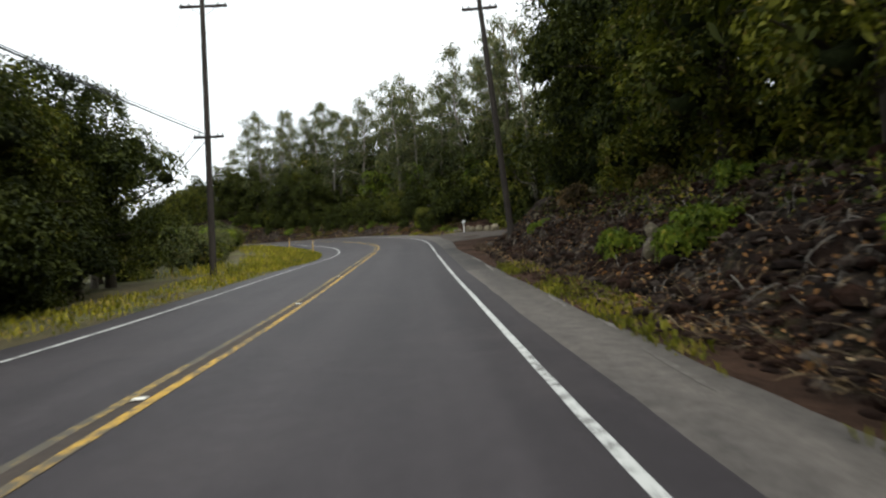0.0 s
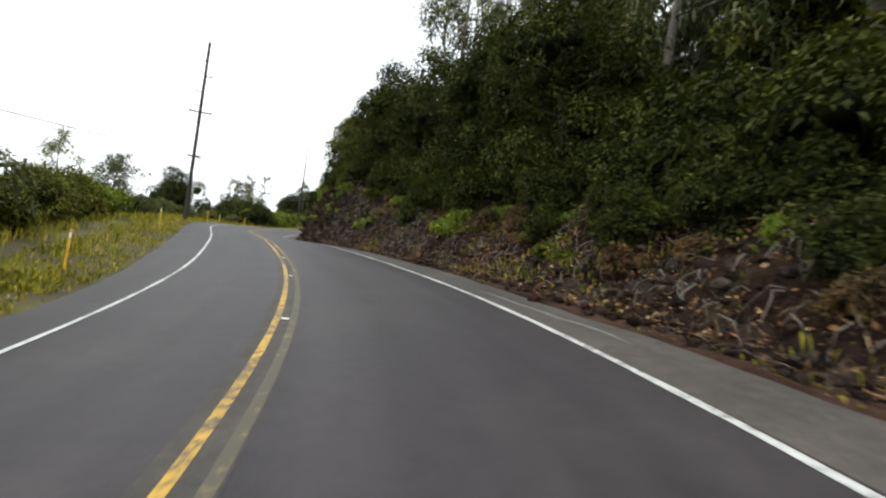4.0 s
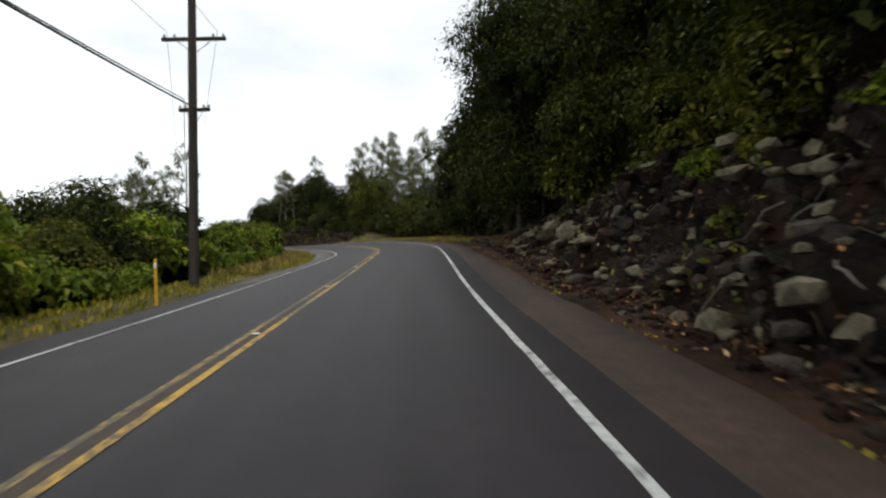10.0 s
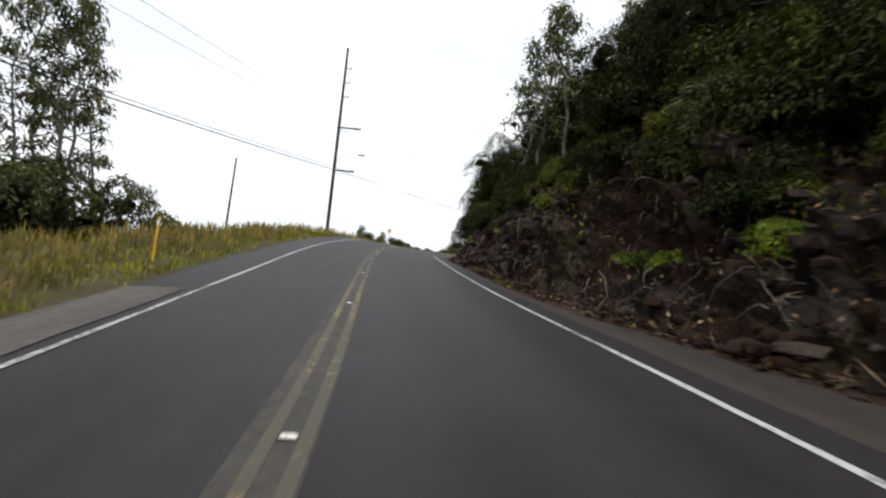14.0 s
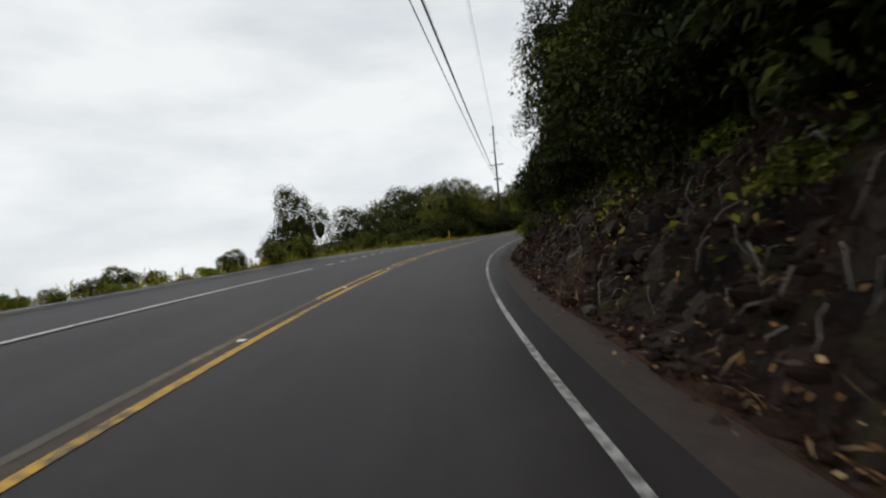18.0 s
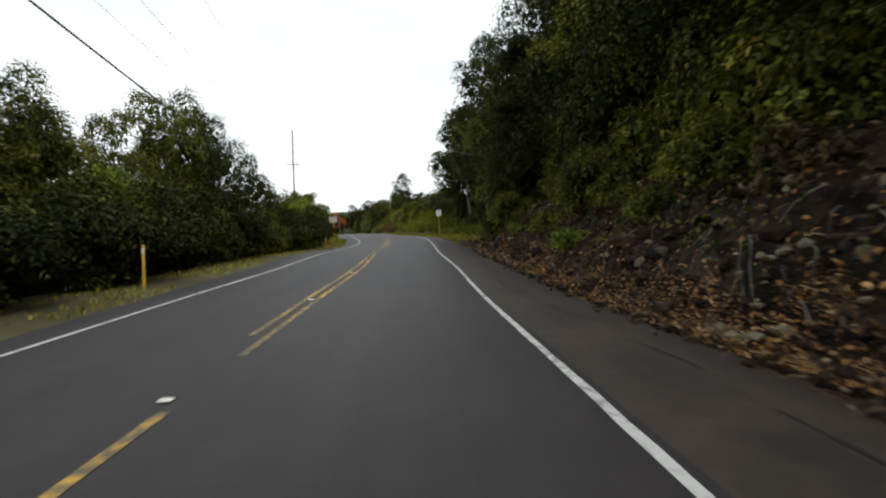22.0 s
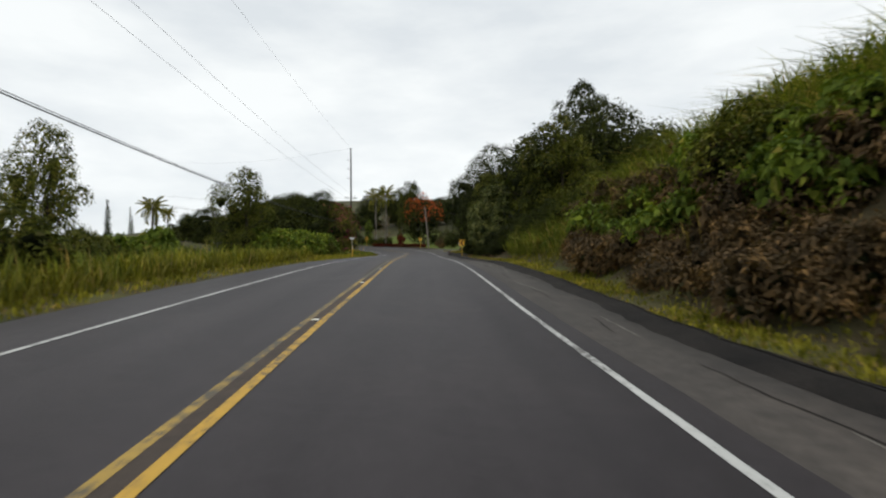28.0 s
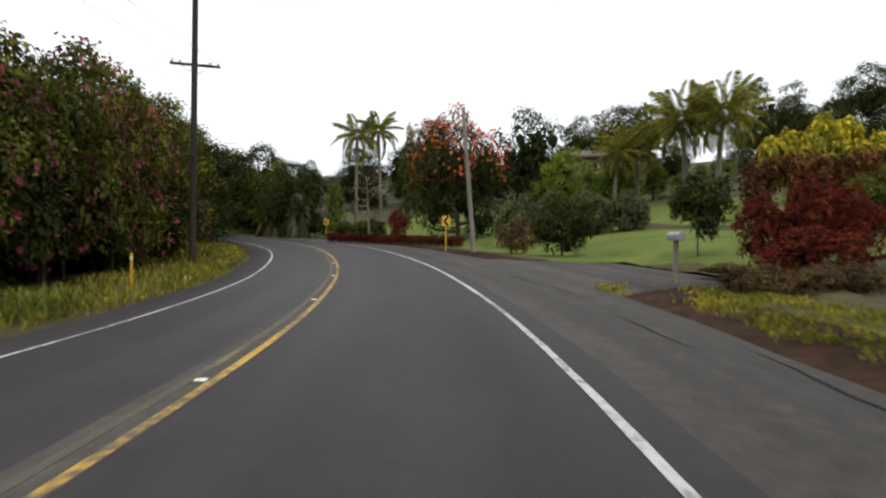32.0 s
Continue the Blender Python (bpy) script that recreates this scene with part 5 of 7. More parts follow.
sow(["bush_mid", "bush_olive", "bush_low"], 160, 204, -12.5, -9.4, 2.0, 0.65, 0.95)
sow(["bush_mid", "bush_olive"], 150, 204, -24, -14, 3.2, 0.9, 1.4)
sow(["bush_mid", "bush_vine", "bush_low"], 200, 210, -10.2, -7.8, 1.5, 0.45, 0.75)
sow(["bush_big", "bush_mid", "bush_dark", "bush_vine"], 210, 240, -10.2, -7.8, 1.5, 0.75, 1.5)
sow(["bush_mid", "bush_low"], 198, 208, -14, -11, 2.0, 0.5, 0.75)
sow(["bush_big", "bush_dark"], 210, 250, -14, -11, 2.8, 1.2, 1.6)
sow(["bush_vine", "bush_big", "bush_mid"], 240, 274, -11, -7.6, 1.6, 0.9, 1.35)
sow(["bush_vine", "bush_mid", "bush_low"], 274, 304, -13, -9.4, 1.4, 0.85, 1.2)
sow(["bush_mid", "bush_big"], 240, 276, -16, -12, 2.6, 0.9, 1.3)
sow(["bush_mid", "bush_dark"], 250, 320, -30, -18, 3.6, 1.3, 2.0)
sow(["tree_thin"], 297, 319, -21, -14, 2.2, 1.1, 1.5)
sow(["tree_round", "tree_mid"], 244, 284, -26, -18, 9, 0.8, 1.1)
sow(["bush_low", "bush_mid"], 300, 350, -16, -11, 4, 0.5, 0.9)
sow(["bush_low", "bush_mid", "bush_low", "bush_vine"], 352, 424, -7.6, -6.4, 1.2, 0.3, 0.6, 0.1)
plant("tree_mid", 354.5, -7.4, 0.26)
plant("tree_mid", 362, -7.0, 0.22)
sow(["bush_low", "bush_mid"], 346, 424, -16, -12, 2.4, 0.8, 1.2)
sow(["bush_mid", "bush_dark"], 424, 452, -14, -10, 2.6, 1.0, 1.5)
sow(["bush_dark", "bush_shade", "bush_shade", "bush_mid"], 432, 506, -8.4, -6.8, 1.7, 0.75, 1.35)
sow(["tree_mid", "tree_fern", "bush_olive"], 434, 506, -10, -7.6, 4.2, 0.5, 0.75)
sow(["bush_dark", "bush_mid"], 424, 431, -13, -10, 1.8, 0.8, 1.1)
sow(["tree_dark", "bush_dark"], 431, 452, -12, -9.5, 2.0, 0.68, 0.86)
for q, o, h in ((435, -11.2, 6.8), (438, -10.6, 7.4), (441, -10.4, 8.2), (445, -10.2, 8.2), (449, -10.2, 7.6), (453, -10.8, 7.0), (466, -10.4, 6.6), (471, -10.6, 6.4), (477, -11, 8.6), (480, -10.6, 9.0), (484, -11, 8.4), (490, -10.4, 7.0)):
    plant_top("tree_mid" if q % 2 else "tree_dark", q, o, h, 0.75, q * 17)
sow(["bush_dark", "tree_mid"], 446, 506, -14, -11, 3.0, 0.9, 1.2)
sow(["bush_mid", "bush_dark", "bush_olive"], 502, 526, -11, -8.0, 1.3, 1.2, 1.6)
for q, o, h in ((520, -9.4, 5.6), (523, -9.2, 6.2), (525, -10.4, 6.0), (518, -11, 6.0)):
    plant_top("tree_mid", q, o, h, 1.0, q * 7)
sow(["bush_big", "bush_mid"], 530, 560, -12, -9, 2.6, 0.6, 1.0)
plant_top("tree_mid", 528, -10.2, 4.8, 1.0, 30)
sow(["tree_mid"], 508, 520, -13, -11, 4, 0.8, 0.9)
sow(["bush_mid", "bush_olive", "bush_low"], 524, 580, -18, -12.5, 3.2, 0.7, 1.2)
sow(["tree_mid", "tree_round", "tree_dark"], 526, 580, -30, -19, 6.0, 0.5, 0.8)
sow(["bush_big", "bush_mid"], 566, 582, -13, -9.5, 2.0, 0.6, 0.95)
sow(["bush_low", "bush_mid", "bush_vine"], 582, 606, -14, -9.0, 1.4, 0.35, 0.55)
sow(["bush_mid", "bush_big", "bush_dry"], 570, 582, -10.5, -8.2, 1.4, 0.7, 1.0)
plant_top("tree_mid", 592, -15.4, 6.2, 0.7, 30)
plant_top("tree_mid", 588, -15.6, 4.4, 0.8, 80)
sow(["bush_mid", "bush_big", "bush_dry"], 580, 596, -15.5, -11.2, 0.9, 0.75, 1.1)
sow(["bush_olive", "bush_mid"], 596, 640, -26, -17, 2.2, 0.8, 1.2)
sow(["bush_big", "bush_mid"], 604, 626, -11, -8.0, 1.7, 0.9, 1.25)
sow(["tree_round", "tree_mid"], 650, 674, -17.5, -13, 1.8, 0.95, 1.2)
for q, o, h in ((653, -17.5, 8.0), (652, -13.0, 8.3), (657, -19.5, 7.8), (660, -15.5, 8.2)):
    plant_top("tree_round", q, o, h, 0.9, q * 19)
for q, o, h in ((638, 9.4, 8.6), (634, 9.6, 9.0), (630, 9.4, 8.2), (625, 9.8, 8.0)):
    plant_top("tree_close", q, o, h, 1.0, q * 3)
sow(["bush_low", "bush_vine"], 624, 650, -8.6, -6.8, 1.6, 0.5, 0.8)
for q in range(650, 673, 2):
    plant("bush_pink", q, -9.8 + 0.7 * math.sin(q * 2.1), 1.3 + 0.15 * math.sin(q), q * 40, 2.05 + 0.22 * math.sin(q * 1.7))
sow(["bush_pink", "bush_mid"], 664, 690, -11, -8.6, 2.6, 1.0, 1.4)
sow(["tree_round"], 652, 700, -20, -15, 3.2, 0.85, 1.15)
sow(["tree_round", "tree_mid"], 668, 716, -12.5, -9.5, 3.0, 0.9, 1.2)
plant_top("tree_round", 184, -11.8, 6.2, 0.85, 20)
plant_top("tree_round", 186.5, -12.6, 5.2, 0.9, 80)
plant_top("tree_euc", 181, -17, 8.0, 0.9, 60)
plant_top("tree_euc", 187, -21, 8.5, 0.9, 10)
plant_top("tree_euc", 191, -31, 12, 0.8, 120)
plant_top("tree_euc", 171, -14, 6.4, 0.8, 200)
for q, o, h in ((447, 9.6, 12), (478, 11, 13), (500, 12, 14), (525, 11.5, 12.5), (462, 13, 15)):
    plant_top("tree_euc", q, o, h, 0.8, q * 11)
plant_top("tree_round", 416, -19, 5.8, 0.5, 10)
plant_top("tree_round", 430, -20, 4.2, 1.0, 10)
plant_top("tree_euc", 451, -29, 8.4, 0.9, 70)
plant_top("tree_tall", 501, 9.8, 22, 0.7, 20)
plant_top("tree_tall", 497, 10.6, 18, 0.75, 140)
plant_top("tree_round", 448, -22, 7, 1.0, 70)
plant_top("tree_round", 462, -24, 8, 1.1, 170)
plant_top("tree_mid", 603.5, -10.4, 6.0, 0.95, 30)

# creepers hanging on the rock faces
crng = np.random.default_rng(12)
for s0, s1, n in ((146, 232, 34), (294, 332, 14), (336, 430, 34), (430, 486, 14), (44, 64, 5), (100, 146, 12)):
    for _ in range(n):
        s = crng.uniform(s0, s1)
        p = Vector(BV[int(s / B_STEP), int(crng.integers(12, 26))])
        k = crng.uniform(0.35, 0.75)
        KINDS["bush_vine" if crng.uniform() < 0.6 else "bush_low"].grow(Matrix.Translation(p - Vector((0, 0, 0.45 * k))) @ pose(0, 0, 0, 0, 0, crng.uniform(0, 360)) @ Matrix.Diagonal((k, k, k, 1)))
sow(["bush_dark", "bush_mid"], 85, 96, 12.4, 13.6, 1.8, 0.9, 1.25)
sow(["bush_low", "bush_vine"], 88.5, 94, 8.0, 12.5, 1.2, 0.35, 0.6)
sow(["bush_big", "bush_mid"], 527, 536, -12, -8.4, 1.8, 0.8, 1.1)
sow(["bush_dark"], 108, 146, 8.4, 9.6, 2.4, 0.8, 1.2)
sow(["bush_vine", "bush_dry"], 106, 146, 5.9, 7.6, 1.9, 0.35, 0.6)
for q, o, k in ((314, -13.0, 1.05), (315.6, -13.6, 1.15), (313, -13.9, 1.0), (318, -16.0, 1.2)):
    plant("tree_thin", q, o, k, q * 17)
sow(["bush_mid", "bush_olive"], 311, 320, -15.5, -12.6, 1.5, 0.9, 1.4)
sow(["tree_dark", "tree_mid"], 63, 70, 11.5, 14, 1.7, 1.0, 1.3)
sow(["bush_shade"], 62, 69, 9.6, 11.0, 1.8, 0.7, 1.0)
sow(["tree_dark"], 88, 100, 14.5, 17, 2.5, 1.0, 1.3)
sow(["bush_dry", "bush_low", "bush_dry"], 98, 140, 5.7, 7.8, 1.6, 0.3, 0.55)
sow(["bush_dry", "bush_dark"], 108, 140, 6.2, 7.4, 1.8, 0.35, 0.6)


# ---- utility poles and wires ----
def utility_pole(s, o, height, arms, turn, label, material=M_POLE, pins=(), lean=(0, 0), radius=0.17):
    base = foot(s, o)
    ob = thing("utility_pole", Matrix.Translation(base) @ pose(0, 0, 0, lean[0], lean[1], heading(s) + turn), label, "utility pole", "roadside utility poles")
    part("pole", Geo().tube([(0, 0, -0.8), (0, 0, height * 0.5), (0, 0, height)], [radius, radius * 0.85, radius * 0.66], 12), material, ob, smooth=False)
    for z, length, shift in arms:
        arm = part("crossarm", Geo().box(shift, radius * 0.9, z, length, 0.1, 0.12), material, ob)
        for e in (-0.46, -0.3, 0.3, 0.46):
            x = shift + e * length
            part("insulator", Geo().tube([(x, radius * 0.9, z + 0.06), (x, radius * 0.9, z + 0.13), (x, radius * 0.9, z + 0.2)], [0.035, 0.06, 0.03], 8), M_GALV, arm)
        for e in (-1, 1):
            part("brace", Geo().tube([(shift + e * length * 0.28, radius, z - 0.04), (0, radius * 0.95, z - 0.55)], [0.018, 0.018], 5), M_GALV, ob)
    for z, x in pins:
        b = part("bracket", Geo().box(x * 0.5, 0, z, abs(x), 0.07, 0.07), material, ob)
        part("insulator", Geo().tube([(x, 0, z - 0.02), (x, 0, z + 0.12), (x, 0, z + 0.24)], [0.05, 0.075, 0.04], 8), M_GALV, b)
    return base, ob


# distance, offset, height, crossarms (height, length, shift), bracket heights and sides
POLES = [(66.8, -7.64, 14.8, ((6.99, 1.5, 0.0), (13.88, 2.4, 0.0),), (), ()),
         (162.4, -5.55, 16.5, ((5.92, 1.1, 0.0), (10.00, 1.9, 0.0),), (11.8, 13.3, 14.7,), (-1, 1, -1)),
         (232.9, -5.68, 18.2, ((6.45, 1.1, 0.0), (9.11, 2.3, 0.0),), (12.4, 14.0, 15.7,), (-1, -1, -1)),
         (341.6, -7.35, 18.3, ((6.35, 2.0, 0.9), (10.52, 2.2, 1.0),), (13.5, 14.9, 16.3,), (1, 1, 1)),
         (453.9, -7.36, 17.3, ((8.67, 1.3, 0.0), (10.94, 2.4, 0.0),), (13.0, 14.4, 15.9,), (-1, 1, -1)),
         (561.1, -12.80, 22.7, ((9.50, 1.6, 0.4), (15.69, 2.4, 0.0),), (18.1, 19.7, 21.2,), (1, 1, 1)),
         (665.8, -6.70, 18.8, ((9.81, 2.3, 0.0),), (13.3, 15.0, 16.6,), (-1, -1, -1))]
tops = []
for s, o, height, arms, pins, sides in POLES:
    base, ob = utility_pole(s, o, height, arms, 0, "tall dark wooden utility pole with crossarms beside the road", pins=[(z, 0.55 * e) for z, e in zip(pins, sides)])
    h = radians(heading(s))
    right = Vector((math.cos(h), math.sin(h), 0))
    low = 5.3 if len(arms) == 1 else arms[0][0]
    tops.append((base, right, low, arms[-1][0], height))


def cable(a, b, sag, r, label):
    pts = [a.lerp(b, k / 24) - Vector((0, 0, 4 * sag * (k / 24) * (1 - k / 24))) for k in range(25)]
    tagged(part("overhead_cable", Geo().tube(pts, [r] * 25, 5, False), M_WIRE, None), label, "cable", "overhead cables")


rows_of = [(foot(6, -8), tops[0][1], 7.9, 14.8, 15.6)] + tops + [(foot(735, -8), tops[-1][1], 8.0, 10.2, 18.0)]
for sag, (b0, r0, l0, u0, t0), (b1, r1, l1, u1, t1) in zip((0.9, 0.9, 1.4, 0.9, 0.9, 0.9, 1.5, 0.9), rows_of[:-1], rows_of[1:]):
    up = Vector((0, 0, 1))
    cable(b0 + up * l0 + r0 * 0.1, b1 + up * l1 + r1 * 0.1, sag, 0.030, "thick black telephone cable sagging between poles")
    cable(b0 + up * (l0 + 0.35) - r0 * 0.3, b1 + up * (l1 + 0.35) - r1 * 0.3, sag + 0.1, 0.018, "thin black telephone cable sagging between poles")
    for e in (-1, 1):
        cable(b0 + up * (u0 + 0.2) + r0 * e * 0.9, b1 + up * (u1 + 0.2) + r1 * e * 0.9, 1.1, 0.009, "thin power line between pole crossarms")
    cable(b0 + up * t0, b1 + up * t1, 1.2, 0.008, "thin power line along the pole tops")

utility_pole(65, 7.0, 13.5, ((11.6, 1.8, 0.0),), 0, "dark leaning wooden pole rising from the debris bank", lean=(0, -3))
utility_pole(665.1, 7.6, 7.85, (), 0, "bleached leaning wooden pole without crossarms by the driveway", M_POLE_P, lean=(0, -5), radius=0.14)
utility_pole(343.2, -18.0, 10.6, (), 0, "plain slender wooden pole in the dry grass", lean=(0, 1.5), radius=0.12)

# ---- raised markers on the centre line ----
marker = None
for k in range(118):
    s = 8.0 + 6.1 * k
    p = spot(s, -0.12, 0.024)
    m = Matrix.Translation(Vector(p)) @ pose(0, 0, 0, 0, 0, heading(s))
    if marker is None:
        marker = thing("road_marker", m, "small pale raised pavement reflector between the yellow lines", "road marker", "centre line markers")
        g = Geo().add([(-.06, -.05, 0), (.06, -.05, 0), (.06, .05, 0), (-.06, .05, 0), (-.045, -.02, .018), (.045, -.02, .018), (.045, .02, .018), (-.045, .02, .018)], [(0, 1, 5, 4), (1, 2, 6, 5), (2, 3, 7, 6), (3, 0, 4, 7), (4, 5, 6, 7)])
        part("body", g, M_REFL, marker)
        part("patch", Geo().box(0, 0, 0.001, 0.13, 0.13, 0.006, 0.002), M_GRAVEL, marker)
    else:
        copy_thing(marker, m)

# ---- yellow delineator posts ----
post = None
for s, o, h in ((89.5, -5.1, 1.2), (106, -5.3, 1.2), (126, -5.7, 1.1), (148, -6.0, 1.1), (172.5, -4.8, 1.2), (180.5, -4.9, 1.1), (192, -4.6, 1.2), (228, -4.6, 1.2), (306.5, -5.8, 1.2),
                (425.5, -5.8, 1.0), (463, -5.1, 1.15), (497.5, -5.7, 1.0), (615.5, -4.6, 1.1), (654.5, -6.0, 1.1)):
    m = Matrix.Translation(foot(s, o)) @ pose(0, 0, 0, 2 * math.sin(s), 2 * math.cos(s), heading(s)) @ Matrix.Diagonal((1, 1, h, 1))
    if post is None:
        post = thing("marker_post", m, "slim yellow roadside marker post in the grass", "marker post", "yellow marker posts")
        part("post", Geo().box(0, 0, 0.45, 0.075, 0.035, 1.1, 0.01), M_POST, post)
        part("reflector", Geo().box(0, -0.022, 0.86, 0.06, 0.01, 0.13, 0.003), M_REFL, post)
    else:
        copy_thing(post, m @ Matrix.Diagonal((1, 1, 1 / post.scale.z, 1)))


# ---- grasses and fallen leaves ----
def blades(name, seed, n, s0, s1, o0, o1, len0, len1, width, material, label, category, patch=0.0, lean=0.35):
    """Grass blades scattered over a strip beside the road, in one mesh."""
    rng = np.random.default_rng(seed)
    s = rng.uniform(s0, s1, n)
    a, b = (o0(s) if callable(o0) else o0), (o1(s) if callable(o1) else o1)
    o = a + (b - a) * rng.uniform(0, 1, n)
    if patch:
        keep = np.array([noise.noise(Vector((p * 0.35, q * 0.6, seed))) + 0.4 * noise.noise(Vector((p * 1.7, q * 1.7, seed))) for p, q in zip(s, o)]) > patch - 0.3 + rng.normal(size=n) * 0.08
        s, o = s[keep], o[keep]
        n = len(s)
    p = spot(s, o, 0.0)
    p[:, 2] += rise(s, o) - 0.03
    L = rng.uniform(len0, len1, n) * rng.uniform(0.6, 1.0, n)
    w = rng.uniform(0, 2 * math.pi, n)
    d = np.stack([np.cos(w), np.sin(w), np.zeros(n)], 1)
    side = np.stack([-np.sin(w), np.cos(w), np.zeros(n)], 1) * (width * rng.uniform(0.6, 1.3, n))[:, None]
    k = (lean * rng.uniform(0.2, 1.6, n))[:, None]
    up = np.array([0, 0, 1.0])
    mid = p + up * (L * 0.62)[:, None] + d * (L[:, None] * k * 0.35)
    tip = p + up * (L * 0.95)[:, None] * (1 - 0.35 * np.clip(k, 0, 1)) + d * (L[:, None] * k)
    ob = new(name, quad_mesh(name, np.stack([p, mid + side, tip, mid - side], 1), material))
    return tagged(ob, label, category, kind="stuff")


edge_l = lambda s: left_edge(s) - 0.15
blades("verge_grass", 1, 60000, 20, 350, edge_l, lambda s: left_edge(s) - 3.0, 0.08, 0.34, 0.022, L_GRASS, "ragged yellow-green grass along the road's verge", "grass", 0.12)
blades("verge_grass", 18, 7000, 430, 506, edge_l, lambda s: left_edge(s) - 2.4, 0.06, 0.25, 0.02, L_GRASS, "thin grass at the foot of the roadside bushes", "grass", 0.3)
blades("verge_grass", 19, 16000, 350, 430, edge_l, lambda s: left_edge(s) - 3.0, 0.08, 0.34, 0.022, L_GRASS, "ragged yellow-green grass along the road's verge", "grass", 0.12)
blades("verge_grass", 2, 40000, 506, 700, edge_l, lambda s: left_edge(s) - 3.0, 0.08, 0.34, 0.022, L_GRASS, "ragged yellow-green grass along the road's verge", "grass", 0.12)
blades("verge_grass", 21, 26000, 70, 125, edge_l, lambda s: left_edge(s) - 4.5, 0.1, 0.38, 0.026, L_GRASS, "ragged yellow-green grass along the road's verge", "grass", 0.08)
blades("tall_grass", 3, 16000, 66, 205, -11, -6.2, 0.3, 0.9, 0.025, L_GRASS, "knee-high green grass behind the verge", "grass", 0.3)
blades("dry_grass", 14, 15000, 238, 302, -7.2, -4.9, 0.2, 0.7, 0.02, L_STRAW, "fringe of pale dry grass along the bend", "grass", 0.3)
blades("dry_grass", 4, 20000, 298, 350, -14, -5.6, 0.3, 1.1, 0.022, L_STRAW, "tall straw-coloured dry grass on the slope", "grass", 0.28)
blades("tall_grass", 5, 12000, 350, 450, -13, -6.0, 0.25, 0.8, 0.025, L_GRASS, "knee-high green grass behind the verge", "grass", 0.3)
blades("cane_grass", 6, 30000, 520, 606, -14, -6.4, 0.5, 1.6, 0.018, L_CANE, "tall green cane grass beside the road", "grass", 0.22)
blades("cane_grass", 26, 26000, 568, 606, -10.5, lambda s: left_edge(s) - 1.2, 0.4, 1.35, 0.016, L_GRASS, "tall yellow-green cane grass on the open verge", "grass", 0.12, 0.8)
blades("cane_grass", 28, 16000, 622, 650, -9.5, lambda s: left_edge(s) - 0.7, 0.3, 1.0, 0.016, L_CANE, "thick green cane grass along the verge", "grass", 0.1, 0.9)
blades("verge_grass", 7, 12000, 600, 700, -9, -4.6, 0.2, 0.6, 0.025, L_GRASS, "tufted green grass along the verge", "grass", 0.2)
blades("cane_grass", 8, 90000, 530, 604, lambda s: np.interp(s, [560, 566, 580, 588], [7.4, 9.6, 9.6, 7.4]), 15.5, 0.6, 2.3, 0.018, L_CANE, "tall arching cane grass covering the bank", "grass", 0.06, 0.95)
blades("cane_grass", 15, 26000, 492, 534, 7.9, 14.5, 0.6, 1.7, 0.035, L_CANE, "bright green cane grass behind the verge", "grass", 0.2, 0.95)
blades("dry_grass", 16, 5000, 540, 604, 7.6, 14, 0.6, 1.6, 0.03, L_STRAW, "dead straw among the cane grass", "grass", 0.4, 0.9)
blades("verge_grass", 9, 36000, 488, 600, lambda s: shoulder_edge(s) + np.where(s > 552, 0.65, 0.1), 8.8, 0.08, 0.3, 0.022, L_GRASS, "short yellow-green grass at the foot of the bank", "grass", 0.2)
blades("dry_grass", 17, 30000, 258, 292, 6.2, 12.4, 0.06, 0.22, 0.02, L_STRAW, "flattened orange-brown dead grass on the clearing", "grass", 0.3, 1.4)
blades("verge_grass", 27, 42000, 500, 605, lambda s: shoulder_edge(s) + np.interp(s, [548, 556, 596, 612], [0.1, 0.3, 0.45, 0.9]), lambda s: shoulder_edge(s) + np.interp(s, [500, 590, 612], [1.5, 1.7, 2.6]), 0.05, 0.17, 0.013, L_GRASS, "mat of short yellow-green grass beside the shoulder", "grass", 0.04)
blades("verge_grass", 10, 20000, 248, 296, lambda s: shoulder_edge(s) + 0.08, 9.5, 0.05, 0.22, 0.014, L_GRASS, "patchy grass on the clearing by the shoulder", "grass", 0.35)
blades("verge_grass", 11, 5000, 38, 57, 4.7, 5.9, 0.08, 0.25, 0.02, L_GRASS, "strip of bright green grass by the shoulder", "grass", 0.2)
blades("verge_grass", 12, 9000, 84, 150, 4.7, 7.2, 0.1, 0.4, 0.022, L_GRASS, "patchy green grass at the foot of the bank", "grass", 0.45)
# Cane green instead of grass green: the trees' shade is put into this strip's colour.
blades("verge_grass", 22, 9000, 598, 622, lambda s: shoulder_edge(s) + 0.95, lambda s: shoulder_edge(s) + 2.3, 0.06, 0.2, 0.014, L_CANE, "strip of yellow-green grass, coloured darker for tree shade, behind the black dirt", "grass", 0.08)
blades("verge_grass", 13, 9000, 637, 649, 6.0, 9.6, 0.06, 0.22, 0.02, L_GRASS, "short grass around the driveway", "grass", 0.3)

for k, (a, b) in enumerate(((96, 240), (290, 345), (405, 490))):
    blades("moss_tufts", 50 + k, 3600, a, b, lambda s: shoulder_edge(s) - 0.1, lambda s: shoulder_edge(s) + 0.4, 0.03, 0.14, 0.02, L_GRASS, "thin line of moss and grass tufts at the shoulder's edge", "grass", 0.42)


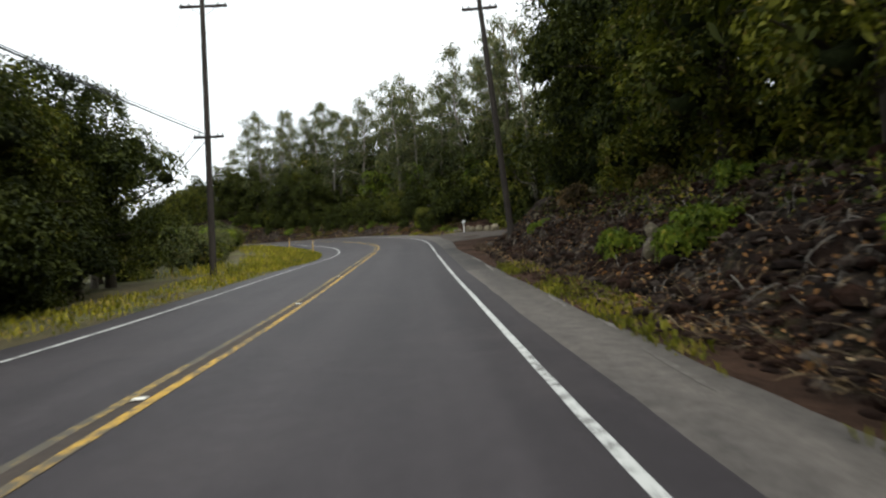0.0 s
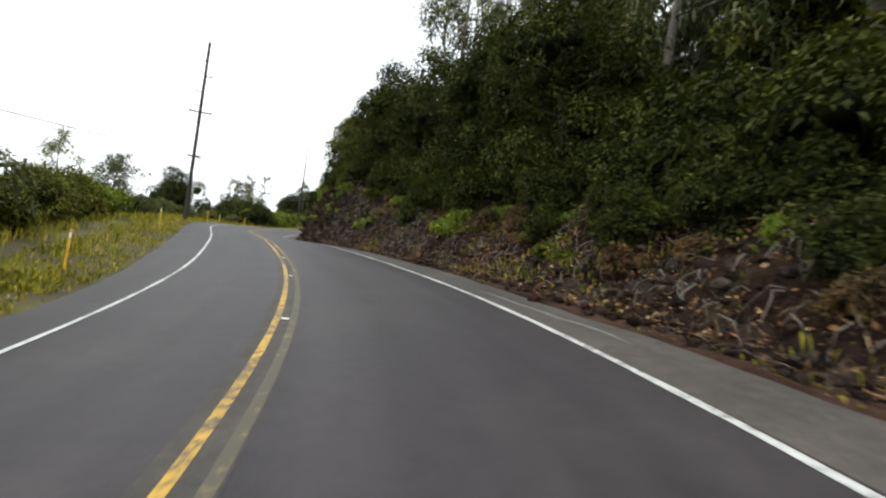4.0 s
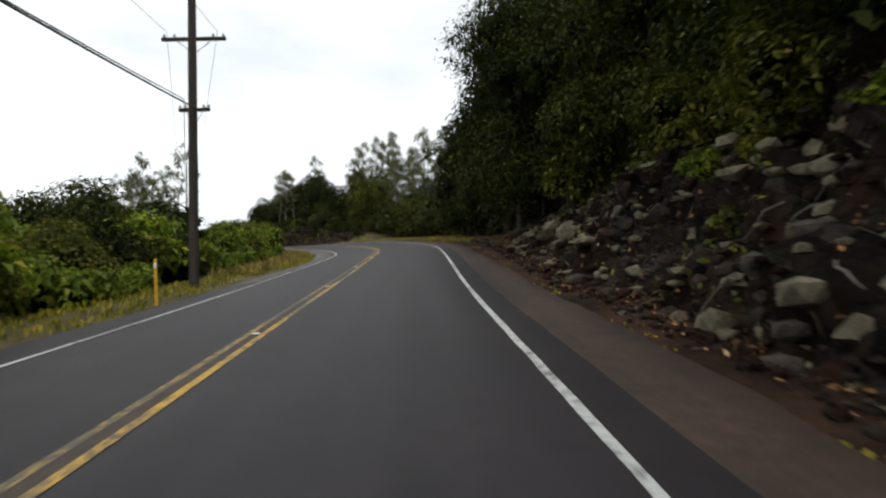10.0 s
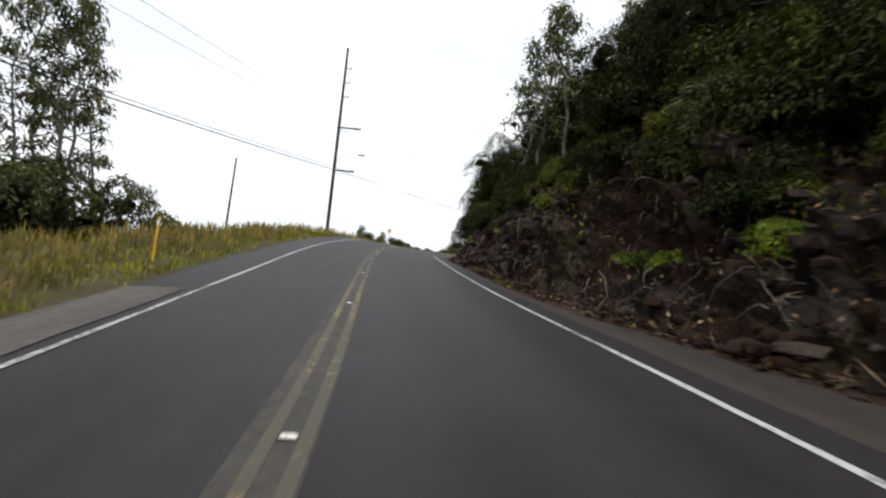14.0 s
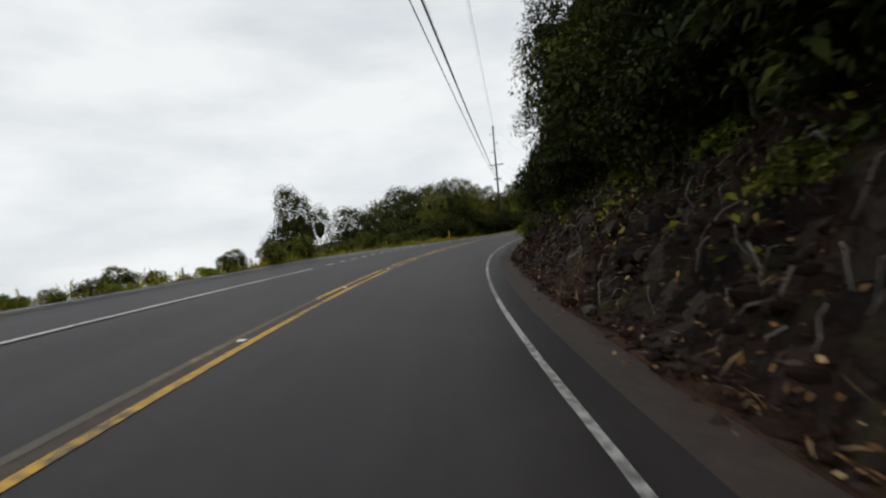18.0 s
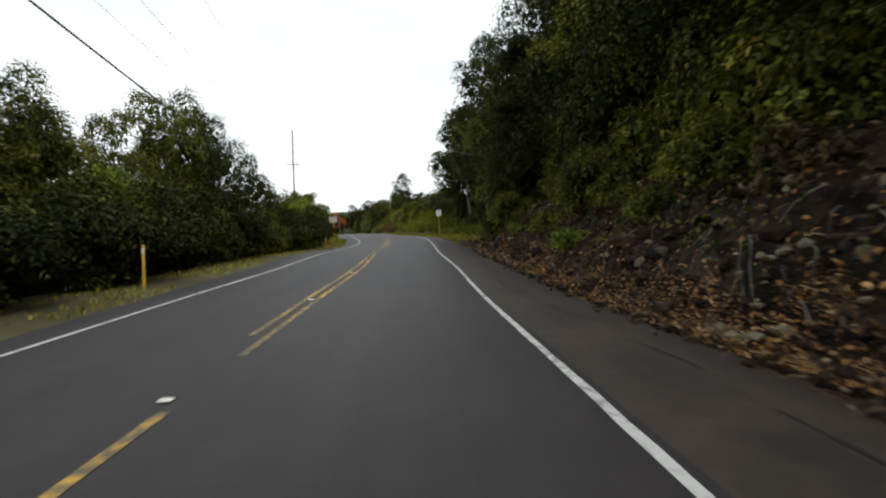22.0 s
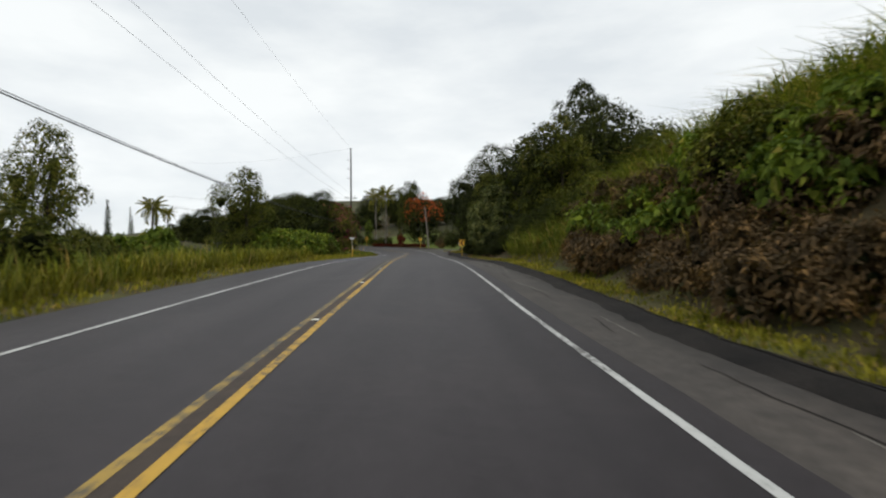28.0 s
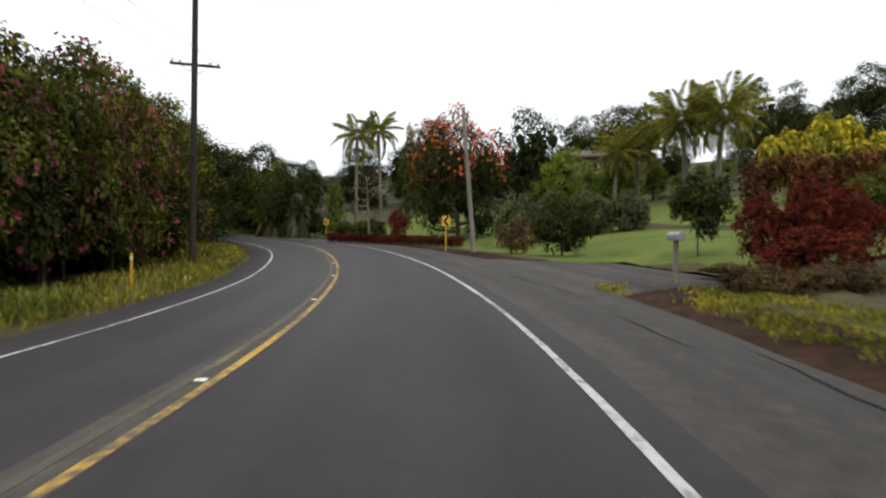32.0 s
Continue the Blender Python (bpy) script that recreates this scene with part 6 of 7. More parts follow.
def scatter(name, seed, n, s0, s1, u0, u1, size, material, label, category):
    """Fallen leaves lying on the bank."""
    rng = np.random.default_rng(seed)
    s = rng.uniform(s0, s1, n)
    toe, wid = knots(CUT, s, 2), knots(CUT, s, 3)
    o = toe + wid * rng.uniform(u0, u1, n)
    p = spot(s, o, 0.0)
    p[:, 2] += rise(s, o) + rng.uniform(0.0, 0.12, n)
    t = rng.normal(size=(n, 3)) * np.array([1, 1, 0.35])
    t /= np.linalg.norm(t, axis=1)[:, None]
    b = np.cross(t, rng.normal(size=(n, 3)) * 0.5 + np.array([0, 0, 1.0]))
    b /= np.linalg.norm(b, axis=1)[:, None]
    L = (size * rng.uniform(0.5, 1.4, n))[:, None]
    ob = new(name, quad_mesh(name, np.stack([p, p + t * L * 0.5 + b * L * 0.25, p + t * L, p + t * L * 0.5 - b * L * 0.25], 1), material))
    return tagged(ob, label, category, kind="stuff")


scatter("leaf_litter", 26, 34000, 424, 474, -0.04, 0.3, 0.065, L_LITTER, "thick drift of orange-brown fallen leaves at the bank's foot", "leaf litter")
scatter("leaf_litter", 27, 5000, 236, 252, -0.1, 0.8, 0.10, L_LITTER, "fallen leaves on the slope under a mango tree", "leaf litter")
scatter("leaf_litter", 28, 8000, 94, 146, 0.0, 1.0, 0.09, L_LITTER, "dead leaves and fern fronds on the dirt bank", "leaf litter")
scatter("leaf_litter", 21, 7000, 405, 488, -0.1, 0.6, 0.06, L_LITTER, "brown and pinkish fallen leaves heaped along the bank", "leaf litter")
scatter("leaf_litter", 22, 3000, 296, 410, -0.2, 0.7, 0.08, L_LITTER, "brown fallen leaves caught on the dirt bank", "leaf litter")
scatter("leaf_litter", 23, 9000, 40, 150, -0.1, 0.9, 0.09, L_LITTER, "dry leaves and twigs strewn on the dirt bank", "leaf litter")
scatter("leaf_litter", 24, 5000, 150, 240, -0.2, 0.6, 0.07, L_LITTER, "dry leaves scattered along the rocky bank", "leaf litter")
scatter("leaf_litter", 25, 3500, 596, 645, -0.4, 0.4, 0.08, L_LITTER, "fallen leaves under the roadside trees", "leaf litter")


def cover(name, seed, n, s0, s1, u0, u1, size, slim, material, label, category, patch=0.0, proud=0.03, stand=0.5):
    """Small leaves, fronds or sticks lying over the bank's own surface; u runs 0-1 over the dirt, 1-2 up the cut, 2-3 along its top."""
    rng = np.random.default_rng(seed)
    s, u = rng.uniform(s0, s1, n), rng.uniform(u0, u1, n)
    if patch:
        keep = np.array([noise.noise(Vector((a * 0.45, b * 1.6, seed))) + 0.5 * noise.noise(Vector((a * 1.9, b * 5.0, seed))) for a, b in zip(s, u)]) > patch + rng.normal(size=n) * 0.08
        s, u = s[keep], u[keep]
        n = len(s)
    i, row = s / B_STEP, np.interp(u, B_US, np.arange(len(B_US)))
    i0, k0 = np.clip(i.astype(int), 0, BV.shape[0] - 2), np.clip(row.astype(int), 0, BV.shape[1] - 2)
    fi, fk = (i - i0)[:, None], (row - k0)[:, None]
    p = (BV[i0, k0] * (1 - fi) + BV[i0 + 1, k0] * fi) * (1 - fk) + (BV[i0, k0 + 1] * (1 - fi) + BV[i0 + 1, k0 + 1] * fi) * fk
    a, b = BV[i0 + 1, k0] - BV[i0, k0], BV[i0, k0 + 1] - BV[i0, k0]
    nrm = np.cross(b, a)
    nrm *= np.where(nrm[:, 2] < 0, -1, 1)[:, None] / (np.linalg.norm(nrm, axis=1)[:, None] + 1e-6)
    t = rng.normal(size=(n, 3))
    t -= nrm * (t * nrm).sum(1)[:, None] * (1 - stand)
    t /= np.linalg.norm(t, axis=1)[:, None]
    w = np.cross(t, nrm + 0.5 * rng.normal(size=(n, 3)))
    w /= np.linalg.norm(w, axis=1)[:, None]
    L = (size * rng.uniform(0.4, 1.5, n))[:, None]
    p = p + nrm * rng.uniform(0.0, 2 * proud, n)[:, None]
    mid = p + t * L * 0.5 + nrm * L * 0.08
    ob = new(name, quad_mesh(name, np.stack([p, mid + w * L * slim, p + t * L, mid - w * L * slim], 1), material))
    return tagged(ob, label, category, kind="stuff")


L_STICK = leaf_mat("dead_stick", (0.045, 0.031, 0.023), (0.21, 0.16, 0.12), 0.0, None, 0.9)
L_FERN = leaf_mat("fern_frond", (0.035, 0.050, 0.010), (0.19, 0.20, 0.035), 0.25, (0.17, 0.11, 0.05))
STICKS = "dead sticks and stalks strewn over the bank"
for k, (a, b, u0, u1, n) in enumerate(((40, 68, 0.5, 2.2, 7000), (92, 150, 0.6, 2.2, 4500), (150, 236, 0.8, 2.2, 5000), (236, 254, 0.6, 2.0, 2500), (292, 345, 0.6, 2.2, 6000), (345, 430, 0.8, 2.1, 3000), (430, 490, 0.6, 2.2, 5000))):
    cover("dead_sticks", 200 + k, n, a, b, u0, u1, 0.32, 0.022, L_STICK, STICKS, "sticks", 0.0, 0.04, 0.35)
for k, (a, b, u0, u1, n, lim) in enumerate(((40, 66, 1.5, 2.6, 6000, 0.1), (92, 150, 1.4, 2.6, 10000, 0.12), (150, 236, 1.1, 2.8, 20000, 0.18), (292, 345, 1.3, 2.8, 11000, 0.12), (345, 430, 1.3, 2.8, 18000, 0.1), (430, 490, 1.3, 2.8, 12000, 0.08))):
    cover("creeper_leaves", 220 + k, n, a, b, u0, u1, 0.13, 0.26, L_FERN, "yellow-green creeper and fern leaves clinging to the bank", "creeper", lim, 0.12, 0.8)
    cover("dark_ivy", 240 + k, n, a, b, max(u0, 1.45), u1, 0.12, 0.34, L_DARK, "dark leafy creeper hanging over the top of the bank", "creeper", lim - 0.1, 0.16, 0.8)
for k, (a, b, n) in enumerate(((40, 66, 7000), (94, 150, 8000), (150, 236, 5000), (292, 345, 5000), (345, 430, 5000), (430, 490, 14000))):
    cover("dead_leaves", 260 + k, n, a, b, 0.7, 2.2, 0.085, 0.3, L_LITTER, "brown dead leaves caught between stones and roots", "leaf litter", 0.0, 0.03, 0.4)


# ---- stones, roots and boulders ----
def stone_mesh(seed, flat, material):
    rng = np.random.default_rng(seed)
    bm = bmesh.new()
    bmesh.ops.create_icosphere(bm, subdivisions=2, radius=0.5)
    cut = rng.normal(size=(7, 3))
    cut /= np.linalg.norm(cut, axis=1)[:, None]
    for v in bm.verts:
        p = np.array(v.co)
        for c in cut:
            d = p @ c - 0.36
            if d > 0:
                p = p - c * d * 0.85
        v.co = Vector(p * np.array([1.0, 0.85, flat])) * (1 + 0.12 * noise.noise(Vector(p) * 4 + Vector((seed, 0, 0))))
    me = bpy.data.meshes.new("stone")
    bm.to_mesh(me)
    bm.free()
    me.materials.append(material)
    return me


FLAT = ((1, 0.7), (2, 0.9), (3, 0.6), (4, 0.8), (5, 0.75))
STONES = [stone_mesh(k, f, M_ROCK) for k, f in FLAT]
BOULDERS = [stone_mesh(k + 10, f, M_STONE) for k, f in FLAT]
srng = np.random.default_rng(5)
placed = 0
while placed < 300:
    s = srng.choice([srng.uniform(40, 64), srng.uniform(104, 150), srng.uniform(150, 232), srng.uniform(150, 232), srng.uniform(292, 330), srng.uniform(400, 486)])
    if srng.uniform() > float(knots(CUT, s, 4)):
        continue
    i = int(s / B_STEP)
    k = int(srng.integers(5, 24))
    p = Vector(BV[i, k])
    size = srng.uniform(0.14, 0.5) if s > 66 else srng.uniform(0.12, 0.4)
    ob = new("stone", STONES[int(srng.integers(5))])
    ob.parent = bank
    ob.matrix_world = Matrix.Translation(p) @ pose(0, 0, 0, *srng.uniform(0, 360, 3)) @ Matrix.Diagonal((size, size, size, 1))
    placed += 1


def rubble(seed, n, s0, s1, u0, u1, d0, d1, material, label):
    """Loose broken rock strewn over a stretch of the bank, in one mesh."""
    rng = np.random.default_rng(seed)
    s = rng.uniform(s0, s1, n)
    toe, wid = knots(CUT, s, 2), knots(CUT, s, 3)
    rows = np.rint(np.interp(rng.uniform(u0, u1, n), B_US, np.arange(len(B_US)))).astype(int)
    c = BV[(s / B_STEP).astype(int), np.clip(rows, 2, BV.shape[1] - 3)] + rng.normal(size=(n, 3)) * np.array([0.12, 0.12, 0.03])
    d = rng.uniform(0, 1, n) ** 2.2 * (d1 - d0) + d0
    v = c[:, None, :] + ICO_V[None] * d[:, None, None] * rng.uniform(0.55, 1.1, (n, len(ICO_V), 1)) * np.stack([rng.uniform(0.7, 1.3, n), rng.uniform(0.7, 1.3, n), rng.uniform(0.4, 0.9, n)], 1)[:, None, :]
    f = (ICO_F[None] + (np.arange(n) * len(ICO_V))[:, None, None]).reshape(-1, 3)
    tagged(new("rubble", mesh_of("rubble", v.reshape(-1, 3), f, material)), label, "rubble", kind="stuff")


rubble(41, 2600, 40, 66, 0.6, 2.0, 0.03, 0.16, M_RUBBLE, "loose broken lava stones spilled down the dirt bank")
rubble(42, 1400, 98, 150, 0.5, 2.0, 0.03, 0.12, M_RUBBLE, "small loose stones on the dirt bank")
rubble(43, 2200, 150, 238, 0.5, 1.5, 0.03, 0.13, M_RUBBLE, "broken lava stones at the foot of the rock cut")
rubble(44, 2200, 290, 410, 0.5, 1.8, 0.03, 0.12, M_RUBBLE, "broken stones and clods along the dirt bank")
rubble(46, 2600, 148, 236, 0.9, 2.1, 0.08, 0.34, M_RUBBLE, "jagged lava blocks jutting from the rock cut")
rubble(47, 1400, 290, 334, 0.9, 2.1, 0.08, 0.36, M_RUBBLE, "jagged lava blocks jutting from the rock cut")
rubble(48, 3000, 334, 490, 0.8, 2.0, 0.06, 0.26, M_RUBBLE, "stones and clods bedded in the bank")
rubble(49, 1500, 40, 66, 0.9, 2.0, 0.08, 0.28, M_RUBBLE, "lava blocks and clods bedded in the dirt bank")
rubble(50, 420, 216, 238, 0.95, 1.8, 0.1, 0.34, M_STONE, "pale grey stones tumbled down the bank")
rubble(53, 1000, 403, 456, 0.9, 2.1, 0.05, 0.2, M_STONE, "pale grey stones bedded in the rock cut")
rubble(51, 260, 424, 480, 1.0, 1.7, 0.06, 0.2, M_STONE, "pale grey stones in the bank")
rubble(52, 2200, 96, 150, 0.4, 2.0, 0.04, 0.18, M_RUBBLE, "dark clods and broken stones on the dirt bank")
for k, (a, b, n) in enumerate(((40, 67, 7000), (94, 150, 9000), (150, 236, 12000), (236, 252, 2000), (290, 345, 8000), (345, 430, 12000), (430, 490, 8000))):
    rubble(60 + k, n, a, b, 0.5, 2.1, 0.02, 0.11, M_RUBBLE, "small clods and stones in the cut bank")
rubble(45, 2200, 410, 490, 0.5, 1.8, 0.03, 0.14, M_RUBBLE, "broken stones among fallen leaves at the bank's foot")

for k, (s, o, d) in enumerate(((201.6, 6.5, 1.5), (206.4, 7.0, 0.6), (232, 7.0, 1.2), (230, 6.9, 0.9), (85.6, 6.5, .5), (86.1, 7.3, .55), (85.7, 7.6, .6), (85.1, 8.3, .95), (85.4, 8.7, .8), (84.5, 9.0, 1.0), (84.0, 9.5, .9), (83.6, 10.1, 1.1), (63.8, 9.2, .6), (64.6, 8.2, .45), (62.5, 10.4, .8), (50, 7.6, .7), (50.8, 7.2, .5), (51.6, 7.7, .6), (52.5, 7.3, .45))):
    ob = new("boulder", BOULDERS[k % 5])
    ob.matrix_world = Matrix.Translation(foot(s, o) + Vector((0, 0, d * 0.18))) @ pose(0, 0, 0, 12 * k, 7 * k, 50 * k) @ Matrix.Diagonal((d, d, d, 1))
    tagged(ob, "large pale grey boulder set in the rock cut" if s > 200 else "rough grey lava boulder lying by the gravel driveway" if s > 80 else "rough grey lava boulder on the dirt bank", "boulder", "loose boulders")


# black dirt heaped along the shoulder
for a, b in ((552, 640),):
    ribbon("ground", a, b, 0.5, (lambda s: shoulder_edge(s) - 0.1 + wav(71.0, 0.12, 0.5)(s), lambda s: shoulder_edge(s) + 0.3, lambda s: shoulder_edge(s) + 0.6, lambda s: shoulder_edge(s) + np.interp(s, [552, 570, 594, 604, 612, 624, 636, 640], [0.2, 0.42, 0.45, 0.7, 1.0, 2.0, 2.3, 1.0]) + wav(73.0, 0.18, 0.6)(s)),
           lambda s, o: rise(s, o) - 0.03 + 0.13 * np.exp(-((o - shoulder_edge(s) - 0.35) / 0.34) ** 2) + 0.1 * np.clip(o - shoulder_edge(s) - 0.5, 0, 0.9) + wav(77.0, 0.03, 2.0)(s), M_CINDER, "low heap of black cinder dirt along the shoulder", "dirt strip")


def roots(name, seed, n, s0, s1, label):
    """Pale dead roots and twigs hanging over the bank."""
    rng = np.random.default_rng(seed)
    g = Geo()
    for _ in range(n):
        s = rng.uniform(s0, s1)
        i = int(s / B_STEP)
        k = int(rng.integers(9, 25))
        p = Vector(BV[i, k])
        h = radians(heading(s))
        out = Vector((-math.cos(h), -math.sin(h), 0))
        along = Vector((-math.sin(h), math.cos(h), 0)) * rng.normal() * 0.6
        L = rng.uniform(0.4, 1.3)
        a = p + out * 0.05
        b = a + out * 0.22 * L + along * 0.4 * L + Vector((0, 0, rng.uniform(-0.2, 0.25) * L))
        c = a + out * 0.3 * L + along * L + Vector((0, 0, -0.55 * L))
        r = rng.uniform(0.006, 0.017)
        run = [a.lerp(b, u).lerp(b.lerp(c, u), u) + Vector(rng.normal(size=3)) * 0.025 * L for u in (0, 0.25, 0.5, 0.75, 1)]
        g.tube(run, [r, r * 0.9, r * 0.75, r * 0.55, r * 0.25], 4, False)
    tagged(part(name, g, M_BARK_G, None), label, "roots", kind="stuff")


roots("root_tangle", 31, 520, 42, 66, "tangle of pale roots and dead twigs on the dirt bank")
roots("root_tangle", 32, 900, 100, 150, "pale twigs and roots poking out of the bank")
roots("root_tangle", 33, 600, 330, 430, "tangle of dead vines and roots hanging over the bank")
roots("root_tangle", 36, 320, 292, 330, "pale dead twigs and roots on the rock cut")
roots("root_tangle", 34, 320, 430, 486, "dead roots and sticks on the leaf-strewn bank")

roots("root_tangle", 35, 200, 150, 236, "thin pale roots hanging down the rock cut")

# ---- gravel driveway with gate ----
ribbon("driveway", 73, 86, 1.0, (4.5, 7.0, 9.5, 12.8), lambda s, o: rise(s, o) + 0.05 - 0.10 * np.clip(5.4 - o, 0, 1), M_GRAVEL, "dark gravel driveway branching off the road", "driveway")
gate_at = Matrix.Translation(foot(70, 13.0)) @ pose(0, 0, 0, 0, 0, heading(70) + 75)
gate = thing("metal_gate", gate_at, "grey tubular steel gate closed across the driveway", "gate")
for x in (0.0, 3.6):
    part("gate_post", Geo().tube([(x, 0, -0.4), (x, 0, 1.5 if x else 2.6)], [0.05, 0.05], 10), M_GALV, gate)
gate_frame = part("gate_frame", Geo().tube([(0.1, 0, 0.35), (0.1, 0, 1.25), (3.5, 0, 1.25), (3.5, 0, 0.35), (0.1, 0, 0.35)], [0.025] * 5, 8), M_GALV, gate)
for x in (1.2, 2.3):
    part("bar", Geo().tube([(x, 0, 0.35), (x, 0, 1.25)], [0.02, 0.02], 8), M_GALV, gate_frame)
part("sign_plate", Geo().box(3.1, -0.04, 1.15, 0.32, 0.02, 0.24), M_SIGNW, gate, "small white notice plate")


# ---- letter boxes ----
def mailbox(s, o, turn, box_mat, post_mat, label, flag=True, h=1.05):
    ob = thing("mailbox", Matrix.Translation(foot(s, o)) @ pose(0, 0, 0, 0, 0, heading(s) + turn), label, "mailbox", "roadside mailboxes")
    part("post", Geo().box(0, 0, h / 2 - 0.2, 0.1, 0.1, h + 0.4, 0.012), post_mat, ob)
    g = Geo()
    prof = [(-0.1, 0), (0.1, 0), (0.1, 0.12)] + [(0.1 * math.cos(a), 0.12 + 0.1 * math.sin(a)) for a in np.linspace(0.3, math.pi - 0.3, 7)] + [(-0.1, 0.12)]
    n = len(prof)
    v = [(-0.26 + 0.52 * e, y, h + z) for e in (0, 1) for y, z in prof]
    body = part("box", g.add(v, [tuple(range(n)), tuple(reversed(range(n, 2 * n)))] + [(k, k + n, (k + 1) % n + n, (k + 1) % n) for k in range(n)]), box_mat, ob)
    part("door", Geo().box(-0.268, 0, h + 0.1, 0.012, 0.18, 0.18, 0.004), box_mat, body)
    if flag:
        part("flag", Geo().box(0.02, -0.115, h - 0.06, 0.1, 0.012, 0.1, 0.003), M_RED, body, "small red flag")
    return ob


mailbox(85, 7.8, 90, M_WPAINT, M_WPAINT, "white metal mailbox on a white post beside boulders", h=0.84)
mailbox(650, 8.8, 90, M_GALV, M_POLE_P, "silver metal mailbox on a wooden post by the driveway", False)
mailbox(532, -6.0, 90, M_BLUE, M_POLE, "blue mailbox on a thin post in tall grass", False)
mailbox(534, -6.3, 90, M_RED, M_POLE, "dull red mailbox on a thin post in tall grass", False)


# ---- signs ----
def plate(w, h, r=0.04, t=0.006):
    """An upright sign plate with rounded corners, facing the traffic (towards -y)."""
    g = Geo()
    ring = []
    for cx, cz, a0 in ((w / 2 - r, h / 2 - r, 0), (-w / 2 + r, h / 2 - r, 90), (-w / 2 + r, -h / 2 + r, 180), (w / 2 - r, -h / 2 + r, 270)):
        for a in (0, 30, 60, 90):
            ring.append((cx + r * math.cos(radians(a0 + a)), cz + r * math.sin(radians(a0 + a))))
    n = len(ring)
    v = [(x, y, z) for y in (-t / 2, t / 2) for x, z in ring]
    return g.add(v, [tuple(range(n)), tuple(reversed(range(n, 2 * n)))] + [(k, k + n, (k + 1) % n + n, (k + 1) % n) for k in range(n)])


def moved(g, dx, dy, dz, turn=0.0):
    c, s = math.cos(radians(turn)), math.sin(radians(turn))
    g.v = [(x * c - z * s + dx, y + dy, x * s + z * c + dz) for x, y, z in g.v]
    return g


def sign_post(s, o, turn, label, post_mat, height, lean=(0, 0), name="road_sign"):
    ob = thing(name, Matrix.Translation(foot(s, o)) @ pose(0, 0, 0, lean[0], lean[1], heading(s) + turn), label, "road sign", "road signs")
    part("post", Geo().box(0, 0.03, height / 2 - 0.25, 0.06, 0.045, height + 0.5, 0.01), post_mat, ob)
    return ob


def words(text, size, x, y, z, material, parent):
    cu = bpy.data.curves.new("lettering", "FONT")
    cu.body, cu.size, cu.align_x, cu.align_y, cu.extrude = text, size, "CENTER", "CENTER", 0.001
    cu.materials.append(material)
    ob = new("lettering", cu)
    ob.parent = parent
    ob.matrix_local = Matrix.Translation((x, y, z)) @ pose(0, 0, 0, 90, 0, 0)
    return ob


no_pass = sign_post(514, 6.9, 0, "white rectangular regulatory sign on a yellow post in grass", M_POST, 3.0)
face = part("plate", moved(plate(0.61, 0.76), 0, 0, 2.75), M_SIGNW, no_pass)
for k, w in enumerate(("DO", "NOT", "PASS")):
    words(w, 0.21, 0, -0.006, 2.98 - 0.23 * k, M_BLACK, face)

back = sign_post(515, -5.9, 180, "grey back of a road sign on a leaning yellow post", M_POST, 3.0, (0, 2))
for x in (-0.24, 0.24):
    part("plate", moved(plate(0.44, 0.72, 0.03), x, 0, 2.75), M_GALV, back)


def chevron(s, o, turn, z, lean=(0, 0)):
    ob = sign_post(s, o, turn, "yellow curve chevron sign with black arrow on a yellow post", M_POST, z + 0.2, lean)
    f = part("plate", moved(plate(0.46, 0.61), 0, 0, z), M_SIGNY, ob)
    pts = [(-0.17, 0), (0.02, 0.27), (0.19, 0.27), (0.0, 0), (0.19, -0.27), (0.02, -0.27)]
    part("arrow", Geo().add([(x, -0.006, z + q) for x, q in pts], [(0, 3, 2, 1), (0, 5, 4, 3)]), M_BLACK, f, "black chevron arrow")
    return ob


chevron(619, 5.6, 4, 1.35, (0, -1))
chevron(667, 6.6, -12, 1.7)
chevron(690, 6.8, -25, 1.7)
warn = sign_post(360.3, -5.4, 0, "yellow diamond warning sign on a galvanised post", M_GALV, 2.1, (0, -3))
part("plate", moved(plate(0.45, 0.45), 0, 0, 1.85, 45), M_SIGNY, warn)
part("plate", moved(plate(0.24, 0.16, 0.02), 0, 0, 1.44), M_SIGNW, warn, "small white plate below")
mile = sign_post(350.6, -6.8, 0, "small white rectangular sign on a thin post", M_GALV, 1.0)
part("plate", moved(plate(0.15, 0.32, 0.02), 0, 0, 0.9), M_SIGNW, mile)
street = sign_post(624, -5.6, 0, "white street name sign on a thin galvanised post", M_GALV, 1.95, name="street_sign")
part("plate", Geo().box(0.0, -0.01, 1.95, 0.5, 0.02, 0.12, 0.004), M_SIGNW, street)
for s, o, w in ((348.4, -5.4, 0.6), (350.8, -5.8, 0.6)):
    ob = new("stone_wall", mesh_of("stone_wall", *(lambda g: (g.v, g.f))(Geo().box(0, 0, 0.1, 0.5, w, 0.6, 0.04)), M_STONE))
    ob.matrix_world = Matrix.Translation(foot(s, o)) @ pose(0, 0, 0, 0, 0, heading(s) + 80)
    tagged(ob, "short dark stone wall beside the lay-by", "wall", "short stone walls")

# street lamp arm on the bend's pole
lamp = thing("street_lamp", Matrix.Translation(tops[3][0]) @ pose(0, 0, 7.6, 0, 0, heading(342)), "grey street lamp on a curved arm fixed to a pole", "street lamp")
part("arm", Geo().tube([(0.1, 0, -0.5), (0.9, 0, 0.25), (2.2, 0, 0.4)], [0.03, 0.028, 0.025], 8), M_GALV, lamp)
part("lamp_head", Geo().box(2.5, 0, 0.38, 0.62, 0.24, 0.13, 0.04), M_GALV, lamp)

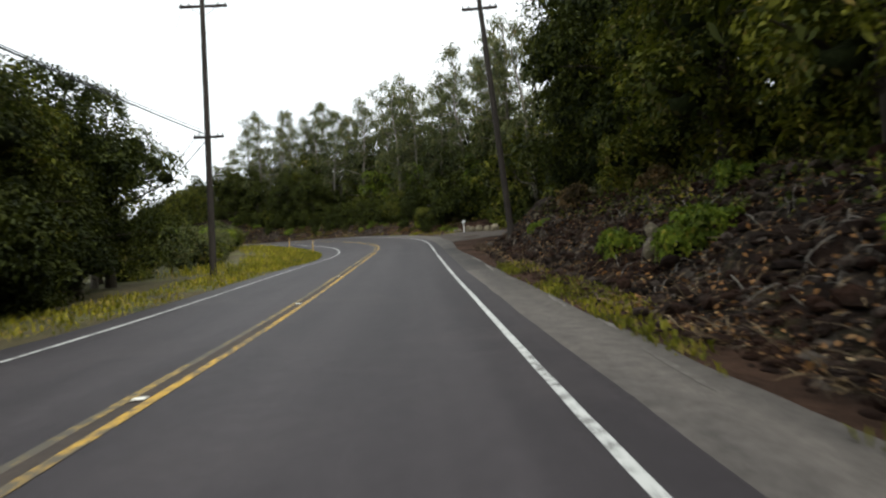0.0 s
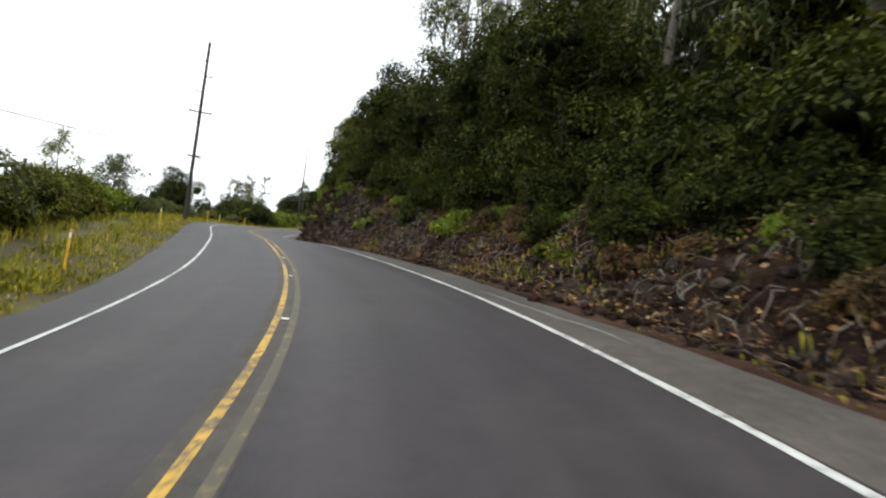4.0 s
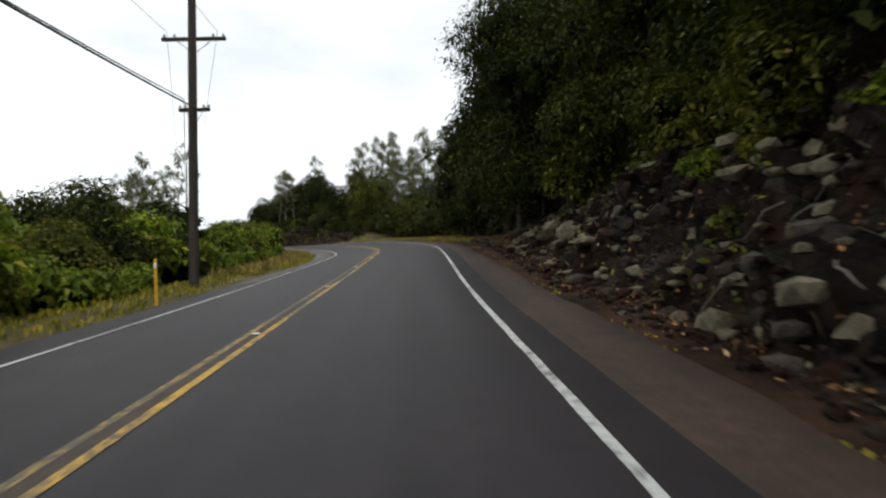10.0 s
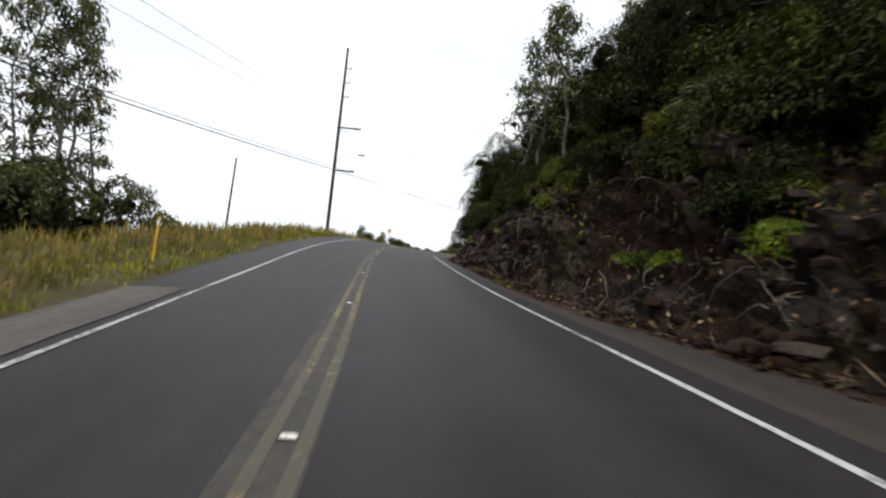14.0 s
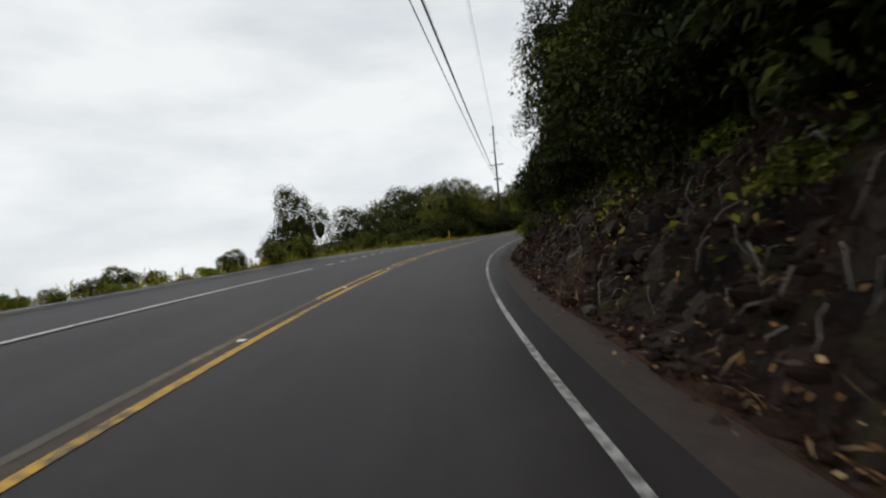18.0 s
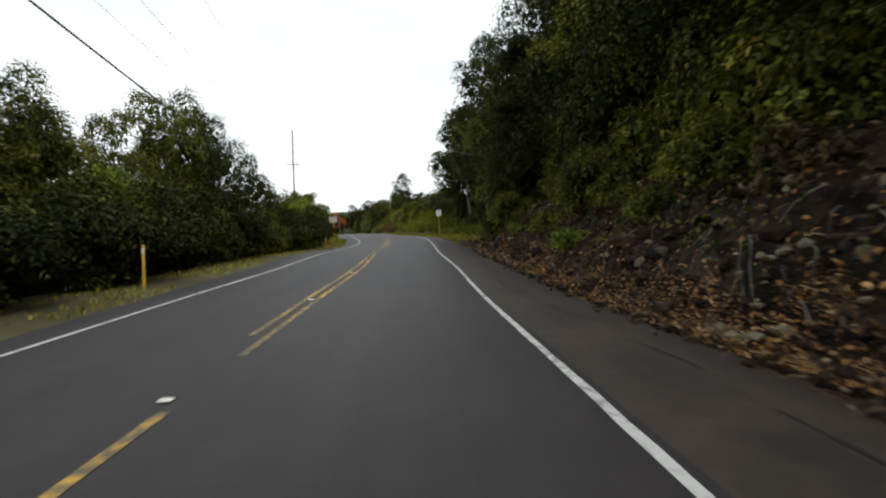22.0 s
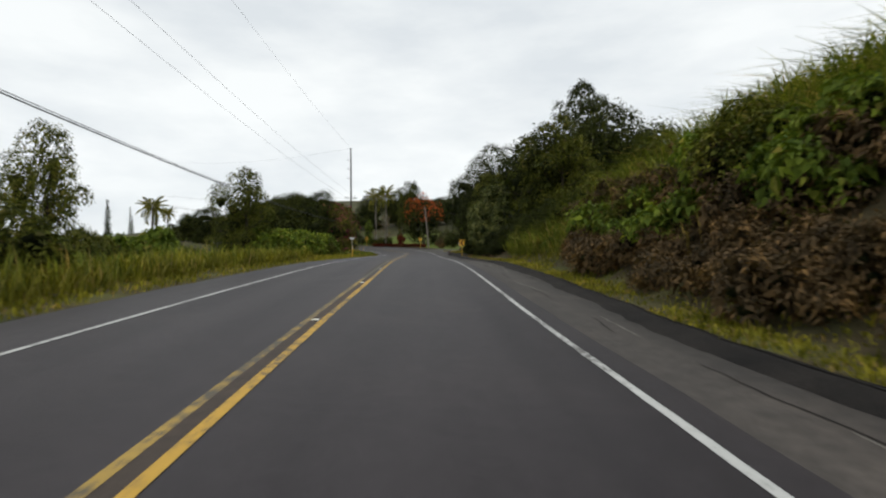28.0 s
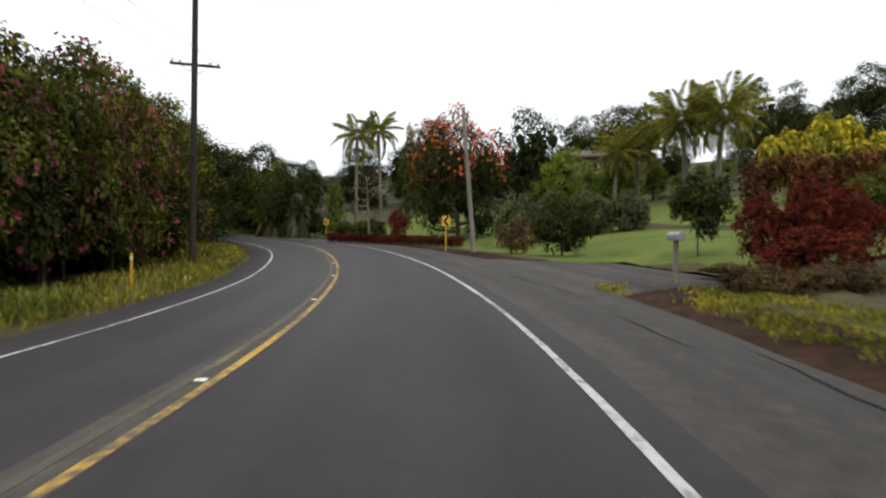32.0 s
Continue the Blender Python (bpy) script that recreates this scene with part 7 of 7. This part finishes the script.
# ---- dashed line by the lay-by ----
dash = mesh_of("dash", [(-0.055, -0.4, 0), (0.055, -0.4, 0), (0.055, 0.4, 0), (-0.055, 0.4, 0)], [(0, 1, 2, 3)], M_WHITE)
for k in range(12):
    s = 389.0 + 1.75 * k
    ob = new("trim", dash)
    x, y, z = spot(s, LANE_L, -0.004)
    ob.matrix_world = Matrix.Translation((x, y, z)) @ pose(0, 0, 0, math.degrees(math.atan2(float(np.interp(s + 1, SS, ZZ) - np.interp(s, SS, ZZ)), 1.0)), math.degrees(math.atan(float(np.interp(s, SS, BB)))), heading(s))
    tagged(ob, "short white painted dash before the lay-by", "road marking", "lay-by dashes", "structure")
bay_line = lambda s: np.interp(s, [350, 360, 377, 390, 396, 402, 411, 414], [-3.6, -4.6, -5.7, -5.5, -4.45, -3.98, -3.3, -3.05])
ribbon("trim", 352, 413, 1.0, (lambda s: bay_line(s) - 0.055, lambda s: bay_line(s) + 0.055), lambda s, o: 0.028 - 0.012 * np.abs(o), M_WHITE, "white painted outer edge line of a lay-by", "road marking")
ribbon("trim", 356, 366, 1.0, (lambda s: np.interp(s, [356, 366], [-3.9, -3.05]) - 0.055, lambda s: np.interp(s, [356, 366], [-3.9, -3.05]) + 0.055), lambda s, o: 0.030 - 0.012 * np.abs(o), M_WHITE, "white painted taper line of a lay-by", "road marking")

# ---- the last bend's gardens ----
def frond_mesh(seed, length, leaflet, mat, arch):
    rng = np.random.default_rng(seed)
    pts = [Vector((length * u * (1 - 0.12 * arch * u), 0, length * (0.25 * u - 0.62 * arch * u * u))) for u in np.linspace(0, 1, 9)]
    q = []
    for u in np.linspace(0.08, 1.0, 54):
        p = np.array([np.interp(u * 8, range(9), [v[i] for v in pts]) for i in range(3)])
        L = leaflet * math.sin(math.pi * (0.12 + 0.8 * u)) ** 0.6
        for side in (-1, 1):
            t = np.array([0.55, side * 0.8, -0.45 - 0.3 * rng.uniform()])
            t /= np.linalg.norm(t)
            w = np.array([0.026, 0, 0.02])
            q.append([p - w, p + t * L * 0.5 + w, p + t * L + np.array([0, 0, -0.12 * L]), p + t * L * 0.5 - w])
    me = quad_mesh("frond", np.array(q), mat)
    return me


def palm(x, y, top, crown, label, seed, bark, slim, name="palm_tree", n=24):
    z0 = surf_z(x, y)
    h = top - z0
    ob = thing(name, Matrix.Translation((x, y, z0)), label, "palm", "garden palms")
    rng = np.random.default_rng(seed)
    bend = rng.uniform(-0.06, 0.06) * h
    pts = [Vector((bend * (k / 9) ** 2, 0.4 * bend * k / 9, -0.4 + (h - crown * 0.35 + 0.4) * k / 9)) for k in range(10)]
    part("trunk", Geo().tube(pts, [slim * (1.35 - 0.5 * k / 9) for k in range(10)], 10), bark, ob, smooth=True)
    meshes = [frond_mesh(seed * 10 + k, crown, crown * (0.36 if name == 'royal_palm' else 0.3), L_PALM, a) for k, a in enumerate((0.45, 0.7, 1.0) if name == 'royal_palm' else (0.8, 1.15, 1.6))]
    for k in range(n):
        up = 76 - 116 * (k / n)
        f = new("frond", meshes[0 if up > 25 else 1 if up > -5 else 2])
        f.parent = ob
        f.matrix_local = Matrix.Translation(pts[-1]) @ pose(0, 0, 0, 0, 0, 137.5 * k) @ pose(0, 0, 0, 0, -up + 15, 0)
    return ob


palm(-191.0, 610.8, 58.9, 3.3, "tall coconut palm with drooping fronds", 1, M_BARK_G, 0.16)
palm(-188.9, 613.3, 59.8, 3.1, "tall coconut palm with drooping fronds", 2, M_BARK_G, 0.15)
palm(-156.3, 605.0, 57.7, 3.7, "royal palm with feathery yellow-green crown and pale trunk", 3, M_BARK_G, 0.2, "royal_palm", 34)
palm(-154.0, 603.5, 57.9, 3.7, "royal palm with feathery yellow-green crown and pale trunk", 4, M_BARK_G, 0.2, "royal_palm", 34)
palm(-162.4, 605.5, 54.8, 2.6, "young palm with feathery crown in a garden", 5, M_BARK_G, 0.14, "royal_palm", 26)
palm(-160.1, 608.1, 55.6, 2.6, "young palm with feathery crown in a garden", 8, M_BARK_G, 0.14, "royal_palm", 26)
palm(-212.0, 560.0, 52.0, 2.6, "coconut palm beyond the roadside trees", 6, M_BARK_G, 0.14)


def grow_to(key, x, y, top, wide=1.0, turn=0.0):
    z = surf_z(x, y)
    k = (top - z) / KINDS[key].top
    return KINDS[key].grow(Matrix.Translation((x, y, z - 0.1)) @ pose(0, 0, 0, 0, 0, turn) @ Matrix.Diagonal((k * wide, k * wide, k, 1)))


def garden(key, x, y, top, width, turn=0.0):
    """A garden plant of a given top height and width."""
    z = surf_z(x, y)
    k = (top - z) / KINDS[key].top
    span = max(max(v.co.x for v in me.vertices) - min(v.co.x for v in me.vertices) for n, me, _ in KINDS[key].parts if n != "trunk")
    return KINDS[key].grow(Matrix.Translation((x, y, z - 0.1)) @ pose(0, 0, 0, 0, 0, turn) @ Matrix.Diagonal((width / span, width / span, k, 1)))


garden("tree_orange", -175.5, 597.1, 54.4, 10.1, 220)
garden("tree_round_far", -172.2, 621.6, 61.2, 10.0, 316)
garden("tree_fern", -167.4, 608.4, 54.7, 7.5, 320)
garden("hedge", -169.2, 589.4, 48.2, 3.6, 316)
garden("hedge", -167.1, 588.9, 48.3, 3.0, 30)
garden("hedge", -164.9, 589.4, 48.4, 3.4, 55)
garden("hedge", -162.5, 590.0, 48.4, 3.4, 150)
garden("bush_dark", -166.2, 578.8, 47.1, 3.2, 355)
garden("bush_dry", -168.9, 581.2, 46.2, 2.2, 246)
garden("tree_mid_far", -184.9, 612.3, 58.7, 2.7, 220)
garden("tree_round_far", -185.1, 625.6, 61.9, 5.0, 126)
garden("tree_small", -160.9, 575.5, 47.1, 2.6, 256)
garden("bush_red", -159.9, 571.1, 46.4, 2.0, 355)
garden("bush_red", -158.9, 570.8, 46.9, 2.2, 90)
garden("bush_red", -157.8, 570.6, 46.6, 1.9, 0)
garden("bush_red", -159.6, 568.7, 45.3, 2.9, 100)
garden("bush_dark", -161.3, 569.3, 44.2, 1.7, 295)
for k in range(9):
    plant_xy("bush_dry", -162.0 + 0.45 * k, 565.2 + 0.28 * k + 0.4 * (k % 3), 0.5, 50 * k)
garden("croton", -151.9, 593.7, 53.6, 3.9, 310)
garden("croton", -148.1, 596.7, 55.2, 4.9, 80)
garden("croton", -146.8, 593.9, 53.1, 3.8, 280)
garden("bush_redbrown", -155.2, 587.7, 50.4, 3.0, 30)
garden("bush_redbrown", -152.9, 587.3, 50.7, 3.2, 230)
garden("bush_redbrown", -150.7, 586.8, 50.5, 3.4, 70)
garden("bush_mid", -153.5, 578.9, 47.5, 3.1, 210)
garden("bush_mid", -151.0, 582.6, 48.9, 3.8, 60)
garden("tree_bare", -185.6, 601.8, 52.5, 5.0, 240)
garden("tree_fern", -190.7, 604.6, 51.5, 3.4, 285)
garden("bush_red", -179.8, 594.0, 47.9, 2.0, 24)
garden("agave", -197.5, 603.0, 48.0, 3.0, 200)
garden("agave", -193.7, 601.8, 48.3, 3.2, 155)
garden("bush_big", -162.4, 607.6, 52.9, 3.9, 80)
garden("tree_mid_far", -162.9, 631.1, 63.5, 7.2, 230)
garden("tree_mid_far", -157.8, 629.3, 64.0, 6.9, 0)
garden("tree_dark_far", -140.2, 639.9, 68.8, 7.5, 30)
garden("tree_grey", -131.8, 649.1, 73.0, 8.2, 160)
garden("tree_dark_far", -127.1, 645.2, 70.3, 7.7, 0)
garden("tree_grey", -121.7, 646.5, 70.9, 8.6, 60)
for k in range(22):
    plant_xy("bush_red", -185.8 + 0.58 * k, 594.1 - 0.235 * k + 0.15 * math.sin(k), 0.34, 60 * k, 0.32)
for k in range(9):
    grow_to("tree_mid" if k % 2 else "tree_fern", -169 + 2.2 * k, 611 + 1.5 * (k % 3), 52.5 + (k % 3), 1.0, 70 * k)
for k in range(13):
    grow_to("tree_round" if k % 3 else "tree_dark", -208 + 7.0 * k, 630 + 5 * (k % 3), 58 + 1.5 * (k % 4) + 0.25 * k, 1.0, 47 * k)
for k in range(9):
    grow_to("tree_grey" if k % 3 == 0 else "tree_dark", -148 + 5.5 * k, 622 - 3.0 * k + 3 * (k % 2), 61 + 1.2 * (k % 3), 1.0, 47 * k)
for k in range(8):
    grow_to("tree_mid" if k % 2 else "tree_round", -196 - 4.5 * k, 606 + 3.2 * k, 53 + 1.5 * (k % 3), 1.0, 57 * k)
    grow_to("bush_mid" if k % 2 else "bush_dark", -186 - 2.6 * k, 604 + 2.2 * k, 47.5, 1.2, 77 * k)
for k in range(10):
    grow_to("tree_round" if k % 2 else "tree_mid", -196 - 5.0 * k, 574 + 3.5 * k - 4 * (k % 2), 51 + (k % 3), 1.1, 37 * k)

ribbon("lawn", 651, 695, 1.0, (12.6, 13.2, 17, 21, 25, 30, 36), lambda s, o: rise(s, o) + np.where(o < 13, -0.1, 0.1), M_LAWN, "mown green garden lawn sloping up from the road", "lawn")

for x, y, top in ((-302.7, 647.1, 63.5), (-293.8, 648.4, 58.0), (-288.6, 641.5, 60.5), (-279.1, 642.4, 59.8), (-296.4, 640.0, 63.0)):
    grow_to("pine", x, y, top, 0.75, x)
palm(-274.4, 641.7, 59.2, 3.0, "coconut palm beyond the roadside trees", 7, M_BARK_G, 0.14)

house = thing("house", Matrix.Translation((-163.5, 627.5, float(ground_z(-163.5, 627.5)) - 0.3)) @ pose(0, 0, 0, 0, 0, 8), "brown single-storey house with a low hipped roof among trees", "house")
wall = part("wall", Geo().box(0, 0, 2.2, 11, 8, 5.4, 0.03), M_HOUSE, house)
e = 0.9
part("roof", Geo().add([(-5.5 - e, -4 - e, 4.9), (5.5 + e, -4 - e, 4.9), (5.5 + e, 4 + e, 4.9), (-5.5 - e, 4 + e, 4.9), (-5.5 - e, -4 - e, 5.15), (5.5 + e, -4 - e, 5.15), (5.5 + e, 4 + e, 5.15), (-5.5 - e, 4 + e, 5.15), (-2.2, 0, 6.6), (2.2, 0, 6.6)],
                       [(3, 2, 1, 0), (0, 1, 5, 4), (1, 2, 6, 5), (2, 3, 7, 6), (3, 0, 4, 7), (4, 5, 9, 8), (5, 6, 9), (6, 7, 8, 9), (7, 4, 8)]), M_ROOF, house)
for x in (-3.6, -1.2, 1.4, 3.8):
    win = part("window", Geo().box(x, -4.02, 3.6, 1.5, 0.1, 1.2, 0.02), M_WPAINT, house)
    part("pane", Geo().box(x, -4.08, 3.6, 1.3, 0.03, 1.0, 0.005), M_GLASS, win)

for k in range(9):
    grow_to("tree_round", -197 - 3.5 * k, 588 + 4.0 * k - 3 * (k % 2), 53 + 1.3 * (k % 3), 1.1, 29 * k)
